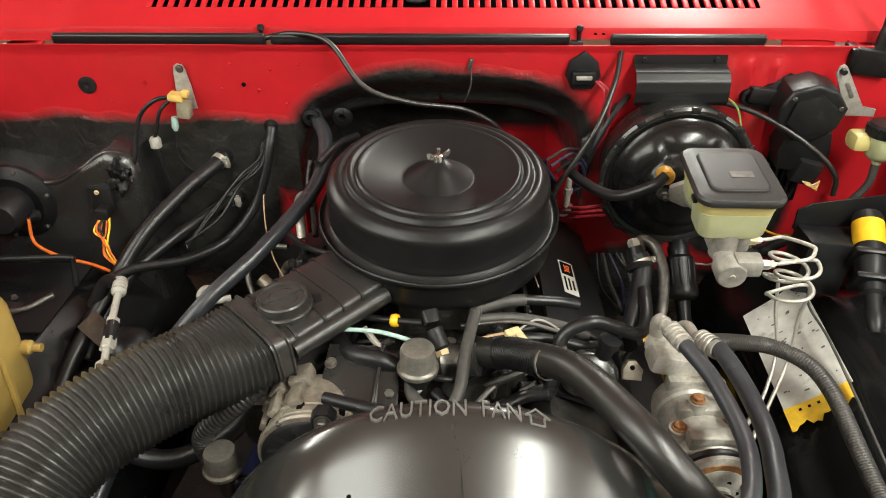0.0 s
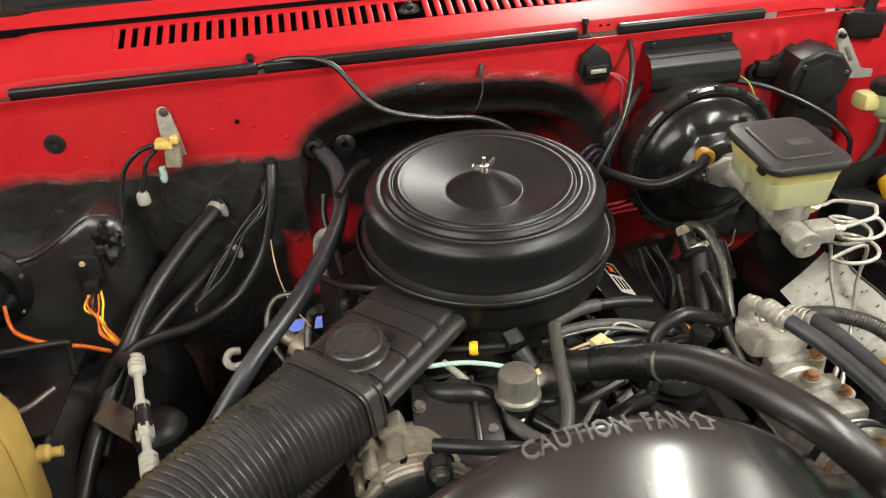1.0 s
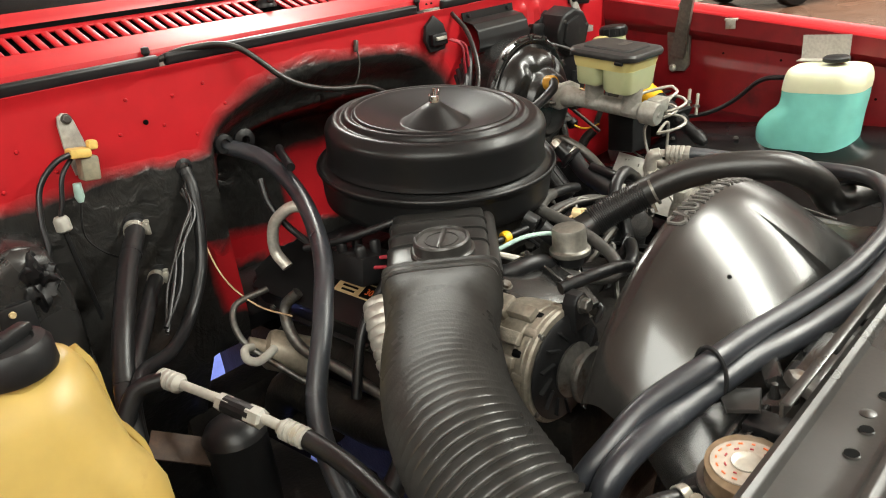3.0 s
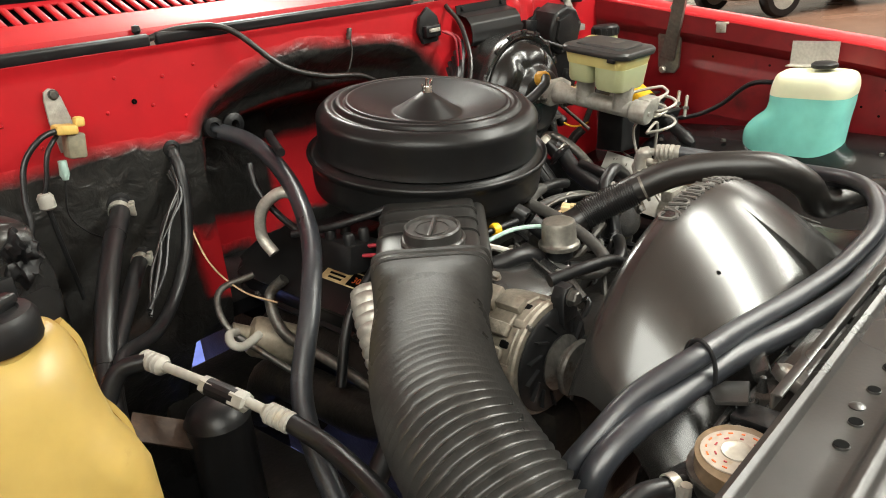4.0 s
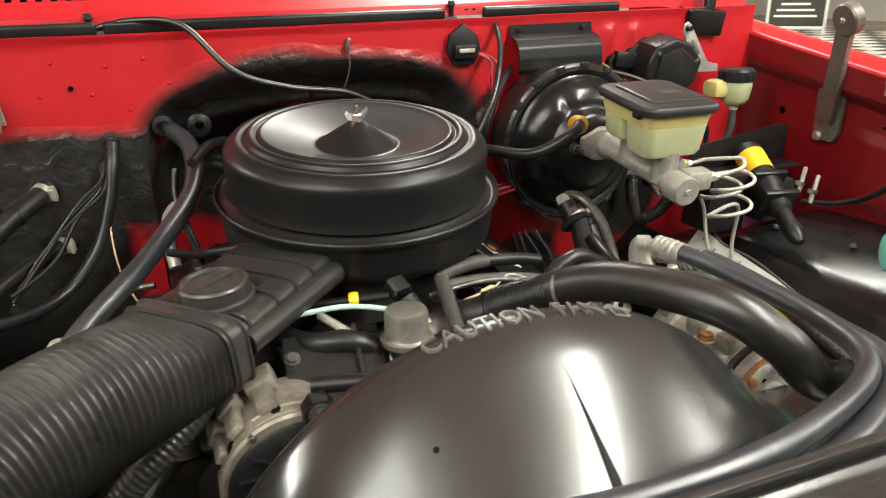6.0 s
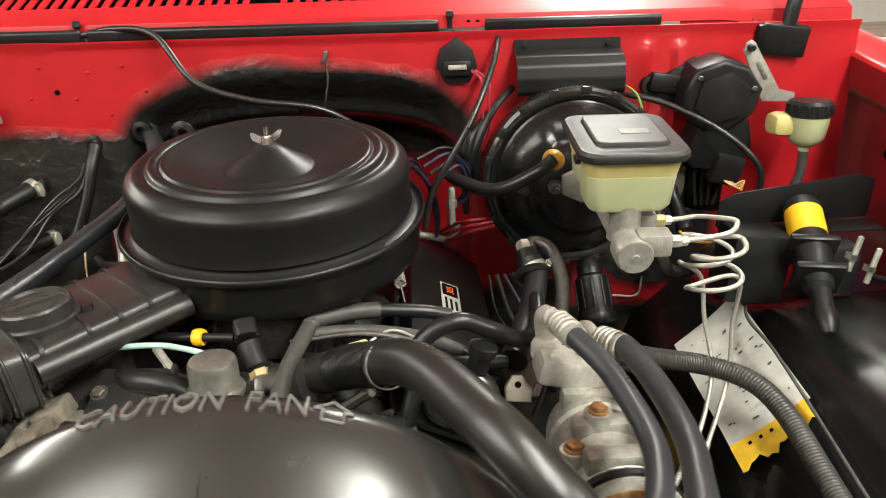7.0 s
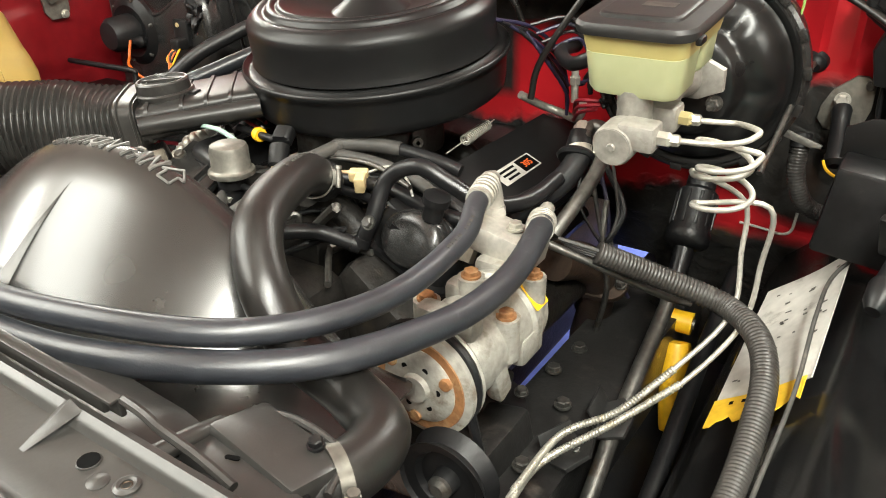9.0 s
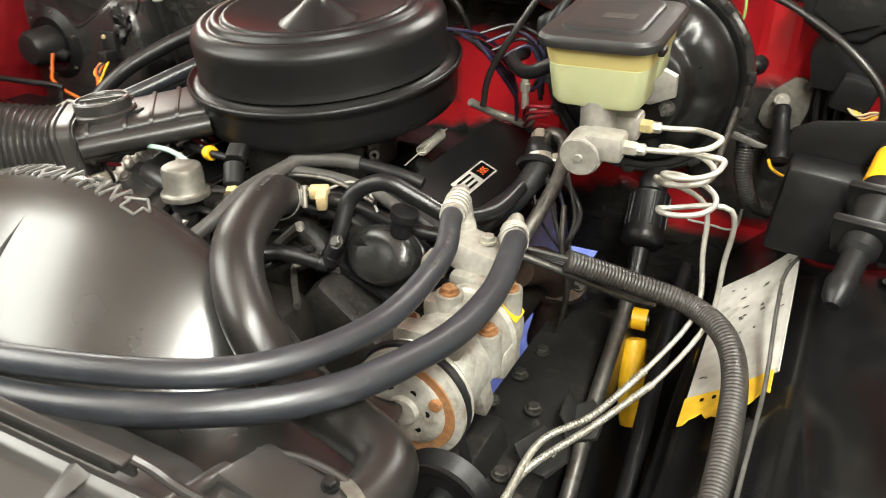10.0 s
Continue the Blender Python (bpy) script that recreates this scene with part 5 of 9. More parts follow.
# ---- air-conditioning compressor ----
def compressor():
    co = thing("ac_compressor", (0.386, 0.79, 0.765), "worn aluminium air-conditioning compressor with a rusty clutch", "compressor")
    m = axis((0.376, 0.905, 0.83), (0.372, 0.3, 0.832))
    bm = lathe(B(), [(0, 0.024), (0.036, 0.024), (0.047, 0.031), (0.05, 0.04), (0.05, 0.056), (0.054, 0.06), (0.054, 0.069), (0.05, 0.073), (0.05, 0.16), (0.046, 0.17), (0.035, 0.18), (0, 0.18)], m, 48)
    body = part("housing", bm, M_ALU, co, "stained cast-aluminium housing")
    for k, y in ((0, 0.86), (1, 0.8), (2, 0.745)):
        bm = B()
        box(bm, pose(0.375, y, 0.876), 0.07, 0.026, 0.026, 0.007)
        part("rib", bm, M_ALU, body)
    for x, y, z, mm in ((0.367, 0.80, 0.898, M_RUST), (0.412, 0.853, 0.886, M_RUST), (0.335, 0.765, 0.878, M_RUST), (0.415, 0.79, 0.87, M_RUST)):
        bm = B()
        lathe(bm, [(0.0145, -0.05), (0.0145, -0.001), (0, -0.001)], pose(x, y, z), 18)
        part("boss", bm, M_ALU, body)
        bolt(co, (x, y, z), (x, y, 2), 0.0085, 0.007, mm)
    bm = prism(B(), [(-0.03, -0.02), (0.03, -0.025), (0.035, 0.01), (0.012, 0.04), (-0.012, 0.04), (-0.03, 0.012)], 0.016, pose(0.297, 0.9, 0.862, 62, 0, 0) @ Matrix.Diagonal((0.5, 0.5, 0.7, 1)), 0.003)
    lug = part("mount_lug", bm, M_ALT, co)
    part("lug_hole", lathe(B(), [(0, 0.0008), (0.004, 0.0008), (0.004, -0.004), (0, -0.004)], pose(0.297, 0.9, 0.862, 62, 0, 0) @ pose(0, 0.009, 0.0114), 18), M_INK_SHADE, lug)
    bm = B()
    box(bm, pose(0.418, 0.83, 0.815), 0.022, 0.05, 0.036, 0.008)
    box(bm, pose(0.414, 0.775, 0.80, 20, 0, 0), 0.02, 0.026, 0.05, 0.006)
    part("side_bracket", bm, M_ALU, co)
    pul = part("pulley", lathe(B(), [(0.02, 0.182), (0.056, 0.182), (0.059, 0.186), (0.051, 0.194), (0.059, 0.202), (0.059, 0.208), (0.051, 0.211), (0.047, 0.209), (0.02, 0.205)], m, 56), M_ALU, co, "rust-streaked clutch pulley")
    part("rust_ring", lathe(B(), [(0.0402, 0.2085), (0.0402, 0.2118), (0.0505, 0.2123), (0.0512, 0.2108), (0.0505, 0.2085)], m, 56), M_RUST, pul, "rusted ring of the clutch pulley")
    face = part("clutch_plate", lathe(B(), [(0, 0.222), (0.014, 0.222), (0.016, 0.217), (0.03, 0.216), (0.039, 0.2145), (0.041, 0.213), (0.041, 0.209), (0, 0.209)], m, 48), M_ALU, co, "flat zinc clutch plate")
    for k in range(3):
        part("rivet", lathe(B(), [(0, 0.219), (0.006, 0.218), (0.007, 0.213), (0, 0.213)], m @ pose(0, 0, 0, 0, 0, 120 * k + 25) @ pose(0.036, 0, 0), 14), M_RUST, face)
    for k in range(6):
        part("slot", lathe(B(), [(0, 0.2165), (0.0035, 0.2165), (0.0035, 0.212), (0, 0.212)], m @ pose(0, 0, 0, 0, 0, 60 * k + 5) @ pose(0.024, 0, 0), 10), M_INK_SHADE, face)
    belt = [Vector((0.373 + 0.057 * math.cos(a), 0.71, 0.831 + 0.057 * math.sin(a))) for a in (radians(q) for q in range(-30, 211, 15))]
    belt += [Vector((0.24, 0.708, 0.62)), Vector((0.13, 0.708, 0.50))]
    belt = [Vector((0.445, 0.71, 0.66)), Vector((0.433, 0.71, 0.76))] + belt
    part("belt", sweep(B(), belt, 0.0055, 8), M_RUBBER, co, "black drive belt")
    part("sticker", prism(B(), rounded(0.026, 0.034, 0.002), 0.0008, axis((0.4155, 0.85, 0.8665), (0.49, 0.85, 0.93)), 0), M_YELLOW, body, "yellow sticker")
    # manifold block with two hose fittings
    bm = B()
    box(bm, pose(0.36, 0.885, 0.90, 0, 12, 0), 0.09, 0.05, 0.035, 0.008)
    part("port_block", bm, M_ALU_CLEAN, co)
    bolt(co, (0.372, 0.885, 0.918), (0.372, 0.885, 2), 0.008, 0.008, M_ZINC)
    return co


compressor()


# ---- hoses and cables ----
def hose(name, pts, r, material, label, category, n=14, ends=(), group=""):
    """A bent hose; ends lists (index, toward) where a clamp sits."""
    th = thing(name, pts[0], label, category, group)
    part("tube", tube(pts, r, n + 4, 14), material, th, sharp=80)
    if r > 0.009:
        m0 = axis(pts[0], pts[1])
        part("end_sleeve", lathe(B(), [(r, 0.0), (r * 1.09, 0.001), (r * 1.09, 0.012), (r, 0.013)], m0, 20), material, th)
    for i, j in ends:
        a, b = Vector(pts[i]), Vector(pts[j])
        clamp(th, a.lerp(b, min(0.9, 0.016 / (b - a).length)), b, r)
    return th


def print_along(parent, pts, i, u0, r, count, step, side=(0, 0, 1), material=None):
    """Pale print bars along a hose."""
    path = even(spline(pts, 24), step)
    for k in range(count):
        p = path[i + k]
        t = (path[i + k + 1] - p).normalized()
        s = Vector(side)
        s = (s - t * s.dot(t)).normalized()
        m = Matrix.Translation(p + s * r) @ Matrix((t, s.cross(t), s)).transposed().to_4x4()
        w = step * (0.35 + 0.35 * ((k * 7) % 3) / 2)
        if k % 5 == 4:
            continue
        part("print_bar", box(B(), m, w, 0.0035, 0.0006), material or M_RUBBER_GREY, parent)


# upper radiator hose, with its coil-bound neck
UP = [(0.033, 0.921, 0.892), (0.076, 0.893, 0.904), (0.117, 0.856, 0.932), (0.179, 0.76, 0.984), (0.235, 0.65, 0.993), (0.28, 0.603, 0.961), (0.326, 0.591, 0.915), (0.39, 0.582, 0.902), (0.44, 0.555, 0.905), (0.448, 0.505, 0.91), (0.425, 0.462, 0.915)]
uh = thing("radiator_hose", UP[0], "thick black rubber upper radiator hose", "radiator hose")
part("tube", tube(UP, 0.0228, 24, 16), M_HOSE_BROWN, uh, sharp=80)
coil_path = even(spline(UP[1:4], 16), 0.0012)
a0, a1 = int(len(coil_path) * 0.1), int(len(coil_path) * 0.62)
fine = []
for k in range(a0 * 3, a1 * 3):
    i, u = divmod(k, 3)
    p = coil_path[i].lerp(coil_path[i + 1], u / 3)
    t = (coil_path[i + 1] - coil_path[i]).normalized()
    s = t.cross(Vector((0, 0, 1))).normalized()
    q = s.cross(t)
    an = 2 * math.pi * (k / 3) / 3.3
    fine.append(p + (s * math.cos(an) + q * math.sin(an)) * 0.0242)
part("binding_coil", sweep(B(), fine, 0.0013, 5), M_BLACK_SATIN, uh, "close wire coil round the hose neck")
clamp(uh, (0.151, 0.805, 0.96), (0.179, 0.76, 0.984), 0.0236, 0.004, M_HINGE)
clamp(uh, (0.4465, 0.499, 0.9108), (0.436, 0.478, 0.9125), 0.0236, 0.010, M_HINGE)
print_along(uh, UP, 22, 0, 0.0233, 16, 0.008, (0.3, -0.2, 1))
part("outlet_neck", lathe(B(), [(0, 0), (0.024, 0), (0.026, 0.008), (0.024, 0.016), (0.0205, 0.05), (0, 0.05)], axis((0.398, 0.428, 0.919), (0.425, 0.462, 0.915)), 24), M_BLACK_PAINT, uh)

# the two air-conditioning hoses, strapped together in front of the shroud
ACA = [(0.338, 0.882, 0.962), (0.352, 0.835, 0.962), (0.374, 0.766, 0.953), (0.374, 0.641, 0.951), (0.315, 0.532, 0.961), (0.16, 0.470, 0.966), (0.03, 0.465, 0.960), (-0.08, 0.478, 0.957), (-0.205, 0.500, 0.960), (-0.283, 0.509, 0.963), (-0.35, 0.535, 0.946), (-0.395, 0.549, 0.921), (-0.425, 0.567, 0.884), (-0.445, 0.578, 0.827)]
ACB = [(0.395, 0.905, 0.925), (0.413, 0.86, 0.935), (0.427, 0.764, 0.926), (0.415, 0.66, 0.928), (0.36, 0.54, 0.943), (0.20, 0.462, 0.944), (0.0, 0.444, 0.946), (-0.14, 0.464, 0.946), (-0.226, 0.492, 0.942), (-0.28, 0.505, 0.938), (-0.325, 0.513, 0.934), (-0.37, 0.522, 0.930), (-0.41, 0.531, 0.916), (-0.43, 0.537, 0.891), (-0.441, 0.538, 0.84)]
ha = hose("ac_hose", ACA, 0.0114, M_AC_HOSE, "thick black air-conditioning hose with a white crimped end", "air-conditioning hose", 16, group="air-conditioning hoses")
hb = hose("ac_hose", ACB, 0.0132, M_AC_HOSE, "blue-black air-conditioning hose with a white crimped end", "air-conditioning hose", 16, group="air-conditioning hoses")
print_along(hb, ACB, 78, 0, 0.0133, 14, 0.0075, (0.2, -0.8, 0.6))
print_along(ha, ACA, 12, 0, 0.0115, 10, 0.0075, (0.4, -0.2, 1))


def crimp(parent, a, b, r):
    """A ridged metal ferrule from a toward b, and the neck behind it."""
    m = axis(a, b)
    prof = [(0, -0.03), (r * 0.62, -0.03), (r * 0.62, -0.002), (r * 1.0, 0.0)]
    for k in range(4):
        prof += [(r * 1.28, 0.002 + 0.008 * k), (r * 1.28, 0.0065 + 0.008 * k), (r * 1.08, 0.008 + 0.008 * k)]
    prof += [(r * 1.22, 0.036), (r * 1.2, 0.042), (0, 0.042)]
    return part("ferrule", lathe(B(), prof, m, 22), M_ALU, parent, "ridged aluminium ferrule", sharp=30)


crimp(ha, ACA[0], ACA[1], 0.0116)
crimp(hb, ACB[0], ACB[1], 0.0126)
part("elbow", tube([(0.334, 0.892, 0.962), (0.328, 0.905, 0.957), (0.33, 0.91, 0.935), (0.335, 0.905, 0.905)], 0.0115, 12), M_ALU_CLEAN, ha, "bent aluminium fitting")
part("elbow", tube([(0.391, 0.915, 0.922), (0.386, 0.935, 0.925), (0.378, 0.945, 0.915), (0.372, 0.93, 0.898)], 0.0085, 12), M_ALU_CLEAN, hb, "bent aluminium fitting")
bm = lathe(B(), [(0.0135, -0.009), (0.016, -0.011), (0.018, -0.006), (0.018, 0.008), (0.015, 0.014), (0, 0.014)], pose(0.331, 0.905, 0.915), 6)
part("union_nut", bm, M_ALU_CLEAN, ha)
tie = []
for k in range(25):
    a = 2 * math.pi * k / 24
    tie.append(Vector((-0.283 + 0.002 * math.sin(a), 0.5075 + 0.0155 * math.cos(a) + 0.003 * math.sin(a), 0.9505 + 0.0275 * math.sin(a))))
single("cable_tie", sweep(B(), tie, 0.0025, 6, 1.0), M_BLACK_MATTE, (-0.283, 0.507, 0.95), "black cable tie strapping two hoses", "cable tie")

# heater and vacuum hoses on the passenger side of the firewall
HC1 = [(-0.447, 1.38, 1.012), (-0.462, 1.35, 1.003), (-0.503, 1.295, 0.981), (-0.559, 1.214, 0.937), (-0.604, 1.146, 0.875), (-0.649, 1.03, 0.796), (-0.665, 0.93, 0.74)]
HC2 = [(-0.432, 1.383, 0.92), (-0.455, 1.35, 0.916), (-0.51, 1.27, 0.904), (-0.579, 1.181, 0.871), (-0.615, 1.115, 0.835), (-0.64, 1.03, 0.77)]
HB = [(-0.342, 1.381, 1.073), (-0.346, 1.36, 1.045), (-0.358, 1.343, 0.99), (-0.386, 1.321, 0.921), (-0.439, 1.287, 0.868), (-0.501, 1.224, 0.862), (-0.571, 1.153, 0.886), (-0.60, 1.11, 0.89)]
HA = [(-0.262, 1.41, 1.092), (-0.228, 1.328, 1.067), (-0.237, 1.224, 1.021), (-0.306, 1.085, 0.976), (-0.389, 0.987, 0.927), (-0.465, 0.924, 0.842), (-0.505, 0.82, 0.765), (-0.53, 0.7, 0.70)]
h1 = hose("heater_hose", HC1, 0.0148, M_RUBBER, "black heater hose clamped to a pipe in the firewall", "heater hose", ends=((0, 1),), group="heater hoses")
h2 = hose("heater_hose", HC2, 0.0122, M_RUBBER, "black heater hose with a worm clamp at the firewall", "heater hose", ends=((0, 1),), group="heater hoses")
hose("wiring_conduit", HB, 0.0098, M_RUBBER, "black sleeved wiring loom out of a firewall grommet", "wiring loom")
hose("vacuum_hose", HA, 0.014, M_RUBBER_BLUE, "long shiny black hose from the firewall past the intake", "hose")
# tape bands on the heater hose
for i, u in ((1, 0.6), (3, 0.9)):
    p, q = Vector(HC1[i]).lerp(Vector(HC1[i + 1]), u), Vector(HC1[i + 1])
    part("tape_band", lathe(B(), [(0.0148, -0.003), (0.0158, -0.003), (0.0158, 0.003), (0.0148, 0.003)], axis(p, q + (q - Vector(HC1[i])) * 0.2), 22), M_BLACK_MATTE, h1)
for gx, gz, gr in ((-0.262, 1.095, 0.0185), (-0.343, 1.078, 0.016), (-0.447, 1.013, 0.022), (-0.432, 0.92, 0.019)):
    if gr:
        bm = lathe(B(), [(gr * 0.5, 0.003), (gr * 0.72, 0.002), (gr * 0.9, 0.001), (gr * 0.95, -0.004), (gr * 0.45, -0.004), (gr * 0.5, 0.003)], axis((gx, 1.378, gz), (gx, 0, gz)), 26)
        single("grommet", bm, M_BLACK_PAINT, (gx, 1.378, gz), "black sealed grommet round a pipe in the firewall", "grommet", "plugs in the firewall")
bm = lathe(B(), [(0.008, 0.005), (0.014, 0.004), (0.02, 0.001), (0.021, -0.004), (0.007, -0.004), (0.008, 0.005)], axis((-0.205, 1.41, 1.085), (-0.205, 0, 1.085)), 26)
single("grommet", bm, M_BLACK_PAINT, (-0.205, 1.41, 1.085), "empty black rubber grommet in the recess", "grommet", "plugs in the firewall")

# cable runs over the cowl lip and the firewall
hose("cable", [(-0.345, 1.392, 1.247), (-0.28, 1.385, 1.258), (-0.211, 1.36, 1.248), (-0.148, 1.318, 1.181), (-0.066, 1.318, 1.150), (0.037, 1.332, 1.131), (0.103, 1.345, 1.09), (0.13, 1.36, 1.03)], 0.0051, M_HOSE_BROWN, "grey-black cable from the cowl down behind the air cleaner", "cable")
hose("cable", [(0.334, 1.397, 1.241), (0.33, 1.375, 1.225), (0.313, 1.32, 1.185), (0.273, 1.267, 1.109), (0.214, 1.251, 1.01), (0.2, 1.25, 0.95)], 0.0051, M_HOSE_BROWN, "grey-black cable down the firewall beside the booster", "cable")
hose("cable", [(0.53, 1.37, 1.135), (0.6, 1.335, 1.12), (0.68, 1.29, 1.08), (0.735, 1.27, 1.03), (0.745, 1.27, 0.985)], 0.0052, M_HOSE_BROWN, "grey-black cable from the booster to the fuse shelf", "cable")
hose("booster_hose", [(0.238, 1.327, 1.022), (0.252, 1.24, 1.03), (0.303, 1.172, 1.032), (0.36, 1.15, 1.062), (0.383, 1.16, 1.077)], 0.0098, M_RUBBER, "black vacuum hose to the brake booster", "vacuum hose")
hose("bypass_hose", [(0.055, 0.965, 0.935), (0.037, 0.878, 0.922), (0.028, 0.82, 0.9), (0.012, 0.79, 0.884), (-0.01, 0.79, 0.875), (-0.043, 0.825, 0.88), (-0.045, 0.85, 0.89)], 0.0095, M_RUBBER_GREY, "dusty grey bypass hose looping under the valve", "hose")
hose("coolant_hose", [(0.165, 0.862, 0.85), (0.176, 0.875, 0.885), (0.185, 0.899, 0.932), (0.227, 0.906, 0.955), (0.266, 0.914, 0.939), (0.309, 0.93, 0.915), (0.335, 0.985, 0.905), (0.345, 1.05, 0.915)], 0.0105, M_RUBBER, "black coolant hose arching over the valve cover", "hose")
hose("coolant_hose", [(0.165, 0.862, 0.85), (0.12, 0.83, 0.872), (0.07, 0.80, 0.87), (0.03, 0.80, 0.865), (-0.01, 0.84, 0.87)], 0.010, M_RUBBER, "black coolant hose low across the engine front", "hose")
hose("coolant_hose", [(0.30, 0.95, 0.875), (0.318, 1.0, 0.885), (0.34, 1.06, 0.90), (0.352, 1.10, 0.93), (0.345, 1.115, 0.945)], 0.0165, M_RUBBER, "thick black elbow hose behind the compressor", "hose", ends=((4, 3),))
hose("coolant_pipe", [(0.345, 1.115, 0.947), (0.352, 1.14, 0.96), (0.375, 1.13, 0.955), (0.385, 1.09, 0.93), (0.38, 1.05, 0.9), (0.365, 1.0, 0.86)], 0.0095, M_STEEL_DARK, "bent grey steel coolant pipe", "pipe")
# loom to the driver's side
LOOM = [(0.40, 0.955, 0.880), (0.437, 0.969, 0.868), (0.512, 1.012, 0.832), (0.579, 1.024, 0.812), (0.624, 0.982, 0.809), (0.646, 0.928, 0.792), (0.652, 0.845, 0.766), (0.652, 0.76, 0.748), (0.65, 0.64, 0.735)]
wl_ = thing("wiring_loom", LOOM[1], "black split corrugated conduit down to the frame", "wiring loom")
part("conduit", ribbed(LOOM[1:], 0.0143, 0.0047, 0.002, 20, 4), M_CONDUIT, wl_, sharp=80)
for k in range(4):
    part("wire", tube([(0.395 + 0.003 * k, 0.95 + 0.003 * k, 0.884 - 0.004 * k), (0.42, 0.96 + 0.002 * k, 0.877 - 0.004 * k), (0.445, 0.973, 0.868 - 0.003 * k)], 0.0026, 6), M_RUBBER if k % 2 else M_RUBBER_GREY, wl_)
hose("cable", [(0.37, 0.935, 0.885), (0.43, 0.965, 0.855), (0.50, 1.03, 0.80), (0.53, 1.06, 0.78)], 0.005, M_STEEL_DARK, "thin grey cable beside the conduit", "cable")
hose("cable", [(0.70, 1.18, 0.85), (0.675, 1.12, 0.835), (0.672, 1.03, 0.83), (0.676, 0.92, 0.80), (0.672, 0.8, 0.775), (0.668, 0.68, 0.75)], 0.0024, M_RUBBER_GREY, "thin grey-black cable over the worn label", "cable")
# low hoses on the passenger side
hose("low_hose", [(-0.64, 0.96, 0.74), (-0.56, 0.9, 0.7), (-0.46, 0.88, 0.68), (-0.36, 0.9, 0.72), (-0.3, 0.93, 0.78)], 0.017, M_RUBBER, "black hose low beside the accumulator", "hose")
hose("low_hose", [(-0.62, 0.80, 0.74), (-0.5, 0.74, 0.7), (-0.4, 0.72, 0.69), (-0.3, 0.72, 0.69)], 0.016, M_RUBBER, "black hose low under the intake hose", "hose")
# corrugated preheat hose beside the alternator
PRE = [(-0.235, 0.89, 0.895), (-0.27, 0.85, 0.878), (-0.31, 0.828, 0.852), (-0.347, 0.822, 0.822), (-0.368, 0.825, 0.79), (-0.366, 0.825, 0.76), (-0.352, 0.82, 0.742)]
single("preheat_hose", ribbed(PRE, 0.0165, 0.0068, 0.003, 20, 5), M_DUCT, PRE[0], "black corrugated hose beside the alternator", "corrugated hose", sharp=80)


def vacuum_valve(at, r, h, label):
    x, y, z = at
    vv = thing("vacuum_valve", (x, y, z - h - 0.03), label, "vacuum valve", "vacuum valves")
    part("cap", lathe(B(), [(0, 0), (r * 0.7, 0), (r * 0.86, -0.002), (r * 0.93, -0.007), (r * 0.95, -h * 0.72), (r * 1.0, -h * 0.76), (r * 1.12, -h * 0.8), (r * 1.14, -h * 0.86), (r * 1.1, -h * 0.95), (r * 0.8, -h), (0, -h)], pose(x, y, z), 40), M_HINGE, vv, "dull aluminium cap")
    part("body", lathe(B(), [(0, 0), (r * 0.78, 0), (r * 0.74, -0.014), (r * 0.5, -0.02), (r * 0.4, -0.05), (0, -0.05)], pose(x, y, z - h), 30), M_BLACK_MATTE, vv)
    part("nipple", tube([(x + r * 0.4, y, z - h - 0.012), (x + r * 1.3, y - 0.004, z - h - 0.012), (x + r * 1.9, y - 0.002, z - h - 0.016)], 0.0048, 10), M_BLACK_MATTE, vv)
    return vv


vacuum_valve((-0.034, 0.842, 0.957), 0.0275, 0.045, "grey aluminium-capped valve on the intake")
vacuum_valve((-0.336, 0.8, 0.79), 0.027, 0.045, "grey aluminium-capped valve beside the alternator")

# refrigerant line with white crimped joints
WL = [(-0.60, 1.11, 0.892), (-0.572, 1.085, 0.898), (-0.545, 0.97, 0.888), (-0.523, 0.88, 0.873), (-0.515, 0.80, 0.86), (-0.53, 0.70, 0.855), (-0.55, 0.62, 0.83)]
wl = thing("refrigerant_line", WL[1], "refrigerant line with pale crimped fittings over the accumulator", "refrigerant line")
part("rear_hose", tube([(-0.64, 1.10, 0.84), (-0.605, 1.105, 0.888), (-0.572, 1.085, 0.898)], 0.0125, 14), M_RUBBER, wl)
part("front_hose", tube([(-0.52, 0.865, 0.87), (-0.515, 0.80, 0.86), (-0.53, 0.70, 0.855), (-0.55, 0.62, 0.83)], 0.0115, 14), M_RUBBER, wl, sharp=80)
part("pipe", tube([(-0.57, 1.08, 0.898), (-0.545, 0.97, 0.888), (-0.522, 0.87, 0.872)], 0.0062, 12), M_WHITE, wl)
for a, b in (((-0.572, 1.088, 0.898), (-0.558, 1.03, 0.893)), ((-0.522, 0.868, 0.871), (-0.53, 0.905, 0.877))):
    m = axis(a, b)
    prof = [(0, -0.006), (0.0115, -0.006)]
    for k in range(4):
        prof += [(0.0128, -0.004 + 0.0085 * k), (0.0128, 0.001 + 0.0085 * k), (0.0105, 0.003 + 0.0085 * k)]
    prof += [(0.008, 0.034), (0, 0.034)]
    part("ferrule", lathe(B(), prof, m, 20), M_WHITE, wl, "pale ridged ferrule", sharp=30)
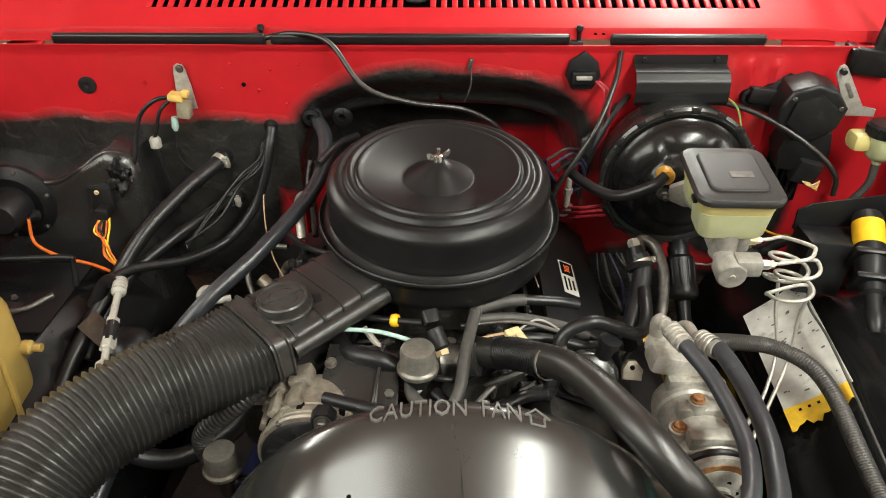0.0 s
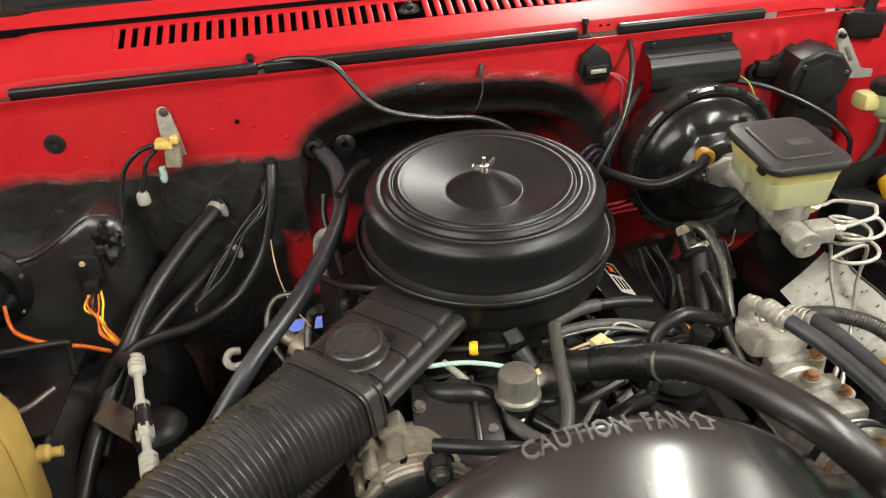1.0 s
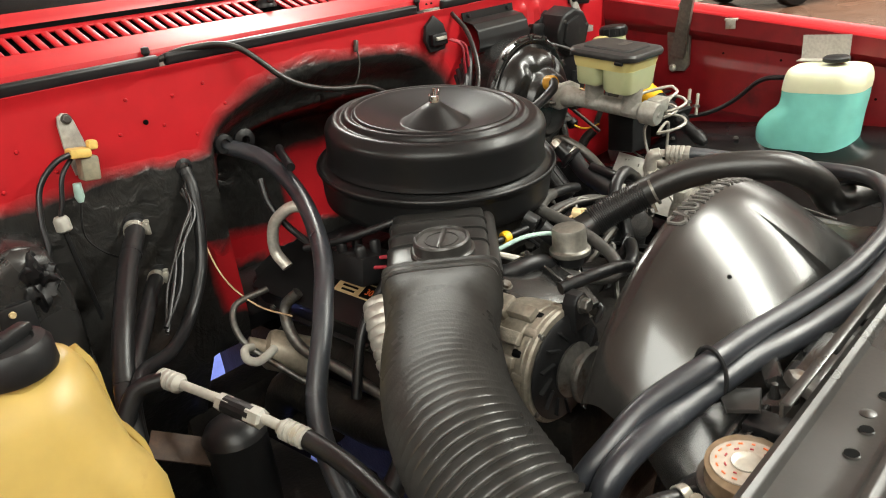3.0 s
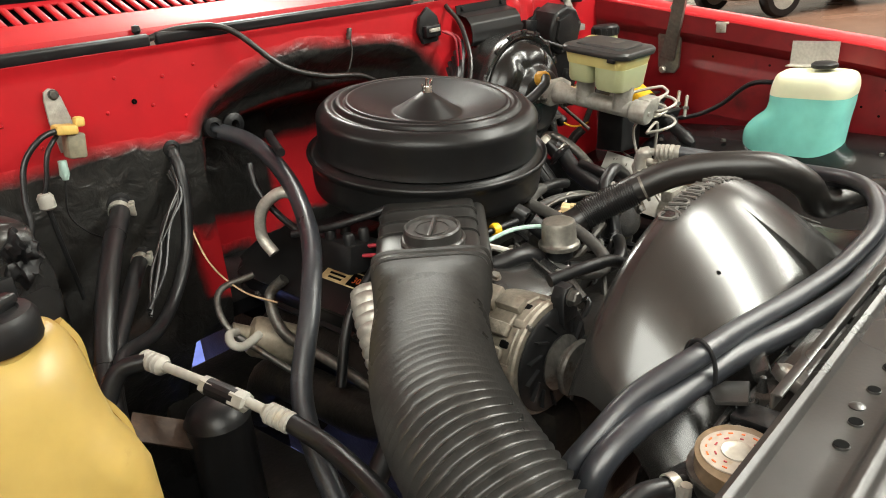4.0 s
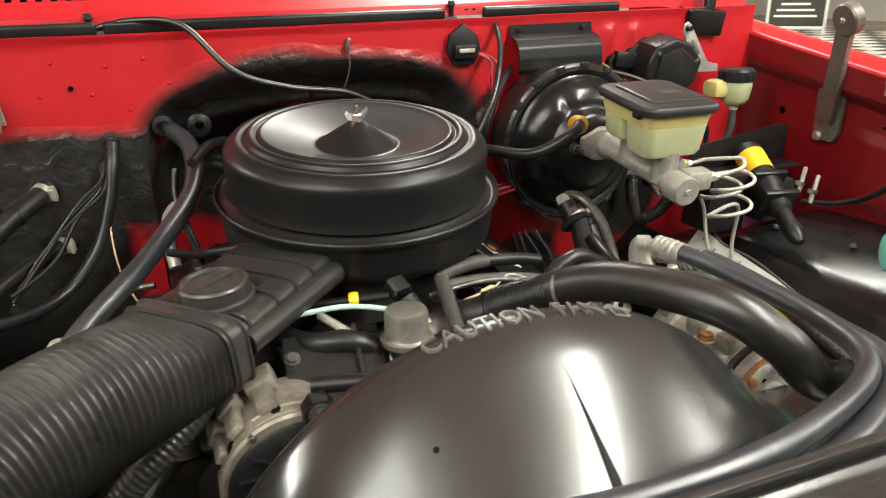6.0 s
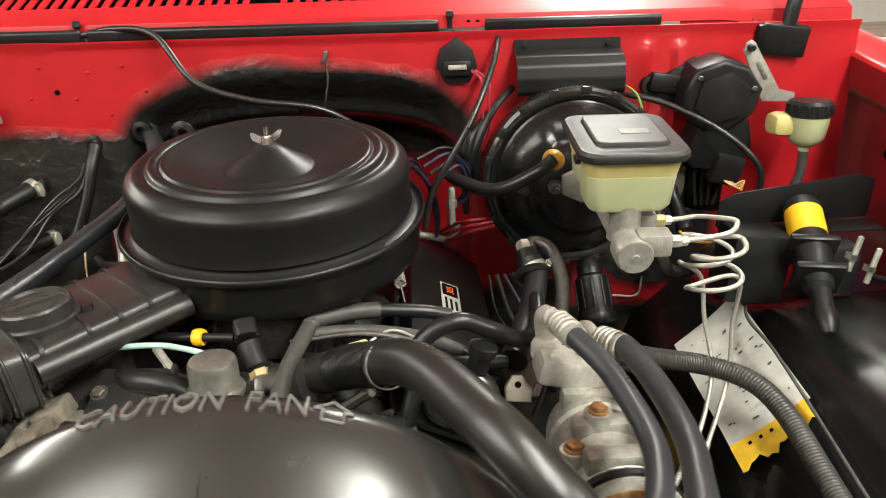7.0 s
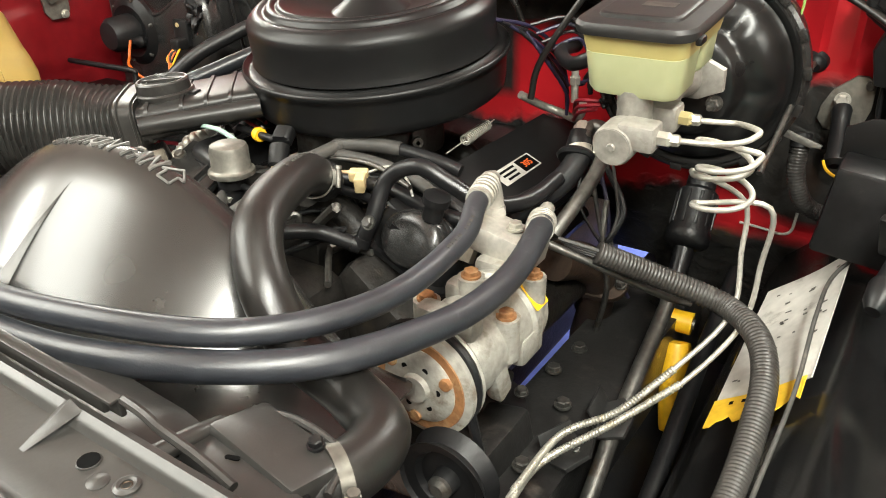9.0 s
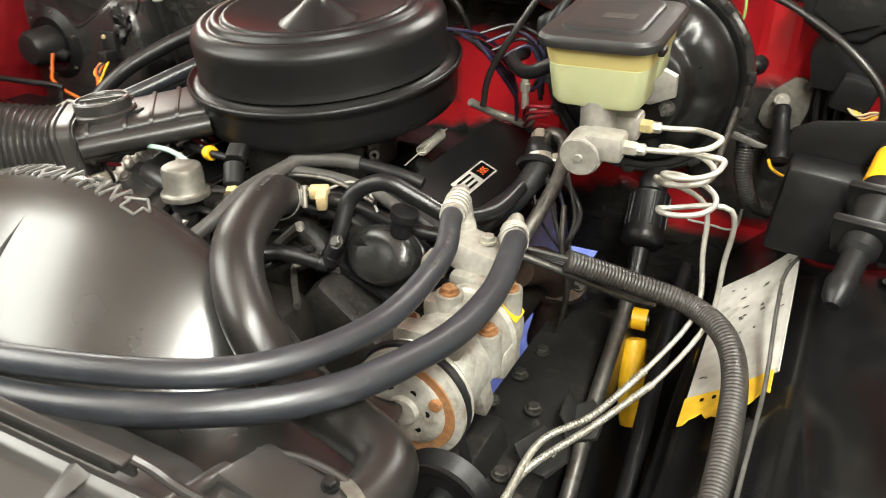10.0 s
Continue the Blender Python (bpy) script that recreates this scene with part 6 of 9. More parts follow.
for s, mm, rr in ((0.46, M_WHITE, 0.0115), (0.68, M_WHITE, 0.0125), (0.57, M_BLACK_MATTE, 0.0115)):
    p = Vector((-0.57, 1.08, 0.898)).lerp(Vector((-0.522, 0.87, 0.872)), s)
    part("union_nut" if mm == M_WHITE else "valve_body", lathe(B(), [(0, -0.01), (rr, -0.01), (rr, 0.01), (rr * 0.7, 0.013), (0, 0.013)] if mm == M_WHITE else [(0, -0.024), (rr, -0.024), (rr, 0.02), (0, 0.02)], axis(p, (-0.522, 0.87, 0.872)), 6 if mm == M_WHITE else 14), mm, wl, sharp=25)
acc = thing("accumulator", (-0.545, 0.985, 0.70), "round black refrigerant accumulator can", "accumulator")
part("can", lathe(B(), [(0, 0.156), (0.012, 0.155), (0.024, 0.152), (0.035, 0.144), (0.039, 0.136), (0.041, 0.132), (0.039, 0.127), (0.039, 0.0), (0, 0)], pose(-0.54, 1.0, 0.70), 40), M_BLACK_MATTE, acc)
part("bracket", box(B(), pose(-0.598, 1.03, 0.832, 22, 28, -28), 0.075, 0.04, 0.004, 0.001), M_PIPE, acc, "rust-brown steel strap")


# ---- brakes ----
def brake_booster():
    bb = thing("brake_booster", (0.445, 1.36, 0.87), "large round glossy black brake booster on the firewall", "brake booster")
    m = axis((0.44, 1.372, 1.022), (0.444, 0.9, 0.995))
    rear = [(0, 0), (0.09, 0), (0.12, 0.008), (0.132, 0.02), (0.136, 0.04), (0.136, 0.085), (0.139, 0.09)]
    part("rear_shell", lathe(B(), rear, m, 80), M_BLACK_GLOSS, bb)
    rim = [(0.136, 0.084), (0.1445, 0.086), (0.146, 0.090), (0.1455, 0.1), (0.141, 0.104), (0.136, 0.104)]
    part("crimped_rim", lathe(B(), rim, m, 80), M_BLACK_GLOSS, bb)
    for k in range(18):
        part("crimp_tab", box(B(), m @ pose(0, 0, 0, 0, 0, 20 * k + 6) @ pose(0.1425, 0, 0.103), 0.011, 0.017, 0.006, 0.002), M_BLACK_GLOSS, bb)
    front = [(0.139, 0.1), (0.135, 0.107), (0.129, 0.106), (0.126, 0.1035), (0.122, 0.106), (0.118, 0.116), (0.112, 0.126), (0.104, 0.134), (0.094, 0.140), (0.084, 0.143), (0.079, 0.1435), (0.074, 0.147), (0.069, 0.159), (0.063, 0.164), (0.045, 0.167), (0, 0.167)]
    bm = lathe(B(), front, m, 96)
    inv = m.inverted()
    for v in bm.verts:
        q = inv @ v.co
        r, a = math.hypot(q.x, q.y), math.atan2(q.y, q.x)
        q.z -= 0.006 * max(0, math.cos(6 * a + 0.4)) ** 3 * smooth(0.068, 0.085, r) * smooth(0.12, 0.1, r)
        v.co = m @ q
    part("front_shell", bm, M_BOOSTER, bb, sharp=60)
    cv = part("check_valve", lathe(B(), [(0, -0.004), (0.015, -0.004), (0.0155, 0.012), (0.012, 0.018), (0, 0.018)], axis((0.386, 1.175, 1.073), (0.382, 1.08, 1.08)), 22), M_ORANGE, bb, "amber plastic check valve")
    for x, z in ((0.393, 1.028), (0.492, 1.0)):
        bolt(bb, (x, 1.19, z), (x, 0.9, z - 0.01), 0.0085, 0.012, M_STEEL_DARK, "nut")
        part("stud", lathe(B(), [(0, 0), (0.004, 0), (0.004, 0.024), (0, 0.025)], axis((x, 1.19, z), (x, 0.9, z - 0.01)), 10), M_STEEL_DARK, bb)
    return bb


brake_booster()
MC = Matrix.Translation((0.449, 1.065, 1.005)) @ pose(0, 0, 0, 7.3, 0, -1.5)  # local y points at the cab
MR = MC @ Matrix.Diagonal((1.18, 1.08, 1, 1))


def master_cylinder():
    mc = thing("master_cylinder", (0.449, 1.043, 0.98), "aluminium brake master cylinder with a yellowed reservoir", "master cylinder")
    ax = MC @ pose(0, 0, 0.012)
    bm = lathe(B(), [(0, -0.107), (0.0215, -0.107), (0.0235, -0.103), (0.0235, -0.075), (0.0175, -0.068), (0.0175, 0.09), (0.022, 0.098), (0.024, 0.11), (0.024, 0.16), (0, 0.16)], ax @ pose(0, 0, 0, -90, 0, 0), 28)
    part("bore", bm, M_CASTING, mc, "grey cast-aluminium bore")
    part("end_plug", lathe(B(), [(0, 0.003), (0.004, 0.003), (0.005, 0.0006), (0.0205, 0.0006), (0.0205, -0.003), (0, -0.003)], ax @ pose(0, -0.1075, 0, 90, 0, 0), 26), M_CASTING, mc)
    bm = prism(B(), [(-0.05, -0.014), (-0.02, -0.028), (0.02, -0.028), (0.05, -0.014), (0.05, 0.014), (0.02, 0.028), (-0.02, 0.028), (-0.05, 0.014)], 0.010, ax @ pose(0, 0.125, 0, 90, 0, 0), 0.003)
    part("flange", bm, M_CASTING, mc)
    for y in (-0.045, 0.045):
        bm = lathe(B(), [(0.021, -0.004), (0.0195, 0.02), (0.0205, 0.046), (0, 0.046)], ax @ pose(0, y, 0), 24)
        part("neck", bm, M_CASTING, mc)
    for k, (y, z) in enumerate(((-0.024, 0.008), (-0.09, 0.012))):
        part("port_boss", box(B(), ax @ pose(0.024, y, z), 0.042, 0.03, 0.03, 0.005), M_CASTING, mc)
        part("port_nut", lathe(B(), [(0, -0.004), (0.0085, -0.004), (0.0085, 0.01), (0.0055, 0.014), (0, 0.014)], ax @ pose(0.046, y, z, 0, 90, 0), 6), M_GOLD if k == 0 else M_ZINC, mc, sharp=25)
    # reservoir: two wells under one lid
    def well(sx, sy, z0, z1, cy, inset):
        bm = B()
        lo = [MR @ Vector((x * inset, y * inset + cy, z0)) for x, y in rounded(sx, sy, 0.016)]
        lo2 = [MR @ Vector((x * (inset + 1) / 2 * 1.01, y * (inset + 1) / 2 * 1.01 + cy, z0 + 0.006)) for x, y in rounded(sx, sy, 0.016)]
        hi = [MR @ Vector((x, y + cy, z1)) for x, y in rounded(sx, sy, 0.014)]
        return loft(bm, [lo, lo2, hi])

    part("front_well", well(0.094, 0.062, 0.052, 0.098, -0.031, 0.86), M_RES_FLUID, mc, "milky well, filled with fluid")
    part("rear_well", well(0.092, 0.056, 0.06, 0.098, 0.031, 0.88), M_RES_FLUID, mc, "milky well, filled with fluid")
    bm = loft(B(), [[MR @ Vector((x, y, z)) for x, y in rounded(sx, sy, 0.015)] for sx, sy, z in ((0.094, 0.122, 0.097), (0.097, 0.126, 0.106), (0.1, 0.13, 0.121))])
    part("reservoir_top", bm, M_RESERVOIR, mc, "yellowed upper reservoir")
    bm = loft(B(), [[MR @ Vector((x, y, z)) for x, y in rounded(sx, sy, rr)] for sx, sy, rr, z in ((0.110, 0.140, 0.02, 0.119), (0.113, 0.143, 0.021, 0.123), (0.113, 0.143, 0.021, 0.128), (0.108, 0.138, 0.02, 0.132), (0.1, 0.13, 0.018, 0.1325), (0.094, 0.124, 0.016, 0.1335))])
    lid = part("cover", bm, M_COVER, mc, "black rubber-edged cover")
    bm = loft(B(), [[MR @ Vector((x, y, z)) for x, y in rounded(sx, sy, rr)] for sx, sy, rr, z in ((0.078, 0.104, 0.014, 0.133), (0.076, 0.102, 0.013, 0.1365), (0.072, 0.098, 0.012, 0.138), (0.069, 0.095, 0.011, 0.138))])
    part("raised_panel", bm, M_COVER, lid)
    part("worn_print", box(B(), MR @ pose(0.008, -0.012, 0.1383), 0.03, 0.016, 0.0005), M_STEEL_DARK, lid)
    for s in (-1, 1):
        part("tab", box(B(), MR @ pose(s * 0.056, -0.045, 0.117), 0.006, 0.016, 0.008, 0.002), M_BLACK_SATIN, lid)
    # brake lines: out of the ports, three coils, then down to the frame
    ends = [ax @ Vector((0.056, -0.024, 0.008)), ax @ Vector((0.056, -0.09, 0.012))]
    downs = [[(0.572, 1.06, 0.93), (0.58, 1.052, 0.87), (0.586, 1.023, 0.804), (0.548, 0.956, 0.752), (0.502, 0.912, 0.70), (0.455, 0.858, 0.682), (0.456, 0.74, 0.696), (0.46, 0.70, 0.69)], [(0.605, 1.02, 0.945), (0.607, 1.024, 0.874), (0.602, 1.007, 0.802), (0.559, 0.951, 0.738), (0.509, 0.885, 0.706), (0.455, 0.807, 0.68), (0.462, 0.71, 0.70), (0.465, 0.68, 0.69)]]
    for k in range(2):
        c = Vector((0.553 + 0.008 * k, 1.005 - 0.016 * k, 0.0))
        pts = [ends[k], ends[k] + Vector((0.025, 0.004, 0.0)), ends[k] + Vector((0.05, 0.01, 0.0))]
        z0 = 1.03 - 0.02 * k
        turns = 1.6 if k == 0 else 1.7
        steps = int(turns * 12)
        for q in range(steps + 1):
            a = radians(35 - 30 * q) if k == 0 else radians(50 - 30 * q)
            u, w = 0.031 * math.cos(a), 0.026 * math.sin(a)
            pts.append(Vector((c.x + 0.87 * u + 0.48 * w, c.y - 0.48 * u + 0.87 * w, z0 - (0.038 if k == 0 else 0.042) * q / 12)))
        pts += [Vector(p) for p in downs[k]]
        ln = thing("brake_line", ends[k], "coiled silver brake line from the master cylinder", "brake line", "brake lines")
        part("pipe", tube(pts, 0.0032, 10, 6), M_ALU_CLEAN, ln, sharp=80)
        part("flare_nut", lathe(B(), [(0.004, 0), (0.0065, 0.001), (0.0065, 0.01), (0.004, 0.012)], axis(ends[k], ends[k] + Vector((0.03, 0.005, 0))), 6), M_ZINC, ln, sharp=25)
        guard = [Vector(p) for p in downs[k][3:7]]
        if k < 2:
            part("spring_guard", ribbed(guard, 0.0047, 0.004, 0.0014, 10, 4), M_ZINC, ln, "spring wound round the line")
    return mc


master_cylinder()


# ---- firewall, driver's side ----
def cover_trough():
    ct = thing("cable_cover", (0.443, 1.37, 1.14), "black sheet cover over the booster, screwed to the firewall", "cover")

    def f(u, v):
        x = 0.356 + 0.174 * u
        pr = [(1.374, 1.224), (1.372, 1.206), (1.362, 1.203), (1.345, 1.198), (1.334, 1.185), (1.330, 1.165), (1.331, 1.148), (1.337, 1.14)]
        i = min(int(v * 7), 6)
        k = v * 7 - i
        y, z = (pr[i][j] + (pr[i + 1][j] - pr[i][j]) * k for j in (0, 1))
        return Vector((x, y, z))

    part("sheet", sheet(f, 12, 42, -0.002), M_BLACK_SATIN, ct)
    for x in (0.375, 0.51):
        bolt(ct, (x, 1.3705, 1.216), (x, 0, 1.216), 0.005, 0.004, M_BLACK_MATTE, "screw")
    return ct


cover_trough()


def wiper_motor():
    wm = thing("wiper_motor", (0.67, 1.37, 1.08), "black wiper motor with a bright steel arm on the firewall", "wiper motor")
    m = axis((0.684, 1.37, 1.138), (0.665, 0.9, 1.08))
    out = [(0.064 * math.cos(a) * (1.0 + 0.05 * math.cos(3 * a)), 0.06 * math.sin(a)) for a in (2 * math.pi * k / 9 + 0.2 for k in range(9))]
    part("gear_case", prism(B(), out, 0.062, m, 0.008, 3), M_BLACK_MATTE, wm)
    part("socket", box(B(), m @ pose(0.004, 0.022, 0.064, 0, 0, 40), 0.022, 0.014, 0.008, 0.002), M_INK_SHADE, wm)
    part("mount_arm", box(B(), pose(0.612, 1.364, 1.148, 0, 8, 4), 0.066, 0.018, 0.032, 0.005), M_BLACK_PAINT, wm)
    part("mount_plate", prism(B(), [(-0.075, -0.012), (-0.02, -0.03), (0.06, -0.05), (0.07, 0.03), (0.0, 0.05), (-0.06, 0.014)], 0.01, axis((0.655, 1.376, 1.14), (0.65, 0.9, 1.12)), 0.003), M_BLACK_PAINT, wm)
    for q in range(3):
        a = q * 2.1 + 0.3
        part("screw", hexbolt(B(), m @ pose(0.052 * math.cos(a), 0.048 * math.sin(a), 0.061), 0.0045, 0.004), M_STEEL_DARK, wm, sharp=25)
    part("cap_plate", prism(B(), [(0.046 * math.cos(a), 0.043 * math.sin(a)) for a in (2 * math.pi * k / 6 + 0.35 for k in range(6))], 0.008, m @ pose(0, 0, 0.061), 0.003), M_BLACK_MATTE, wm)
    part("ear", lathe(B(), [(0, 0.008), (0.009, 0.008), (0.011, 0.014), (0.017, 0.013), (0.019, 0.0), (0, 0)], axis((0.585, 1.375, 1.145), (0.585, 0.9, 1.145)), 24), M_BLACK_MATTE, wm)
    am = pose(0.733, 1.346, 1.205, 90, 0, 0)
    arm = part("arm", prism(B(), [(-0.0093, -0.0058), (0.03, -0.088), (0.085, -0.09), (0.085, -0.075), (0.0563, -0.0692), (0.0093, 0.0058), (0.002, 0.011), (-0.006, 0.006)], 0.004, am, 0.0012), M_CASTING, wm, "bright aluminium arm with a slot")
    part("slot", prism(B(), rounded(0.007, 0.034, 0.0034), 0.0012, am @ pose(0.024, -0.038, 0.0041, 0, 0, 32), 0.0004), M_HINGE, arm)
    part("stud", lathe(B(), [(0, 0.01), (0.005, 0.01), (0.006, 0.0), (0, 0)], axis((0.734, 1.342, 1.204), (0.734, 0.9, 1.17)), 14), M_BLACK_MATTE, arm)
    return wm


wiper_motor()
bp = thing("backing_plate", (0.64, 1.37, 0.93), "black sheet plate with clipped wires behind the relay box", "backing plate")
part("plate", prism(B(), [(-0.02, -0.09), (0.055, -0.1), (0.06, 0.06), (0.02, 0.1), (-0.012, 0.06), (-0.02, 0.0)], 0.006, axis((0.67, 1.3765, 1.02), (0.67, 0.9, 1.02)), 0.002), M_BLACK_PAINT, bp)
for k in range(4):
    part("wire", tube([(0.665 + 0.01 * k, 1.36, 1.075 - 0.01 * k), (0.668 + 0.014 * k, 1.345, 1.04), (0.666 + 0.014 * k, 1.35, 0.99 - 0.008 * k), (0.672 + 0.01 * k, 1.35, 0.94)], 0.0035, 8), M_RUBBER, bp)
rb = thing("relay_box", (0.70, 1.36, 1.0), "black relay box with loose wires under the wiper motor", "relay box")
part("case", prism(B(), [(-0.045, -0.035), (0.035, -0.045), (0.05, 0.0), (0.04, 0.045), (-0.04, 0.05), (-0.055, 0.01)], 0.05, axis((0.70, 1.375, 1.05), (0.69, 0.9, 1.0)), 0.006), M_BLACK_MATTE, rb)
part("lower_case", box(B(), pose(0.71, 1.34, 1.01, 10, 14, 0), 0.05, 0.05, 0.05, 0.006), M_BLACK_MATTE, rb)
for k, mm in enumerate((M_TAN, M_WIRE_BEIGE, M_YELLOW, M_WIRE_BEIGE)):
    part("wire", tube([(0.70 + 0.004 * k, 1.325, 0.995), (0.715 + 0.005 * k, 1.31, 0.985 - 0.003 * k), (0.735, 1.315, 0.99 - 0.004 * k), (0.745, 1.33, 0.985)], 0.0016, 6), mm, rb)


def clutch_reservoir():
    cr_ = thing("clutch_reservoir", (0.795, 1.275, 1.05), "small yellowed fluid reservoir with a black screw cap", "fluid reservoir")
    part("bottle", lathe(B(), [(0, 0), (0.008, 0), (0.01, 0.008), (0.02, 0.012), (0.027, 0.022), (0.031, 0.045), (0.031, 0.056), (0.0, 0.056)], pose(0.811, 1.278, 1.047), 28), M_RES_FLUID, cr_)
    part("shoulder", box(B(), pose(0.779, 1.29, 1.09), 0.05, 0.045, 0.036, 0.012), M_RESERVOIR, cr_)
    cap = part("cap", lathe(B(), [(0.031, 0), (0.034, 0.002), (0.034, 0.02), (0.030, 0.025), (0.0, 0.027)], pose(0.811, 1.278, 1.103), 30), M_BLACK_MATTE, cr_)
    for k in range(15):
        part("grip", box(B(), pose(0.811, 1.278, 1.114, 0, 0, 24 * k) @ pose(0.034, 0, 0), 0.003, 0.004, 0.016, 0.001), M_BLACK_MATTE, cap)
    part("pipe", tube([(0.811, 1.278, 1.05), (0.811, 1.282, 1.0), (0.79, 1.3, 0.94), (0.78, 1.32, 0.88)], 0.0075, 10), M_RUBBER_GREY, cr_)
    return cr_


clutch_reservoir()

# fuse shelf, with boxes and the yellow-banded cylinder
sf = thing("fuse_shelf", (0.76, 1.2, 0.9), "black sheet shelf with boxes beside the booster", "shelf")
m = Matrix.Translation((0.77, 1.205, 0.985))
part("back_plate", prism(B(), [(-0.125, -0.03), (0.12, -0.03), (0.125, 0.03), (0.10, 0.04), (-0.1, 0.02), (-0.125, 0.008)], 0.003, m @ pose(0, 0, 0, 90, 0, 4), 0.001), M_BLACK_SATIN, sf)
part("ledge", box(B(), m @ pose(0.0, -0.02, -0.034), 0.24, 0.05, 0.004, 0.001), M_BLACK_SATIN, sf)
part("slot", box(B(), m @ pose(-0.098, -0.0045, -0.004, 0, 30, 4), 0.009, 0.001, 0.004), M_INK_SHADE, sf)
part("box", box(B(), pose(0.69, 1.165, 0.905, 0, 6, 0), 0.09, 0.07, 0.11, 0.006), M_BLACK_MATTE, sf)
part("box", box(B(), pose(0.80, 1.15, 0.90), 0.07, 0.06, 0.08, 0.006), M_BLACK_MATTE, sf)
part("clip", box(B(), pose(0.752, 1.11, 0.925, 0, 20, 0), 0.016, 0.03, 0.06, 0.004), M_BLACK_MATTE, sf)
yb = thing("banded_cylinder", (0.75, 1.09, 0.93), "black cylinder with a bright yellow printed band", "cylinder")
m = axis((0.765, 1.17, 0.977), (0.722, 0.99, 0.872))
part("body", lathe(B(), [(0, -0.02), (0.022, -0.02), (0.026, -0.012), (0.026, 0.09), (0.022, 0.10), (0.02, 0.14), (0.014, 0.146), (0.014, 0.18), (0, 0.18)], m, 32), M_BLACK_MATTE, yb)
band = part("label_band", lathe(B(), [(0.0262, 0.0), (0.0268, 0.0), (0.0268, 0.048), (0.0262, 0.048)], m, 36), M_YELLOW, yb, "yellow label band with black print")
for k in range(5):
    for q in range(4):
        part("print_bar", box(B(), m @ pose(0, 0, 0, 0, 0, 200 + 30 * q) @ pose(0.027, 0, 0.008 + 0.008 * k), 0.0006, 0.009 - 0.002 * ((k + q) % 3), 0.003), M_INK_SHADE, band)
for z in (0.07, 0.12):
    part("strap", box(B(), m @ pose(0, 0, z), 0.066, 0.06, 0.012, 0.004), M_BLACK_SATIN, yb)
part("plug", lathe(B(), [(0, 0.18), (0.016, 0.18), (0.017, 0.186), (0.014, 0.205), (0.008, 0.215), (0, 0.216)], m, 20), M_BLACK_MATTE, yb)
for k, (x, y, z) in enumerate(((0.778, 1.06, 0.94), (0.80, 1.05, 0.925))):
    part("stud", lathe(B(), [(0, 0), (0.004, 0), (0.004, 0.05), (0, 0.052)], pose(x, y, z - 0.01, 0, 12, 0), 10), M_ZINC, yb)
    part("nut", lathe(B(), [(0.004, 0), (0.009, 0), (0.009, 0.007), (0.004, 0.007)], pose(x, y, z + 0.008, 0, 12, 0), 6), M_STEEL_DARK, yb, sharp=25)


# ---- green coolant bottle on the driver's side ----
def coolant_bottle():
    cb = thing("coolant_bottle", (0.84, 0.80, 0.80), "milky plastic coolant bottle filled with green coolant", "coolant bottle")

    def ring(z, y0, y1, x0, x1, rr):
        return [Vector((x + (x0 + x1) / 2, y + (y0 + y1) / 2, z)) for x, y in rounded(x1 - x0, y1 - y0, min(rr, (x1 - x0) / 2.1, (y1 - y0) / 2.1), 8)]

    def blend(rows, per=5):
        """Smooth sections between the given ones."""
        pts = spline([(r[0], r[1], r[2]) for r in rows], per)
        more = spline([(r[3], r[4], r[5]) for r in rows], per)
        return [ring(p.x, p.y, p.z, q.x, q.y, q.z) for p, q in zip(pts, more)]

    filled = [(0.802, 0.745, 0.85, 0.82, 0.885, 0.03), (0.806, 0.728, 0.87, 0.80, 0.898, 0.045), (0.825, 0.712, 0.90, 0.785, 0.906, 0.055), (0.86, 0.704, 0.914, 0.778, 0.909, 0.06), (0.895, 0.70, 0.912, 0.775, 0.91, 0.06), (0.922, 0.698, 0.892, 0.775, 0.91, 0.055), (0.942, 0.696, 0.868, 0.776, 0.91, 0.05), (0.96, 0.694, 0.859, 0.777, 0.91, 0.045), (0.982, 0.692, 0.857, 0.777, 0.91, 0.045)]
    part("filled_bottle", loft(B(), blend(filled)), M_GREEN, cb, "green coolant seen through the plastic", sharp=70)
    empty = [(0.9815, 0.6915, 0.8575, 0.7765, 0.91, 0.045), (1.0, 0.689, 0.855, 0.778, 0.909, 0.045), (1.016, 0.691, 0.851, 0.782, 0.907, 0.045), (1.026, 0.698, 0.844, 0.79, 0.902, 0.04), (1.029, 0.712, 0.83, 0.802, 0.89, 0.032)]
    part("empty_top", loft(B(), blend(empty)), M_GREEN_TOP, cb, "empty pale top of the bottle", sharp=70)
    part("top_plate", sheet(lambda u, v: Vector((0.872 + 0.03 * min(u, 0.6) / 0.6 + 0.006 * max(0, u - 0.6) / 0.4, 0.75 + 0.1 * v, 1.033 + 0.05 * max(0, u - 0.6) / 0.4)), 10, 4, -0.002), M_ALU_CLEAN, cb, "thin metal holding strap")
    part("cap", lathe(B(), [(0.024, 0), (0.027, 0.002), (0.027, 0.008), (0.022, 0.012), (0, 0.0125)], pose(0.85, 0.76, 1.036), 28), M_BLACK_MATTE, cb)
    part("hose", tube([(0.85, 0.86, 1.0), (0.88, 0.93, 0.985), (0.89, 1.0, 0.93), (0.88, 1.06, 0.9), (0.86, 1.12, 0.89)], 0.0055, 8), M_RUBBER, cb)
    return cb


coolant_bottle()


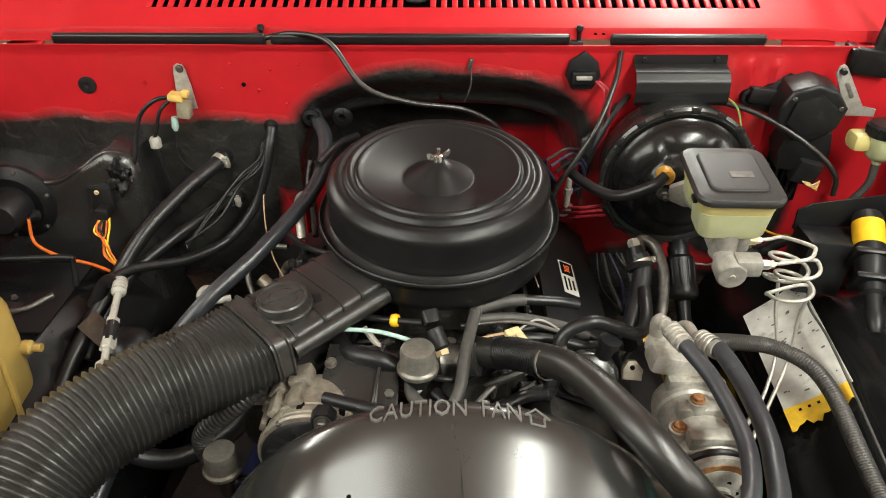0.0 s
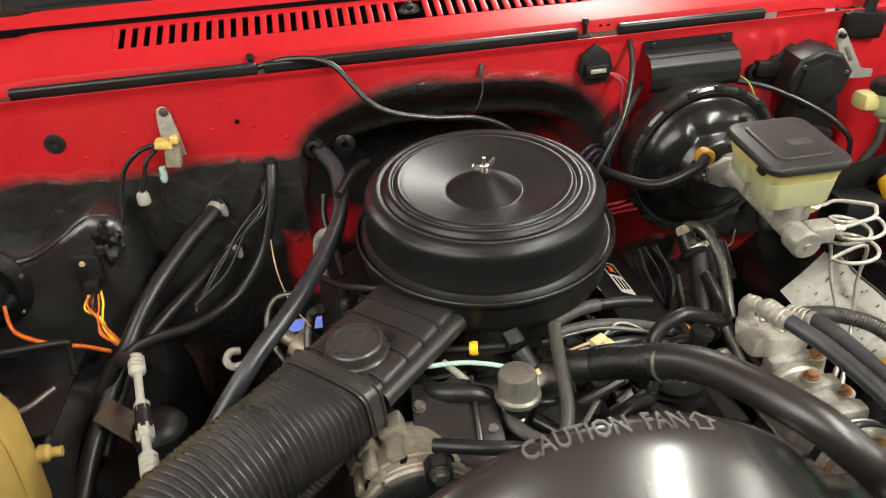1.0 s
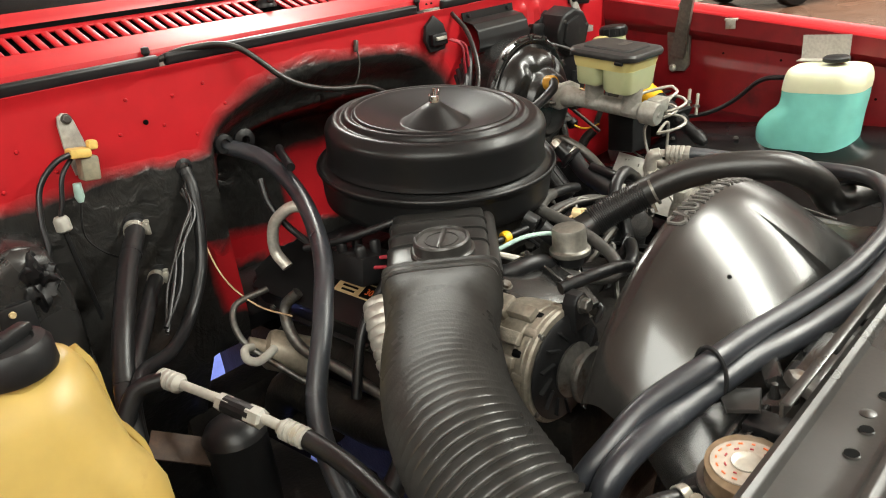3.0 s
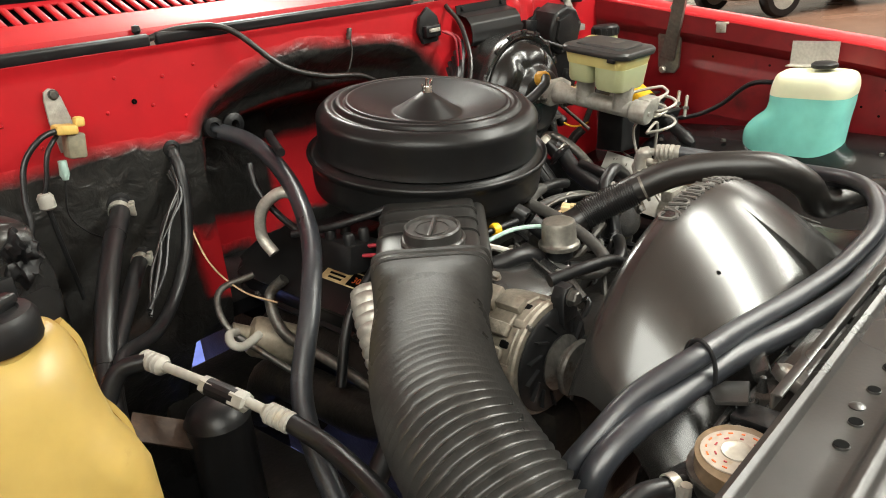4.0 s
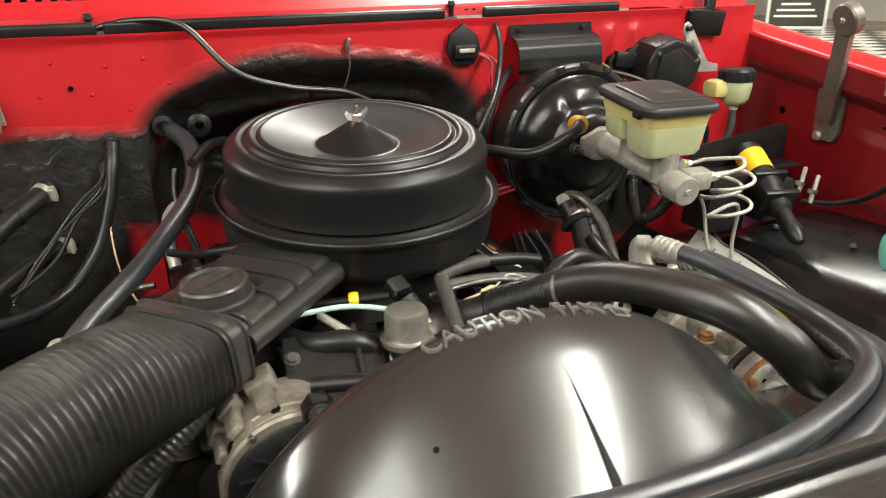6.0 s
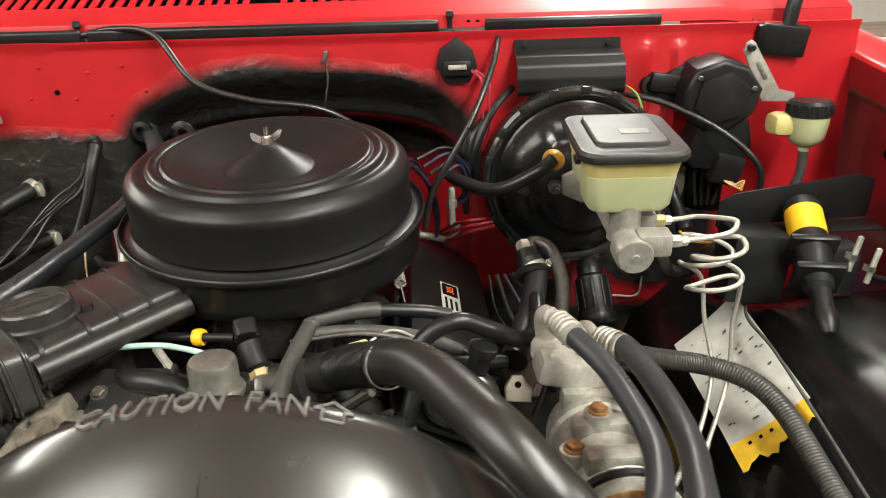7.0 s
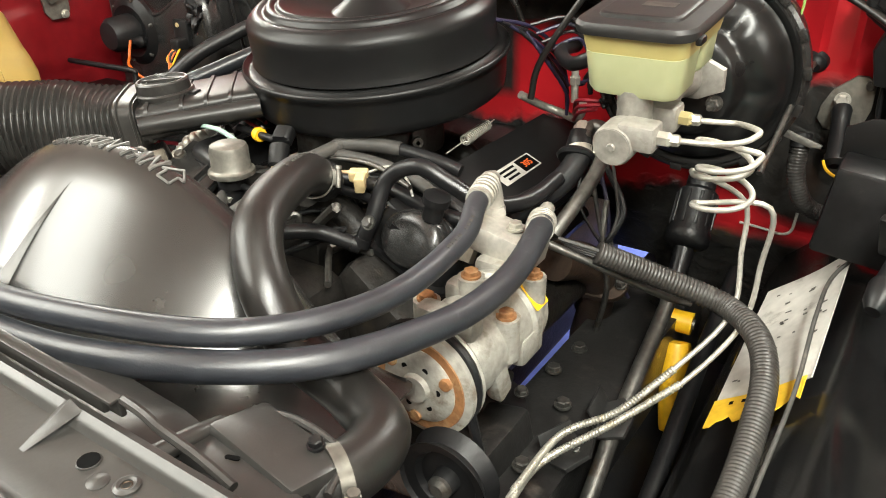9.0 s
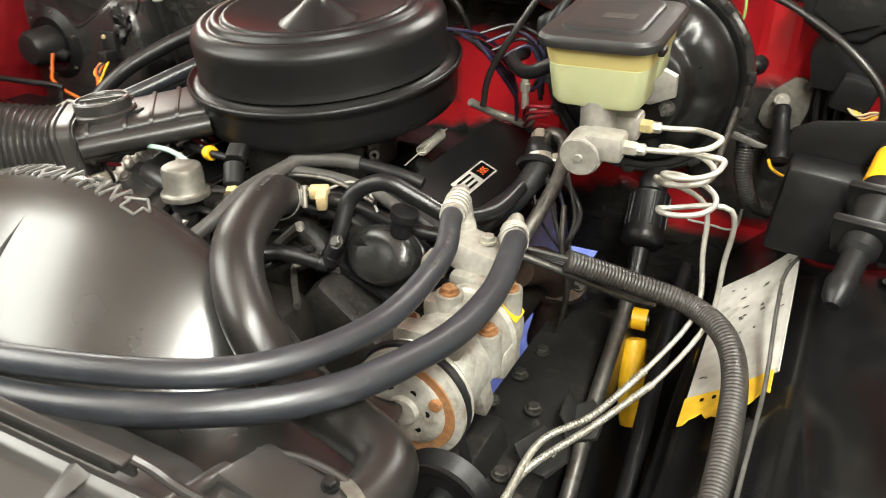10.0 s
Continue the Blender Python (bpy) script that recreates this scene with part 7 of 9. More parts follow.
def hood_support(s):
    """Riveted plate on the inner fender, with an arm that ends in a round eye; s is 1 on the driver's side."""
    hg = thing("hood_support", (s * 0.95, 1.18, 0.98), "grey steel hood support arm riveted inside the fender", "hood support", "hood supports")
    m = Matrix.Translation((s * 0.953, 1.172, 1.055))
    part("plate", prism(B(), [(-0.03, -0.05), (-0.018, -0.066), (0.016, -0.066), (0.028, -0.05), (0.032, 0.03), (0.022, 0.052), (-0.02, 0.052), (-0.032, 0.03)], 0.009, m @ pose(0, 0, 0, 90, 0, -90) @ pose(0, 0, -0.004), 0.003), M_HINGE, hg)
    a, b = Vector((s * 0.942, 1.17, 1.03)), Vector((s * 0.885, 1.105, 1.225))
    d = (b - a).normalized()
    side = d.cross(Vector((s, 0, 0))).normalized()
    nrm = side.cross(d)
    am = Matrix((side, d, nrm)).transposed().to_4x4()
    am.translation = a
    L = (b - a).length
    part("arm", prism(B(), [(-0.018, 0), (0.018, 0), (0.016, L * 0.5), (0.016, L * 0.93), (-0.016, L * 0.93), (-0.016, L * 0.5)], 0.012, am @ pose(0, 0, -0.006), 0.003), M_HINGE, hg)
    em = am @ pose(0, L, 0)
    eye = part("eye", lathe(B(), [(0, -0.011), (0.026, -0.011), (0.029, -0.008), (0.029, 0.008), (0.026, 0.011), (0.012, 0.0115), (0, 0.0125)], em, 36), M_HINGE, hg, "round riveted eye")
    for q in (-1, 1):
        part("rivet", lathe(B(), [(0, 0.004), (0.004, 0.0035), (0.006, 0), (0, 0)], em @ pose(0, 0, q * 0.012, 0 if q > 0 else 180, 0, 0), 14), M_ZINC, eye)
    part("notch_tab", box(B(), am @ pose(0.016, L * 0.62, 0.004, 0, 0, 20), 0.016, 0.012, 0.004, 0.001), M_ZINC, hg)
    bolt(hg, (s * 0.946, 1.187, 0.998), (0, 1.187, 0.998), 0.008, 0.006, M_ZINC, "rivet")
    return hg


hood_support(1)
hood_support(-1)
for s in (1,):
    hb_ = thing("hinge_bracket", (s * 0.8, 1.385, 1.19), "black channel bracket with a hood rod at the cowl corner", "bracket", "hood brackets")
    part("channel", box(B(), pose(s * 0.80, 1.372, 1.212, 8, s * 6, -s * 8), 0.075, 0.022, 0.05, 0.004), M_BLACK_PAINT, hb_)
    part("ear", box(B(), pose(s * 0.765, 1.385, 1.222, 8, 0, 0), 0.02, 0.04, 0.035, 0.004), M_BLACK_PAINT, hb_)
    part("rod", tube([(s * 0.805, 1.375, 1.215), (s * 0.812, 1.376, 1.26), (s * 0.818, 1.382, 1.32), (s * 0.82, 1.40, 1.62)], 0.012, 12), M_BLACK_PAINT, hb_)
fc = thing("fender_clip", (0.92, 1.02, 1.115), "small bright clip on the fender flange", "clip")
part("spring", box(B(), pose(0.928, 1.022, 1.122, 0, -20, 0), 0.022, 0.032, 0.004, 0.001), M_ZINC, fc)
part("lip", box(B(), pose(0.917, 1.022, 1.110), 0.004, 0.024, 0.024, 0.001), M_ZINC, fc)


# worn label on the apron
def worn_label():
    lb = thing("worn_label", (0.63, 1.05, 0.72), "worn white instruction label with a torn yellow foot", "label")
    tl, tr, bl, br = Vector((0.604, 1.2, 0.745)), Vector((0.69, 1.195, 0.836)), Vector((0.602, 0.925, 0.708)), Vector((0.69, 0.91, 0.792))
    n = (tr - tl).cross(bl - tl).normalized()
    if n.x > 0:
        n = -n

    def at(u, v, lift=0.0):
        return (tl.lerp(tr, u)).lerp(bl.lerp(br, u), v) + n * (lift + 0.002 * math.sin(5 * u + 2))

    part("paper", sheet(lambda u, v: at(u, v * 0.86, 0.004), 16, 20, 0.0012), M_PAPER, lb)
    rag = [0.009 * math.sin(1.1 * k + 1) + 0.005 * math.sin(2.9 * k) - 0.002 * k / 3 for k in range(40)]
    part("yellow_foot", sheet(lambda u, v: at(u * 0.96, 0.85 + v * (0.15 + rag[int(u * 16)] * 2.2), 0.0062), 16, 6, 0.0012), M_LABEL_YELLOW, lb, "torn yellow strip")
    random.seed(21)
    for k in range(30):
        u, v = random.choice((0.15, 0.38, 0.62, 0.85)) + random.uniform(-0.05, 0.05), random.uniform(0.06, 0.78)
        du, dv = random.uniform(0.02, 0.07), random.uniform(0.005, 0.012)
        part("print_bar", sheet(lambda a, b: at(u + a * du, v + b * dv, 0.0058), 1, 1, 0.0004), M_STEEL_DARK, lb)
    for k in range(4):
        part("print_bar", sheet(lambda a, b: at(0.2 + 0.13 * k + a * 0.04, 0.885 + b * 0.018, 0.0078), 1, 1, 0.0004), M_INK_SHADE, lb)
    return lb


worn_label()


# ---- below the engine on the driver's side ----
def steering():
    st = thing("steering_shaft", (0.49, 1.25, 0.6), "black steering shaft with a rubber boot", "steering shaft")
    a, b = Vector((0.47, 1.31, 0.90)), Vector((0.478, 1.2, 0.765))
    m = axis(a, b)
    part("boot", lathe(B(), [(0, 0), (0.018, 0), (0.018, 0.045), (0.021, 0.05), (0.021, 0.066), (0.028, 0.072), (0.029, 0.128), (0.032, 0.134), (0.032, 0.148), (0.024, 0.156), (0.015, 0.158), (0.0125, 0.22), (0, 0.22)], m, 28), M_BLACK_PAINT, st, "ribbed black rubber boot", sharp=45)
    for k in range(10):
        part("boot_rib", box(B(), m @ pose(0, 0, 0, 0, 0, 36 * k) @ pose(0.0285, 0, 0.10), 0.004, 0.005, 0.05, 0.0015), M_BLACK_PAINT, st)
    part("shaft", tube([(0.475, 1.2, 0.745), (0.474, 1.173, 0.70), (0.477, 1.006, 0.62), (0.482, 0.911, 0.57), (0.49, 0.78, 0.50)], 0.0112, 14), M_STEEL_DARK, st)
    part("column_rod", tube([(0.576, 1.372, 1.024), (0.576, 1.33, 1.022), (0.569, 1.25, 0.974), (0.564, 1.17, 0.925)], 0.0042, 10), M_STEEL_DARK, st)
    part("rod_grommet", lathe(B(), [(0, 0.016), (0.008, 0.016), (0.011, 0.010), (0.015, 0.008), (0.017, 0), (0, 0)], axis((0.577, 1.378, 1.026), (0.574, 1.3, 0.99)), 24), M_BLACK_MATTE, st, "black rubber grommet")
    return st


steering()
fr = thing("frame_rail", (0.45, 0.9, 0.5), "black steel frame rail with bolts on the driver's side", "frame rail")
part("rail", loft(B(), [[Vector((x + q, y, z + r)) for q, r in ((-0.075, -0.07), (0.05, -0.07), (0.05, 0.07), (-0.075, 0.07))] for x, y, z in ((0.42, 0.3, 0.54), (0.41, 0.75, 0.545), (0.405, 1.0, 0.53), (0.415, 1.55, 0.53))]), M_FRAME, fr, sharp=20)
part("crossmember", box(B(), pose(0.2, 0.86, 0.56, 0, -12, 0), 0.40, 0.12, 0.10, 0.01), M_FRAME, fr)
for x, y in ((0.372, 0.92), (0.41, 0.85), (0.352, 1.06), (0.36, 1.135), (0.40, 0.99)):
    bolt(fr, (x, y, 0.60 + (0.95 - y) * 0.05 + 0.012), (x, y, 2), 0.010, 0.009, M_STEEL_DARK)
fr2 = thing("frame_rail", (-0.43, 0.9, 0.5), "black steel frame rail on the passenger side", "frame rail")
part("rail", loft(B(), [[Vector((x + q, y, z + r)) for q, r in ((-0.05, -0.07), (0.05, -0.07), (0.05, 0.07), (-0.05, 0.07))] for x, y, z in ((-0.43, 0.3, 0.54), (-0.42, 0.75, 0.55), (-0.40, 1.0, 0.53), (-0.38, 1.4, 0.47))]), M_FRAME, fr2, sharp=20)
sa = thing("shock_absorber", (0.46, 1.27, 0.42), "bright yellow shock absorber", "shock absorber")
part("body", lathe(B(), [(0, 0), (0.017, 0), (0.019, 0.01), (0.022, 0.04), (0.0235, 0.08), (0.0235, 0.145), (0.022, 0.15), (0, 0.152)], axis((0.492, 1.235, 0.425), (0.468, 1.298, 0.56)), 26), M_YELLOW, sa)
part("eye", lathe(B(), [(0.009, -0.02), (0.019, -0.02), (0.019, 0.02), (0.009, 0.02)], axis((0.463, 1.318, 0.588), (0.6, 1.33, 0.585)), 24), M_YELLOW, sa)
part("bush", lathe(B(), [(0, -0.024), (0.009, -0.024), (0.009, 0.024), (0, 0.024)], axis((0.463, 1.318, 0.588), (0.6, 1.33, 0.585)), 14), M_STEEL_DARK, sa)
# black panels added to keep the open gaps beside the rails dark
sp = thing("dark_gap_panel", (0.5, 0.8, 0.44), "black panel added to darken the gap between frame and apron", "splash panel", "splash panels")
part("panel", sheet(lambda u, v: Vector((0.42 + 0.18 * u, 0.3 + 1.6 * v, 0.44 - 0.04 * math.sin(3.1 * u))), 8, 20, -0.003), M_BLACK_PAINT, sp)
sp2 = thing("dark_gap_panel", (-0.5, 0.8, 0.44), "black panel added to darken the gap between frame and apron", "splash panel", "splash panels")
part("panel", sheet(lambda u, v: Vector((-0.36 - 0.24 * u, 0.3 + 1.25 * v, 0.46 - 0.04 * math.sin(3.1 * u))), 8, 20, 0.003), M_BLACK_PAINT, sp2)
sb = thing("steering_box", (0.5, 0.72, 0.5), "dark steering linkage and brackets by the frame", "steering box")
part("case", box(B(), pose(0.5, 0.80, 0.52, 20, 0, 10), 0.09, 0.12, 0.10, 0.015), M_GREASE, sb)
for bx, by, bz, rot in ((0.475, 0.985, 0.62, 20), (0.455, 0.90, 0.62, -15)):
    bk = part("bracket", prism(B(), [(-0.03, -0.025), (0.012, -0.03), (0.03, 0.0), (0.018, 0.03), (-0.026, 0.024)], 0.006, pose(bx, by, bz, 18, -22, rot), 0.002), M_FRAME, sb, "folded black steel bracket")
    part("flange", box(B(), pose(bx - 0.022, by, bz + 0.014, 18, 60, rot), 0.03, 0.05, 0.004, 0.001), M_FRAME, bk)
    part("bolt", hexbolt(B(), pose(bx + 0.006, by, bz + 0.006, 18, -22, rot), 0.006, 0.006), M_STEEL_DARK, bk, sharp=25)
part("rod", tube([(0.528, 1.366, 0.68), (0.534, 1.161, 0.62), (0.551, 0.922, 0.58), (0.56, 0.7, 0.54)], 0.013, 12), M_BLACK_PAINT, sb)
ip = thing("idler_pulley", (0.43, 0.665, 0.76), "dark belt idler pulley below the compressor", "pulley")
part("wheel", lathe(B(), [(0, -0.012), (0.012, -0.012), (0.014, 0.0), (0.03, 0.0), (0.034, -0.006), (0.046, -0.008), (0.048, -0.012), (0.04, 0.0), (0.048, 0.014), (0.04, 0.02), (0, 0.02)], axis((0.428, 0.66, 0.765), (0.428, 1.0, 0.765)), 40), M_BLACK_MATTE, ip)
part("hub", lathe(B(), [(0, -0.02), (0.007, -0.02), (0.012, -0.016), (0.012, -0.011), (0, -0.011)], axis((0.428, 0.66, 0.765), (0.428, 1.0, 0.765)), 20), M_STEEL_DARK, ip)
pd = thing("pedal_bracket", (0.62, 1.3, 0.95), "grey cast clutch linkage bracket beside the booster", "bracket")
part("plate", prism(B(), [(-0.031, -0.03), (-0.029, -0.012), (-0.018, 0.012), (0.008, 0.034), (0.022, 0.034), (0.034, 0.024), (0.034, -0.01), (0.026, -0.04), (0.0, -0.046), (-0.02, -0.044)], 0.006, axis((0.624, 1.375, 0.979), (0.624, 0.9, 0.979)), 0.002), M_HINGE, pd, "grey steel plate")
part("cylinder", lathe(B(), [(0, 0), (0.011, 0), (0.013, 0.006), (0.0115, 0.02), (0.0125, 0.07), (0.0145, 0.074), (0.0145, 0.084), (0.008, 0.09), (0, 0.09)], axis((0.624, 1.35, 0.974), (0.636, 1.29, 0.912)), 24), M_RUBBER, pd, "black rubber-covered cylinder")
bolt(pd, (0.6215, 1.358, 0.981), (0.6215, 0.9, 0.99), 0.0085, 0.010, M_ALU_CLEAN)
bolt(pd, (0.651, 1.367, 1.002), (0.65, 0.9, 1.0), 0.0055, 0.006, M_STEEL_DARK)
part("clip", prism(B(), [(-0.032, -0.004), (0.02, -0.006), (0.034, -0.002), (0.034, 0.003), (0.0, 0.005), (-0.03, 0.006)], 0.006, axis((0.583, 1.29, 0.941), (0.583, 0.9, 1.02)) @ pose(0, 0, 0, 0, 0, -14), 0.001), M_STEEL_DARK, pd)
wl2 = thing("wiring_loom", (0.60, 1.27, 0.9), "black corrugated conduit under the fuse shelf", "wiring loom")
part("conduit", ribbed([(0.588, 1.3, 0.946), (0.589, 1.295, 0.93), (0.591, 1.29, 0.892), (0.604, 1.295, 0.855), (0.621, 1.305, 0.836), (0.642, 1.305, 0.834), (0.658, 1.29, 0.85), (0.67, 1.28, 0.872), (0.685, 1.265, 0.89)], 0.0125, 0.0042, 0.0016, 18, 4), M_DUCT, wl2, sharp=80)
part("tape_wrap", lathe(B(), [(0.0125, 0), (0.0135, 0.001), (0.0135, 0.02), (0.0125, 0.021)], axis((0.588, 1.3, 0.946), (0.589, 1.295, 0.93)), 20), M_BLACK_MATTE, wl2)
single("wire", tube([(0.622, 1.28, 0.918), (0.628, 1.27, 0.911), (0.64, 1.262, 0.906), (0.655, 1.25, 0.907), (0.67, 1.24, 0.912)], 0.0022, 6), M_YELLOW, (0.622, 1.28, 0.918), "thin yellow wire beside the clutch linkage", "wire")
single("wire", tube([(0.525, 1.355, 1.155), (0.548, 1.33, 1.14), (0.556, 1.31, 1.11), (0.553, 1.30, 1.085)], 0.0018, 6), M_WIRE_GREEN, (0.525, 1.355, 1.155), "green and yellow wire behind the booster", "wire")


# ---- passenger side: heater case, blower, bottle ----
def heater_case():
    hc = thing("heater_case", (-0.78, 1.3, 0.6), "black moulded heater case bulging from the firewall", "heater case")

    def ring(k, y):
        # outline in x and z, swelling toward the firewall
        out = []
        for x, z in ((-0.93, 0.58), (-0.60, 0.58), (-0.585, 0.75), (-0.585, 0.98), (-0.60, 1.045), (-0.64, 1.062), (-0.70, 1.03), (-0.76, 1.0), (-0.83, 1.01), (-0.93, 1.04)):
            out.append(Vector((-0.76 + (x + 0.76) * k, y, 0.8 + (z - 0.8) * k)))
        return out

    bm = loft(B(), [ring(1.03, 1.385), ring(1.02, 1.33), ring(1.0, 1.30), ring(0.965, 1.287), ring(0.9, 1.284)])
    bmesh.ops.bevel(bm, geom=[e for e in bm.edges if e.calc_face_angle(0) > 0.5], offset=0.02, segments=4, affect="EDGES")
    part("case", bm, M_BLACK_GLOSS, hc, sharp=50)
    part("ridge", tube([(-0.93, 1.3, 1.035), (-0.83, 1.292, 1.005), (-0.76, 1.29, 0.995), (-0.70, 1.292, 1.022), (-0.645, 1.30, 1.055), (-0.60, 1.31, 1.04)], 0.006, 10), M_BLACK_GLOSS, hc)
    m = axis((-0.84, 1.285, 0.955), (-0.83, 0.9, 0.945))
    bl = part("blower_flange", lathe(B(), [(0, 0.012), (0.05, 0.012), (0.058, 0.016), (0.066, 0.012), (0.078, 0.004), (0.08, -0.004), (0, -0.004)], m, 44), M_BLACK_PAINT, hc, "round black blower flange")
    part("motor", lathe(B(), [(0, 0.075), (0.03, 0.073), (0.038, 0.062), (0.04, 0.01), (0, 0.01)], m, 34), M_BLACK_MATTE, bl)
    for k in range(6):
        part("screw", hexbolt(B(), m @ pose(0, 0, 0, 0, 0, 60 * k + 15) @ pose(0.07, 0, 0.008), 0.004, 0.005), M_STEEL_DARK, bl, sharp=25)
    part("plug", lathe(B(), [(0, 0), (0.012, 0), (0.014, 0.012), (0.009, 0.02), (0.006, 0.035), (0, 0.035)], axis((-0.80, 1.27, 0.935), (-0.79, 1.2, 0.95)), 16), M_BLACK_MATTE, hc)
    part("blower_wire", tube([(-0.795, 1.235, 0.945), (-0.79, 1.22, 0.91), (-0.765, 1.2, 0.9), (-0.72, 1.19, 0.885), (-0.68, 1.2, 0.865), (-0.64, 1.19, 0.855)], 0.0032, 8), M_WIRE_ORANGE, hc, "orange blower wire")
    # resistor block with its wires
    part("resistor", box(B(), pose(-0.665, 1.279, 0.966), 0.045, 0.012, 0.055, 0.003), M_BLACK_MATTE, hc)
    part("resistor_stud", lathe(B(), [(0, 0.003), (0.004, 0.003), (0.005, 0), (0, 0)], axis((-0.67, 1.272, 0.983), (-0.67, 0.9, 0.983)), 12), M_TAN, hc)
    part("connector", box(B(), pose(-0.66, 1.262, 0.945), 0.026, 0.03, 0.024, 0.004), M_BLACK_MATTE, hc)
    random.seed(5)
    for k in range(6):
        j = [random.uniform(-0.008, 0.008) for _ in range(6)]
        w = [(-0.668 + 0.004 * k, 1.252, 0.938), (-0.672 + 0.004 * k + j[0], 1.235, 0.918 + j[1]), (-0.664 + 0.004 * k + j[2], 1.225, 0.9 + j[3]), (-0.648 + j[4], 1.212, 0.882 + j[5]), (-0.62, 1.19, 0.868 - 0.003 * k)]
        part("wire", tube(w, 0.002, 8, 10), M_WIRE_ORANGE if k % 2 == 0 else (M_BLACK_MATTE if k == 3 else M_YELLOW), hc)
    bm = B()
    bmesh.ops.create_icosphere(bm, subdivisions=4, radius=0.03, matrix=Matrix.Translation((-0.622, 1.29, 1.008)) @ Matrix.Diagonal((0.85, 0.5, 1.15, 1)))
    for v in bm.verts:
        v.co += (v.co - Vector((-0.622, 1.3, 1.008))) * (0.5 * noise.noise(v.co * 60) + 0.25 * noise.noise(v.co * 150))
    part("sealer_lump", bm, M_BLACK_PAINT, hc)
    return hc


heater_case()


def washer_bottle():
    wb = thing("washer_bottle", (-0.7790, 0.9, 0.70), "aged yellow plastic washer bottle with a black cap", "washer bottle")

    def ring(z, x0, x1, y0, y1, rr):
        return [Vector((x + (x0 + x1) / 2, y + (y0 + y1) / 2, z)) for x, y in rounded(x1 - x0, y1 - y0, rr, 8)]

    secs = [ring(0.735, -0.895, -0.7040, 0.81, 0.965, 0.03), ring(0.745, -0.905, -0.6890, 0.80, 0.972, 0.04), ring(0.88, -0.91, -0.6810, 0.795, 0.975, 0.045), ring(0.945, -0.91, -0.6810, 0.797, 0.974, 0.045), ring(0.97, -0.91, -0.6880, 0.80, 0.97, 0.045), ring(0.99, -0.905, -0.6970, 0.808, 0.966, 0.045), ring(1.02, -0.90, -0.7000, 0.815, 0.96, 0.05), ring(1.05, -0.89, -0.7010, 0.822, 0.953, 0.055), ring(1.068, -0.87, -0.7050, 0.832, 0.94, 0.05), ring(1.078, -0.84, -0.7110, 0.845, 0.925, 0.038), ring(1.082, -0.81, -0.7190, 0.86, 0.91, 0.024)]
    part("body", loft(B(), secs), M_JUG, wb, sharp=60)
    part("seam", tube([(-0.6860, 0.885, 0.745), (-0.6795, 0.885, 0.88), (-0.6795, 0.885, 0.945), (-0.6870, 0.885, 0.972), (-0.6960, 0.885, 0.992), (-0.6990, 0.885, 1.02), (-0.7000, 0.885, 1.052), (-0.7090, 0.885, 1.075)], 0.006, 6), M_JUG, wb)
    part("neck", lathe(B(), [(0.029, 0), (0.029, 0.02), (0, 0.02)], pose(-0.757, 0.87, 1.068), 28), M_JUG, wb)
    cap = part("cap", lathe(B(), [(0.036, 0), (0.0375, 0.004), (0.037, 0.024), (0.033, 0.03), (0.024, 0.031), (0.022, 0.028), (0, 0.028)], pose(-0.757, 0.87, 1.081) @ Matrix.Scale(0.9, 4), 40), M_BLACK_MATTE, wb, "black screw cap")
    part("grip_bar", box(B(), pose(-0.757, 0.87, 1.11, 0, 0, 30), 0.05, 0.014, 0.012, 0.003), M_BLACK_MATTE, cap)
    part("outlet", lathe(B(), [(0, 0), (0.012, 0), (0.012, 0.012), (0.007, 0.016), (0.007, 0.03), (0, 0.03)], axis((-0.6820, 0.945, 0.868), (-0.5, 0.945, 0.862)), 16), M_JUG, wb)
    return wb


washer_bottle()
# tray under the heater case
tr = thing("battery_tray", (-0.8, 1.12, 0.82), "black sheet tray with a folded edge on the apron", "tray")
part("floor", box(B(), pose(-0.80, 1.12, 0.846), 0.22, 0.22, 0.004, 0.001), M_BLACK_PAINT, tr)
part("rod", tube([(-0.91, 1.15, 0.905), (-0.80, 1.155, 0.905), (-0.70, 1.16, 0.905), (-0.69, 1.16, 0.895), (-0.69, 1.15, 0.85)], 0.006, 10), M_BLACK_MATTE, tr)
part("rod", tube([(-0.91, 1.05, 0.86), (-0.80, 1.05, 0.86), (-0.74, 1.055, 0.863), (-0.70, 1.09, 0.87)], 0.005, 10), M_STEEL_DARK, tr)


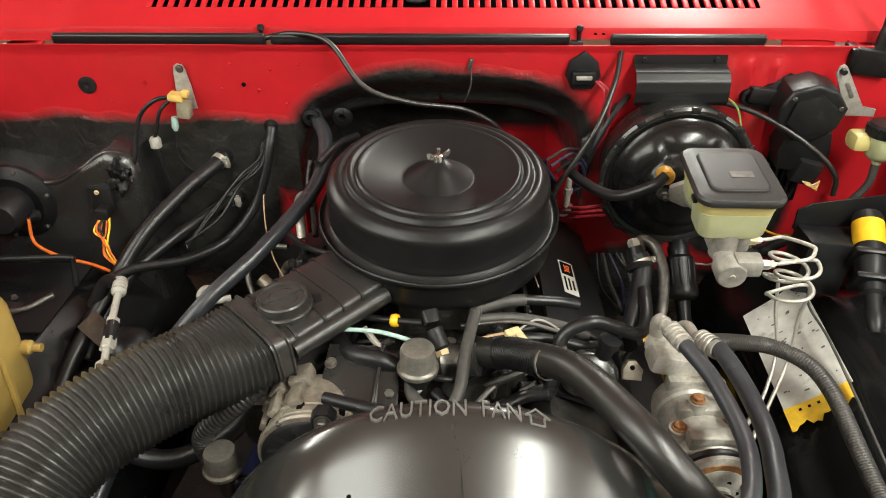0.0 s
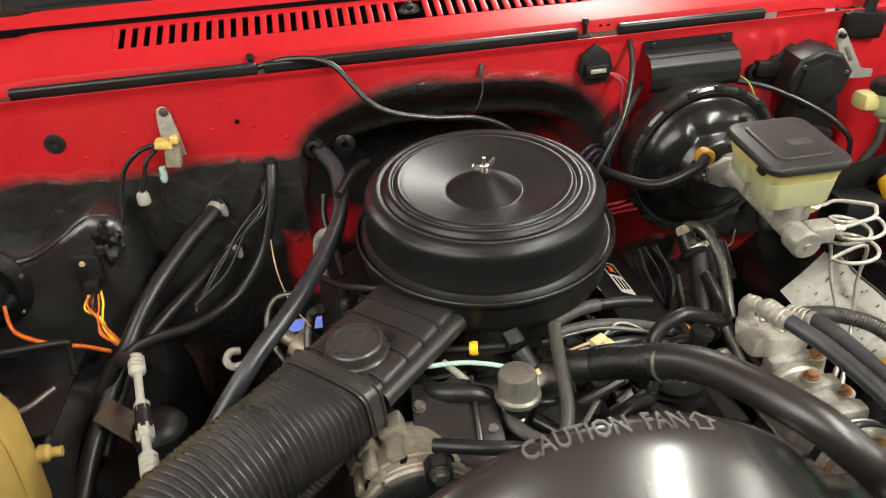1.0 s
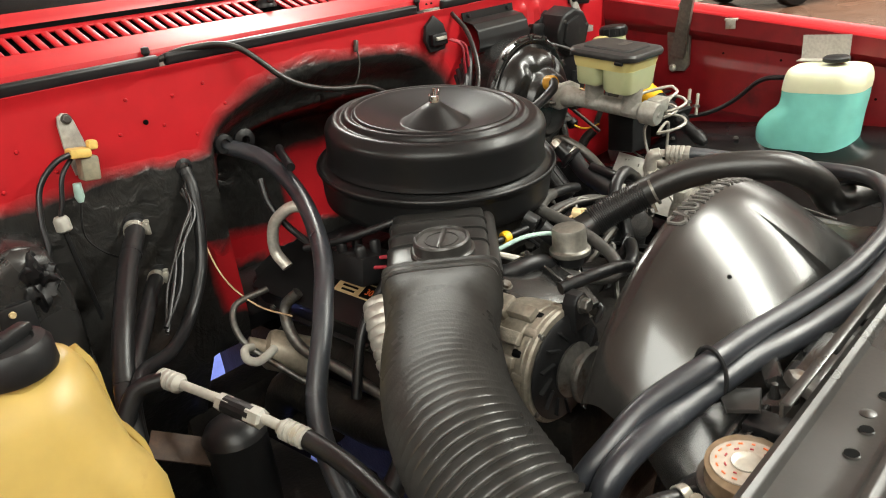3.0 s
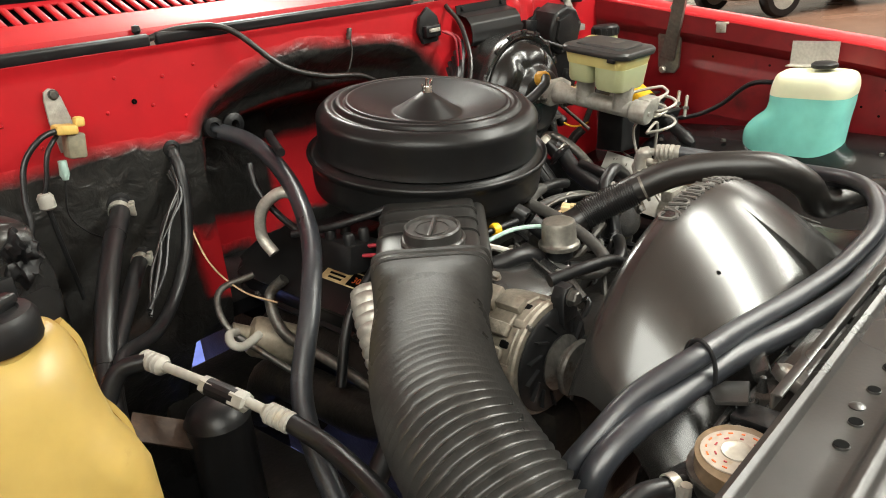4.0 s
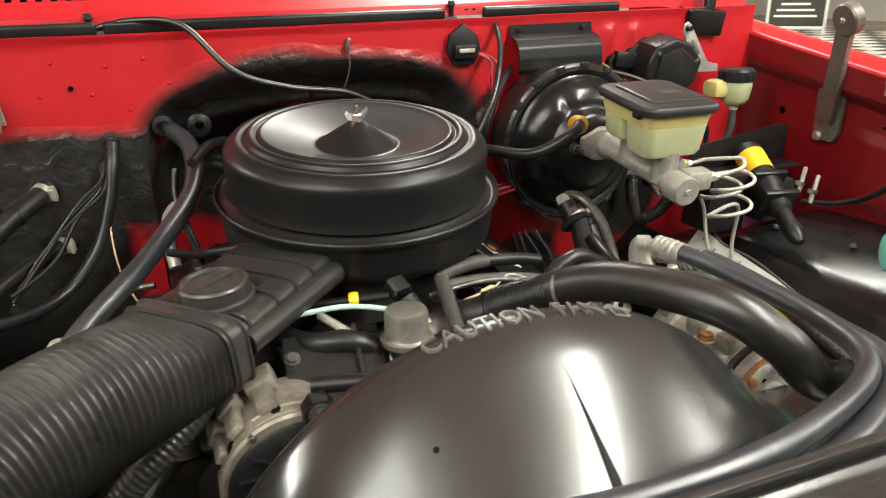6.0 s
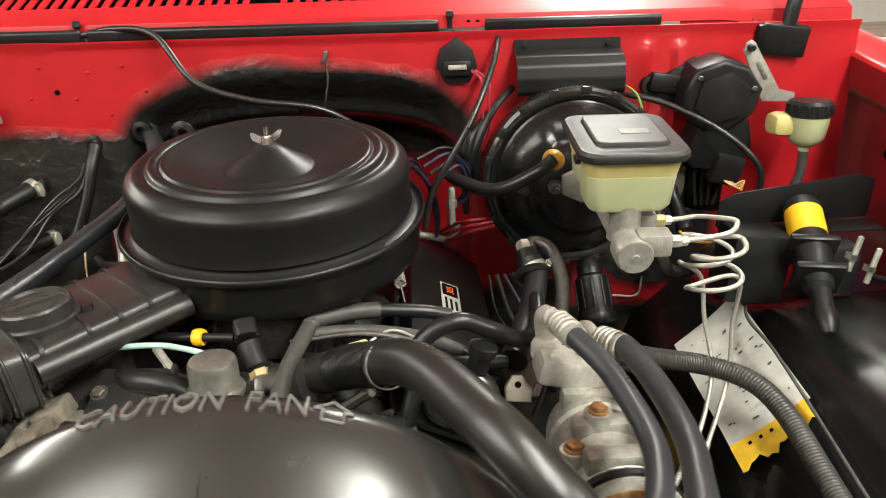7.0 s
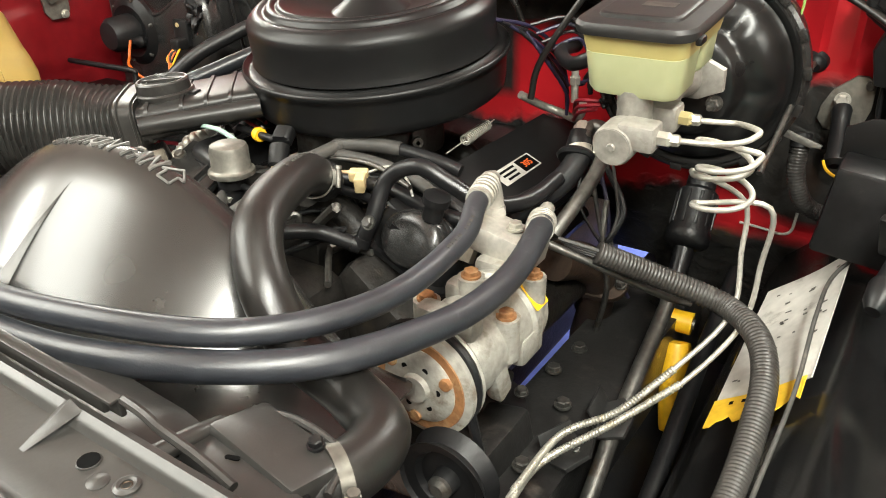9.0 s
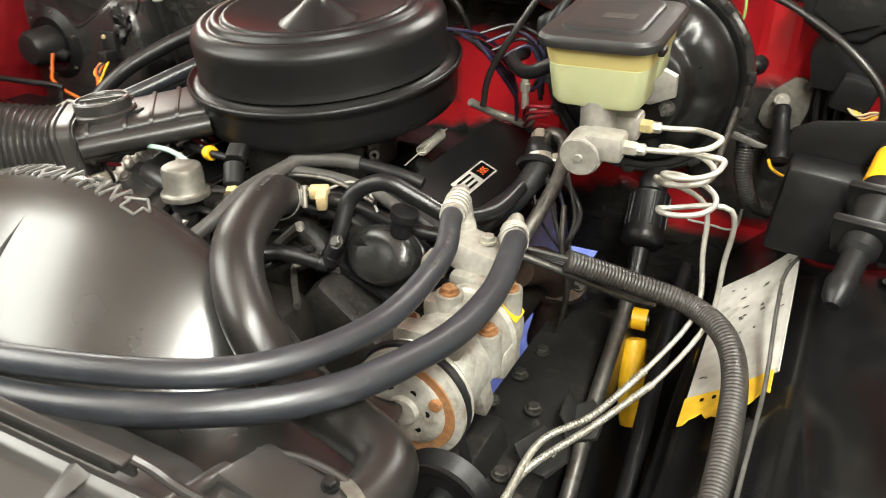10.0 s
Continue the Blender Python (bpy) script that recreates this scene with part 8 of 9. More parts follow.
# ---- sensor on the firewall, with its leads ----
def map_sensor():
    ms = thing("vacuum_switch", (-0.50, 1.372, 1.11), "grey vacuum switch with a yellow plug on the firewall", "switch")
    m = Matrix.Translation((-0.502, 1.374, 1.19)) @ pose(0, 0, 0, 90, -6, 0)
    part("bracket", prism(B(), [(-0.012, 0.0), (-0.008, 0.012), (0, 0.0155), (0.008, 0.012), (0.012, 0.0), (0.014, -0.03), (0.014, -0.075), (-0.016, -0.075), (-0.016, -0.03)], 0.004, m, 0.001), M_ALU, ms, "grey metal bracket")
    bolt(ms, (-0.5, 1.369, 1.196), (-0.5, 0.9, 1.196), 0.006, 0.004, M_STEEL_DARK)
    part("valve", box(B(), Matrix.Translation((-0.497, 1.35, 1.125)) @ pose(0, 0, 0, 0, 8, 0), 0.026, 0.026, 0.036, 0.004), M_OLIVE, ms)
    part("plug", box(B(), pose(-0.506, 1.345, 1.15, 0, 8, 0), 0.03, 0.028, 0.014, 0.004), M_PLUG, ms, "yellow plastic plug")
    part("plug_latch", box(B(), pose(-0.487, 1.338, 1.158, 0, 8, 0), 0.014, 0.016, 0.014, 0.004), M_PLUG, ms)
    part("green_joint", lathe(B(), [(0, 0), (0.006, 0), (0.007, 0.02), (0.004, 0.028), (0, 0.028)], axis((-0.52, 1.348, 1.108), (-0.523, 1.348, 1.07)), 12), M_WIRE_TEAL, ms)
    part("lead", tube([(-0.515, 1.34, 1.152), (-0.545, 1.33, 1.147), (-0.575, 1.325, 1.12), (-0.59, 1.315, 1.075), (-0.595, 1.305, 1.04), (-0.61, 1.3, 1.01), (-0.625, 1.295, 0.995)], 0.0042, 10), M_RUBBER, ms)
    part("lead", tube([(-0.518, 1.345, 1.145), (-0.54, 1.335, 1.125), (-0.552, 1.332, 1.09), (-0.56, 1.332, 1.07)], 0.0036, 10), M_RUBBER, ms)
    part("white_joint", lathe(B(), [(0, -0.012), (0.0075, -0.012), (0.011, -0.009), (0.011, 0.006), (0.008, 0.011), (0, 0.012)], axis((-0.56, 1.332, 1.062), (-0.561, 1.332, 1.1)), 20), M_WHITE, ms, "white plastic joint")
    part("tail", tube([(-0.56, 1.332, 1.05), (-0.556, 1.335, 1.0), (-0.55, 1.34, 0.95), (-0.545, 1.345, 0.9)], 0.0035, 8), M_RUBBER, ms)
    part("thin_wire", tube([(-0.522, 1.35, 1.08), (-0.53, 1.352, 1.03), (-0.51, 1.355, 0.995), (-0.48, 1.36, 0.97)], 0.0016, 6), M_BLACK_MATTE, ms)
    return ms


map_sensor()


def black_connector():
    bc = thing("firewall_connector", (0.262, 1.37, 1.18), "black six-sided connector with a metal latch and red leads", "connector")
    m = Matrix.Translation((0.262, 1.372, 1.192)) @ pose(0, 0, 0, 90, 0, 0)
    part("plate", prism(B(), [(-0.033, -0.006), (-0.026, 0.022), (0.0, 0.04), (0.026, 0.02), (0.034, -0.008), (0.02, -0.032), (-0.02, -0.032)], 0.008, m, 0.002), M_BLACK_MATTE, bc)
    part("body", box(B(), m @ pose(0, -0.008, 0.012), 0.044, 0.024, 0.016, 0.003), M_BLACK_PAINT, bc)
    part("latch", box(B(), m @ pose(0.0, -0.006, 0.022), 0.03, 0.008, 0.006, 0.002), M_ALU, bc)
    for k in range(2):
        part("lead", tube([(0.285 + 0.006 * k, 1.35, 1.18), (0.3 + 0.01 * k, 1.33, 1.165), (0.298 + 0.012 * k, 1.325, 1.13), (0.302 + 0.01 * k, 1.33, 1.09), (0.30, 1.34, 1.05)], 0.0026, 8), M_WIRE_RED, bc, "red lead")
    return bc


black_connector()
wc = thing("wire_clip", (0.05, 1.376, 1.2), "small wire clip hanging on the arch of the firewall", "clip")
part("clip", box(B(), pose(0.05, 1.372, 1.206, 0, 15, 0), 0.008, 0.008, 0.022, 0.002), M_STEEL_DARK, wc)
part("wire", tube([(0.05, 1.37, 1.2), (0.052, 1.372, 1.17), (0.045, 1.38, 1.14), (0.04, 1.4, 1.12)], 0.0016, 6), M_RUBBER_GREY, wc)
# thin pale wire from the loom
single("wire", tube([(-0.347, 1.362, 1.05), (-0.362, 1.335, 0.97), (-0.36, 1.30, 0.9), (-0.34, 1.25, 0.855), (-0.31, 1.2, 0.835)], 0.0015, 8), M_WIRE_BEIGE, (-0.347, 1.36, 1.05), "thin pale wire hanging from the loom", "wire")
random.seed(15)
for k in range(4):
    j = [random.uniform(-0.012, 0.012) for _ in range(6)]
    w = [(-0.352 - 0.004 * k, 1.368, 1.055 - 0.004 * k), (-0.375 + j[0], 1.34, 1.02 + j[1]), (-0.41 + j[2], 1.315, 0.985 + j[3]), (-0.455 + j[4], 1.28, 0.935 + j[5]), (-0.50, 1.23, 0.895 - 0.004 * k)]
    single("wire", tube(w, (0.0036, 0.0022, 0.003, 0.0018)[k], 8, 10), (M_RUBBER, M_HOSE_BROWN, M_RUBBER, M_HOSE_BROWN)[k], w[0], "black wire between loom and heater hose", "wire", "wires beside the loom")


# ---- small things round the carburettor ----
def wire_thing(pts, r, material, label, group="", n=8, name="wire", category="wire"):
    return single(name, tube(pts, r, n), material, pts[0], label, category, group)


tc = thing("thermostat_housing", (0.1, 0.9, 0.86), "dark cast thermostat housing with a tan connector", "thermostat housing")
part("neck", lathe(B(), [(0, 0), (0.03, 0), (0.032, 0.01), (0.026, 0.018), (0.026, 0.06), (0, 0.06)], axis((0.0, 0.9, 0.882), (0.07, 0.883, 0.902)), 26), M_STEEL_DARK, tc)
part("base", box(B(), pose(0.0, 0.915, 0.87), 0.085, 0.06, 0.03, 0.01), M_STEEL_DARK, tc)
part("connector", box(B(), pose(0.112, 0.93, 0.912, 10, 0, 28), 0.026, 0.016, 0.016, 0.003), M_TAN, tc, "tan plastic connector")
part("connector_half", box(B(), pose(0.124, 0.918, 0.908, 10, 0, 28), 0.014, 0.022, 0.022, 0.003), M_TAN, tc)
part("lead", tube([(0.118, 0.935, 0.914), (0.15, 0.95, 0.925), (0.18, 0.945, 0.915), (0.2, 0.93, 0.9)], 0.0018, 6), M_WHITE, tc)
part("lead", tube([(0.1, 0.93, 0.914), (0.07, 0.925, 0.91), (0.04, 0.915, 0.905), (0.02, 0.92, 0.89)], 0.0024, 6), M_WIRE_BEIGE, tc)
pv = thing("pcv_valve", (-0.05, 0.93, 0.92), "black sensor plug with a yellow ring", "valve")
part("ring", lathe(B(), [(0.003, -0.006), (0.0095, -0.006), (0.011, 0), (0.0095, 0.006), (0.003, 0.006)], axis((-0.073, 0.932, 0.936), (-0.02, 0.92, 0.938)), 22), M_YELLOW, pv, "yellow plastic ring")
part("stem", tube([(-0.13, 0.945, 0.934), (-0.08, 0.933, 0.936), (-0.03, 0.923, 0.938)], 0.0055, 10), M_BLACK_MATTE, pv)
part("plug", prism(B(), rounded(0.027, 0.022, 0.007), 0.022, axis((-0.02, 0.935, 0.95), (-0.008, 0.90, 0.93)), 0.004), M_BLACK_MATTE, pv)
part("socket", lathe(B(), [(0, 0), (0.014, 0), (0.014, 0.03), (0.01, 0.034), (0, 0.034)], axis((-0.012, 0.912, 0.935), (0.005, 0.885, 0.905)), 20), M_BLACK_MATTE, pv)
part("nut", lathe(B(), [(0, 0), (0.011, 0), (0.011, 0.012), (0, 0.012)], axis((0.0, 0.893, 0.912), (0.01, 0.87, 0.895)), 6), M_TAN, pv, sharp=25)
wire_thing([(-0.16, 0.9, 0.944), (-0.152, 0.895, 0.947), (-0.095, 0.882, 0.953), (-0.045, 0.872, 0.944), (-0.03, 0.868, 0.935)], 0.0034, M_WIRE_TEAL, "pale teal vacuum line to the valve", name="vacuum_line", category="vacuum line")
wire_thing([(-0.12, 0.92, 0.93), (-0.09, 0.885, 0.915), (-0.055, 0.85, 0.895), (-0.03, 0.83, 0.88)], 0.0052, M_ALU_CLEAN, "grey metal line beside the valve", name="metal_line", category="metal line")
wire_thing([(-0.17, 0.94, 0.905), (-0.14, 0.88, 0.915), (-0.1, 0.862, 0.918), (-0.07, 0.858, 0.905), (-0.06, 0.85, 0.88)], 0.013, M_RUBBER, "black hose bending under the snorkel", name="hose", category="hose", n=12)
# hoses and plug wires over the driver's valve cover
for k, (pts, r, mm) in enumerate((
    ([(0.055, 0.965, 0.936), (0.1, 0.985, 0.935), (0.135, 0.995, 0.932)], 0.0105, M_RUBBER_GREY),
    ([(0.135, 0.995, 0.932), (0.19, 1.0, 0.925), (0.225, 1.005, 0.915)], 0.0092, M_RUBBER),
    ([(0.05, 0.95, 0.925), (0.12, 0.965, 0.918), (0.19, 0.955, 0.91), (0.235, 0.945, 0.895)], 0.0085, M_RUBBER_GREY),
    ([(0.03, 0.94, 0.92), (0.12, 0.945, 0.925), (0.2, 0.925, 0.915)], 0.0035, M_STEEL_DARK),
    ([(0.08, 0.93, 0.902), (0.16, 0.935, 0.9), (0.23, 0.935, 0.885), (0.29, 0.95, 0.875)], 0.0095, M_RUBBER),
    ([(0.1, 0.95, 0.9), (0.18, 0.965, 0.9), (0.25, 0.96, 0.88), (0.29, 0.97, 0.84)], 0.007, M_RUBBER),
    ([(0.06, 0.92, 0.89), (0.15, 0.92, 0.885), (0.22, 0.90, 0.865), (0.27, 0.91, 0.82)], 0.0065, M_RUBBER),
)):
    wire_thing(pts, r, mm, "dusty black hose across the engine top" if r > 0.005 else "thin steel rod across the engine top", "lines across the engine top", 10, "engine_line", "engine line")
lk = thing("throttle_linkage", (0.12, 1.16, 0.88), "throttle linkage with a return spring", "linkage")
a, b = Vector((0.166, 1.06, 0.912)), Vector((0.149, 1.225, 0.914))
d = (b - a).normalized()
s = d.cross(Vector((0, 0, 1))).normalized()
q = s.cross(d)
coil = [a.lerp(b, 0.35 + 0.5 * k / 150) + (s * math.cos(0.62 * k) + q * math.sin(0.62 * k)) * 0.0078 for k in range(151)]
part("spring", sweep(B(), [a, a.lerp(b, 0.3)] + coil + [a.lerp(b, 0.9), b], 0.0012, 5), M_ZINC, lk, "coiled return spring")
part("lever", prism(B(), [(-0.01, -0.03), (0.01, -0.03), (0.014, 0.02), (0.0, 0.03), (-0.014, 0.02)], 0.003, axis((0.09, 1.1, 0.9), (0.5, 1.05, 0.95)), 0.001), M_STEEL_DARK, lk)
part("bush", lathe(B(), [(0.003, 0), (0.008, 0), (0.008, 0.022), (0.003, 0.022)], axis((0.085, 1.1, 0.905), (0.13, 1.05, 0.915)), 16), M_STEEL_DARK, lk)
wire_thing([(0.15, 1.31, 0.935), (0.17, 1.345, 0.912), (0.2, 1.36, 0.9), (0.234, 1.345, 0.898), (0.25, 1.335, 0.91), (0.255, 1.33, 0.93)], 0.0068, M_ALU_CLEAN, "bent pale metal pipe behind the air cleaner", n=12, name="metal_pipe", category="pipe")
wire_thing([(-0.24, 1.20, 1.0), (-0.257, 1.224, 1.002), (-0.275, 1.253, 0.975), (-0.279, 1.262, 0.929), (-0.275, 1.24, 0.9)], 0.0098, M_ALU_CLEAN, "thick bent pale metal pipe behind the hose", n=14, name="metal_pipe", category="pipe")
for k in range(5):
    o = 0.012 * k
    wire_thing([(0.16 + o * 0.6, 1.2 + o, 1.075 - o * 0.5), (0.185 + o * 0.6, 1.27, 1.055 - o), (0.205 + o * 0.4, 1.33, 1.01 - o * 1.4), (0.22, 1.345, 0.95 - o)], 0.003, M_RUBBER if k % 2 else M_VIOLET, "thin dark wire behind the air cleaner", "wires at the recess", name="wire")
for k in range(6):
    o = 0.01 * k
    wire_thing([(0.352 - o, 1.36, 1.15 - o), (0.32 - o * 0.8, 1.33, 1.125 - o), (0.29 - o * 0.5, 1.315, 1.07), (0.27, 1.32, 1.0 - o)], 0.0042 if k % 2 else 0.006, M_RUBBER, "black wire from the cover beside the booster", "wires beside the booster", name="wire")
for k in range(3):
    wire_thing([(0.31, 1.25 + 0.02 * k, 0.95), (0.27, 1.28, 0.93 + 0.01 * k), (0.24, 1.33, 0.9 + 0.012 * k), (0.22, 1.38, 0.89)], 0.003, M_WIRE_RED, "dark red wire low on the firewall", "red wires on the firewall", name="wire")
sp_ = thing("oil_sender", (0.246, 1.31, 0.96), "small brass and steel sender beside the air cleaner", "sender")
part("nut", lathe(B(), [(0, 0), (0.009, 0), (0.009, 0.012), (0, 0.012)], axis((0.246, 1.312, 0.965), (0.246, 1.30, 1.1)), 6), M_ZINC, sp_, sharp=25)
part("stem", lathe(B(), [(0, -0.03), (0.006, -0.03), (0.006, 0.03), (0.004, 0.034), (0, 0.034)], axis((0.246, 1.312, 0.965), (0.246, 1.30, 1.1)), 14), M_ZINC, sp_)
# front neck of the coolant elbow
el = thing("check_valve", (0.345, 1.12, 0.93), "black rubber check valve with a steel collar", "valve")
part("flange", lathe(B(), [(0, 0), (0.024, 0), (0.027, 0.004), (0.024, 0.009), (0.017, 0.013), (0.015, 0.04), (0, 0.04)], axis((0.347, 1.098, 0.925), (0.337, 1.14, 0.965)), 28), M_RUBBER, el)
part("collar", lathe(B(), [(0, 0.036), (0.012, 0.036), (0.012, 0.05), (0.009, 0.056), (0, 0.056)], axis((0.347, 1.098, 0.925), (0.337, 1.14, 0.965)), 6), M_ZINC, el, sharp=25)
hs = thing("exhaust_shroud", (-0.27, 1.0, 0.82), "crumpled silver heat tube beside the valve cover", "heat tube")
part("foil", ribbed([(-0.264, 1.015, 0.885), (-0.28, 0.995, 0.868), (-0.30, 0.96, 0.83), (-0.31, 0.93, 0.77)], 0.031, 0.014, 0.004, 24, 5), M_ALU_CLEAN, hs, "silver foil tube")
for k, (pts, r, mm, lab) in enumerate((
    ([(-0.22, 1.0, 0.9), (-0.27, 0.98, 0.86), (-0.31, 0.96, 0.8), (-0.33, 0.95, 0.72)], 0.0095, M_RUBBER, "black spark plug lead past the heat tube"),
    ([(-0.21, 1.05, 0.91), (-0.29, 1.04, 0.85), (-0.34, 1.02, 0.76)], 0.008, M_RUBBER, "black spark plug lead past the heat tube"),
    ([(-0.29, 1.20, 0.87), (-0.31, 1.22, 0.84), (-0.32, 1.18, 0.79), (-0.30, 1.1, 0.76), (-0.28, 1.0, 0.72)], 0.0095, M_STEEL_DARK, "bent steel pipe on the passenger side"),
    ([(-0.31, 1.26, 0.87), (-0.37, 1.27, 0.86), (-0.39, 1.23, 0.82), (-0.36, 1.18, 0.77), (-0.33, 1.14, 0.73)], 0.0055, M_STEEL_DARK, "thin bent steel line on the passenger side"),
    ([(-0.24, 1.1, 0.93), (-0.19, 1.02, 0.935), (-0.12, 0.99, 0.93)], 0.003, M_WIRE_RED, "red wire on the valve cover"),
    ([(-0.25, 1.09, 0.92), (-0.2, 1.01, 0.925), (-0.13, 0.985, 0.92)], 0.003, M_WIRE_RED, "red wire on the valve cover"),
    ([(-0.23, 1.24, 1.06), (-0.2, 1.31, 1.07), (-0.17, 1.36, 1.065)], 0.0075, M_RUBBER, "black hose behind the air cleaner"),
    ([(-0.255, 1.3, 1.04), (-0.26, 1.28, 1.0), (-0.25, 1.25, 0.96), (-0.24, 1.2, 0.93)], 0.006, M_RUBBER, "black hose beside the recess"),
    ([(-0.28, 1.17, 0.95), (-0.25, 1.12, 0.96), (-0.2, 1.06, 0.98), (-0.175, 1.04, 0.99)], 0.006, M_RUBBER, "black vacuum hose to the snorkel"),
)):
    wire_thing(pts, r, mm, lab, "lines on the passenger side", 10, "engine_line", "engine line")
hk = thing("engine_hook", (-0.43, 1.12, 0.85), "pale hook-ended metal pipe", "pipe")
part("hook", tube([(-0.425, 1.13, 0.857), (-0.44, 1.125, 0.86), (-0.446, 1.112, 0.853), (-0.436, 1.104, 0.846), (-0.415, 1.112, 0.843), (-0.395, 1.125, 0.84)], 0.0065, 12), M_WHITE, hk)
st = thing("smog_pipe", (-0.318, 1.25, 0.72), "tan-grey metal converter cylinder", "cylinder")
part("can", lathe(B(), [(0, 0), (0.03, 0), (0.034, 0.006), (0.034, 0.08), (0.03, 0.088), (0.014, 0.092), (0.014, 0.12), (0, 0.12)], axis((-0.28, 1.2, 0.74), (-0.38, 1.26, 0.80)), 28), mat("tan_metal", (0.3, 0.26, 0.2), 0.5, metal=0.4, var=0.3, second=(0.1, 0.08, 0.06), amount=0.4, sscale=30), st)
dc = thing("distributor", (-0.2, 1.12, 0.93), "black plastic coil box with plug towers", "distributor")
part("case", box(B(), pose(-0.225, 1.10, 0.915, 0, 10, 0), 0.07, 0.08, 0.05, 0.01), M_BLACK_MATTE, dc)
for k in range(4):
    part("tower", lathe(B(), [(0, 0), (0.009, 0), (0.009, 0.02), (0.006, 0.024), (0, 0.024)], pose(-0.245 + 0.03 * (k % 2), 1.075 + 0.045 * (k // 2), 0.935), 14), M_BLACK_MATTE, dc)
# under the engine
ug = thing("exhaust_manifold", (0.27, 1.1, 0.6), "rusty dark exhaust manifold on the driver's side", "exhaust manifold")
part("log", tube([(0.29, 0.88, 0.72), (0.31, 1.0, 0.7), (0.31, 1.15, 0.69), (0.30, 1.28, 0.66), (0.29, 1.36, 0.55)], 0.036, 16), M_GREASE, ug)
ug2 = thing("exhaust_manifold", (-0.27, 1.1, 0.6), "rusty dark exhaust manifold on the passenger side", "exhaust manifold")
part("log", tube([(-0.29, 0.9, 0.74), (-0.31, 1.0, 0.7), (-0.31, 1.15, 0.69), (-0.30, 1.28, 0.66), (-0.29, 1.36, 0.55)], 0.036, 16), M_GREASE, ug2)
op = thing("oil_pan", (0, 1.0, 0.3), "black oil pan and gearbox under the engine", "oil pan")
part("pan", box(B(), pose(0.0, 1.02, 0.36), 0.30, 0.56, 0.2, 0.03), M_GREASE, op)
part("bell_housing", lathe(B(), [(0, -0.02), (0.2, -0.02), (0.215, 0.0), (0.215, 0.03), (0.2, 0.05), (0.15, 0.2), (0.12, 0.3), (0, 0.3)], axis((0, 1.36, 0.55), (0, 2.0, 0.5)), 40), M_GREASE, op)
part("starter", lathe(B(), [(0, 0), (0.035, 0), (0.04, 0.01), (0.04, 0.15), (0.03, 0.17), (0, 0.17)], axis((-0.26, 1.38, 0.585), (-0.27, 1.1, 0.58)), 28), M_GREASE, op)
part("gearbox_mount", box(B(), pose(-0.31, 1.5, 0.475, 0, 0, 0), 0.24, 0.1, 0.25, 0.012), M_GREASE, op)
part("gearbox", box(B(), pose(0.0, 1.6, 0.45), 0.32, 0.62, 0.36, 0.06), M_GREASE, op)
ca = thing("control_arm", (0.33, 0.95, 0.4), "black suspension arm below the frame", "suspension arm", "suspension arms")
part("arm", box(B(), pose(0.42, 1.0, 0.36, 0, 10, 0), 0.4, 0.2, 0.05, 0.015), M_BLACK_PAINT, ca)
ca2 = thing("control_arm", (-0.5, 0.95, 0.4), "black suspension arm below the frame", "suspension arm", "suspension arms")
part("arm", box(B(), pose(-0.42, 0.95, 0.36, 0, -10, 0), 0.4, 0.2, 0.05, 0.015), M_BLACK_PAINT, ca2)
# dark heap of small lines deep in the gaps
random.seed(31)
for k in range(26):
    x, y = random.uniform(-0.16, 0.2), random.uniform(0.82, 1.0)
    z = random.uniform(0.83, 0.885)
    pts = [(x, y, z), (x + random.uniform(-0.07, 0.07), y + random.uniform(-0.05, 0.05), z + random.uniform(-0.02, 0.02)), (x + random.uniform(-0.12, 0.12), y + random.uniform(-0.08, 0.08), z - random.uniform(0.01, 0.06))]
    wire_thing(pts, random.choice((0.0032, 0.0045, 0.007)), random.choice((M_RUBBER, M_RUBBER, M_STEEL_DARK, M_BLACK_MATTE, M_RUBBER_GREY)), "dark small line deep between the engine parts", "small lines in the engine gaps", 8, "engine_line", "engine line")
for k in range(14):
    x, y = random.uniform(-0.15, 0.15), random.uniform(0.85, 1.0)
    single("engine_boss", hexbolt(B(), pose(x, y, random.uniform(0.845, 0.865), random.uniform(-20, 20), random.uniform(-20, 20), 0), random.uniform(0.006, 0.011), 0.012), random.choice((M_STEEL_DARK, M_ZINC, M_GREASE)), (x, y, 0.85), "greasy bolt head on the intake manifold", "bolt", "bolts on the manifold", sharp=25)

lb_ = thing("engine_mount", (0.3, 0.92, 0.6), "greasy rubber engine mount and bracket beside the frame", "engine mount")
part("bracket", box(B(), pose(0.285, 0.93, 0.64, 0, 25, 10), 0.1, 0.12, 0.03, 0.01), M_GREASE, lb_)
part("rubber", lathe(B(), [(0, 0), (0.045, 0), (0.05, 0.02), (0.045, 0.05), (0, 0.05)], pose(0.30, 0.94, 0.58, 0, 30, 0), 28), M_RUBBER, lb_)
for k in range(3):
    bolt(lb_, (0.29 + 0.03 * k, 0.9 + 0.03 * k, 0.655 - 0.012 * k), (0.35 + 0.03 * k, 0.9, 1.0), 0.008, 0.008, M_STEEL_DARK)

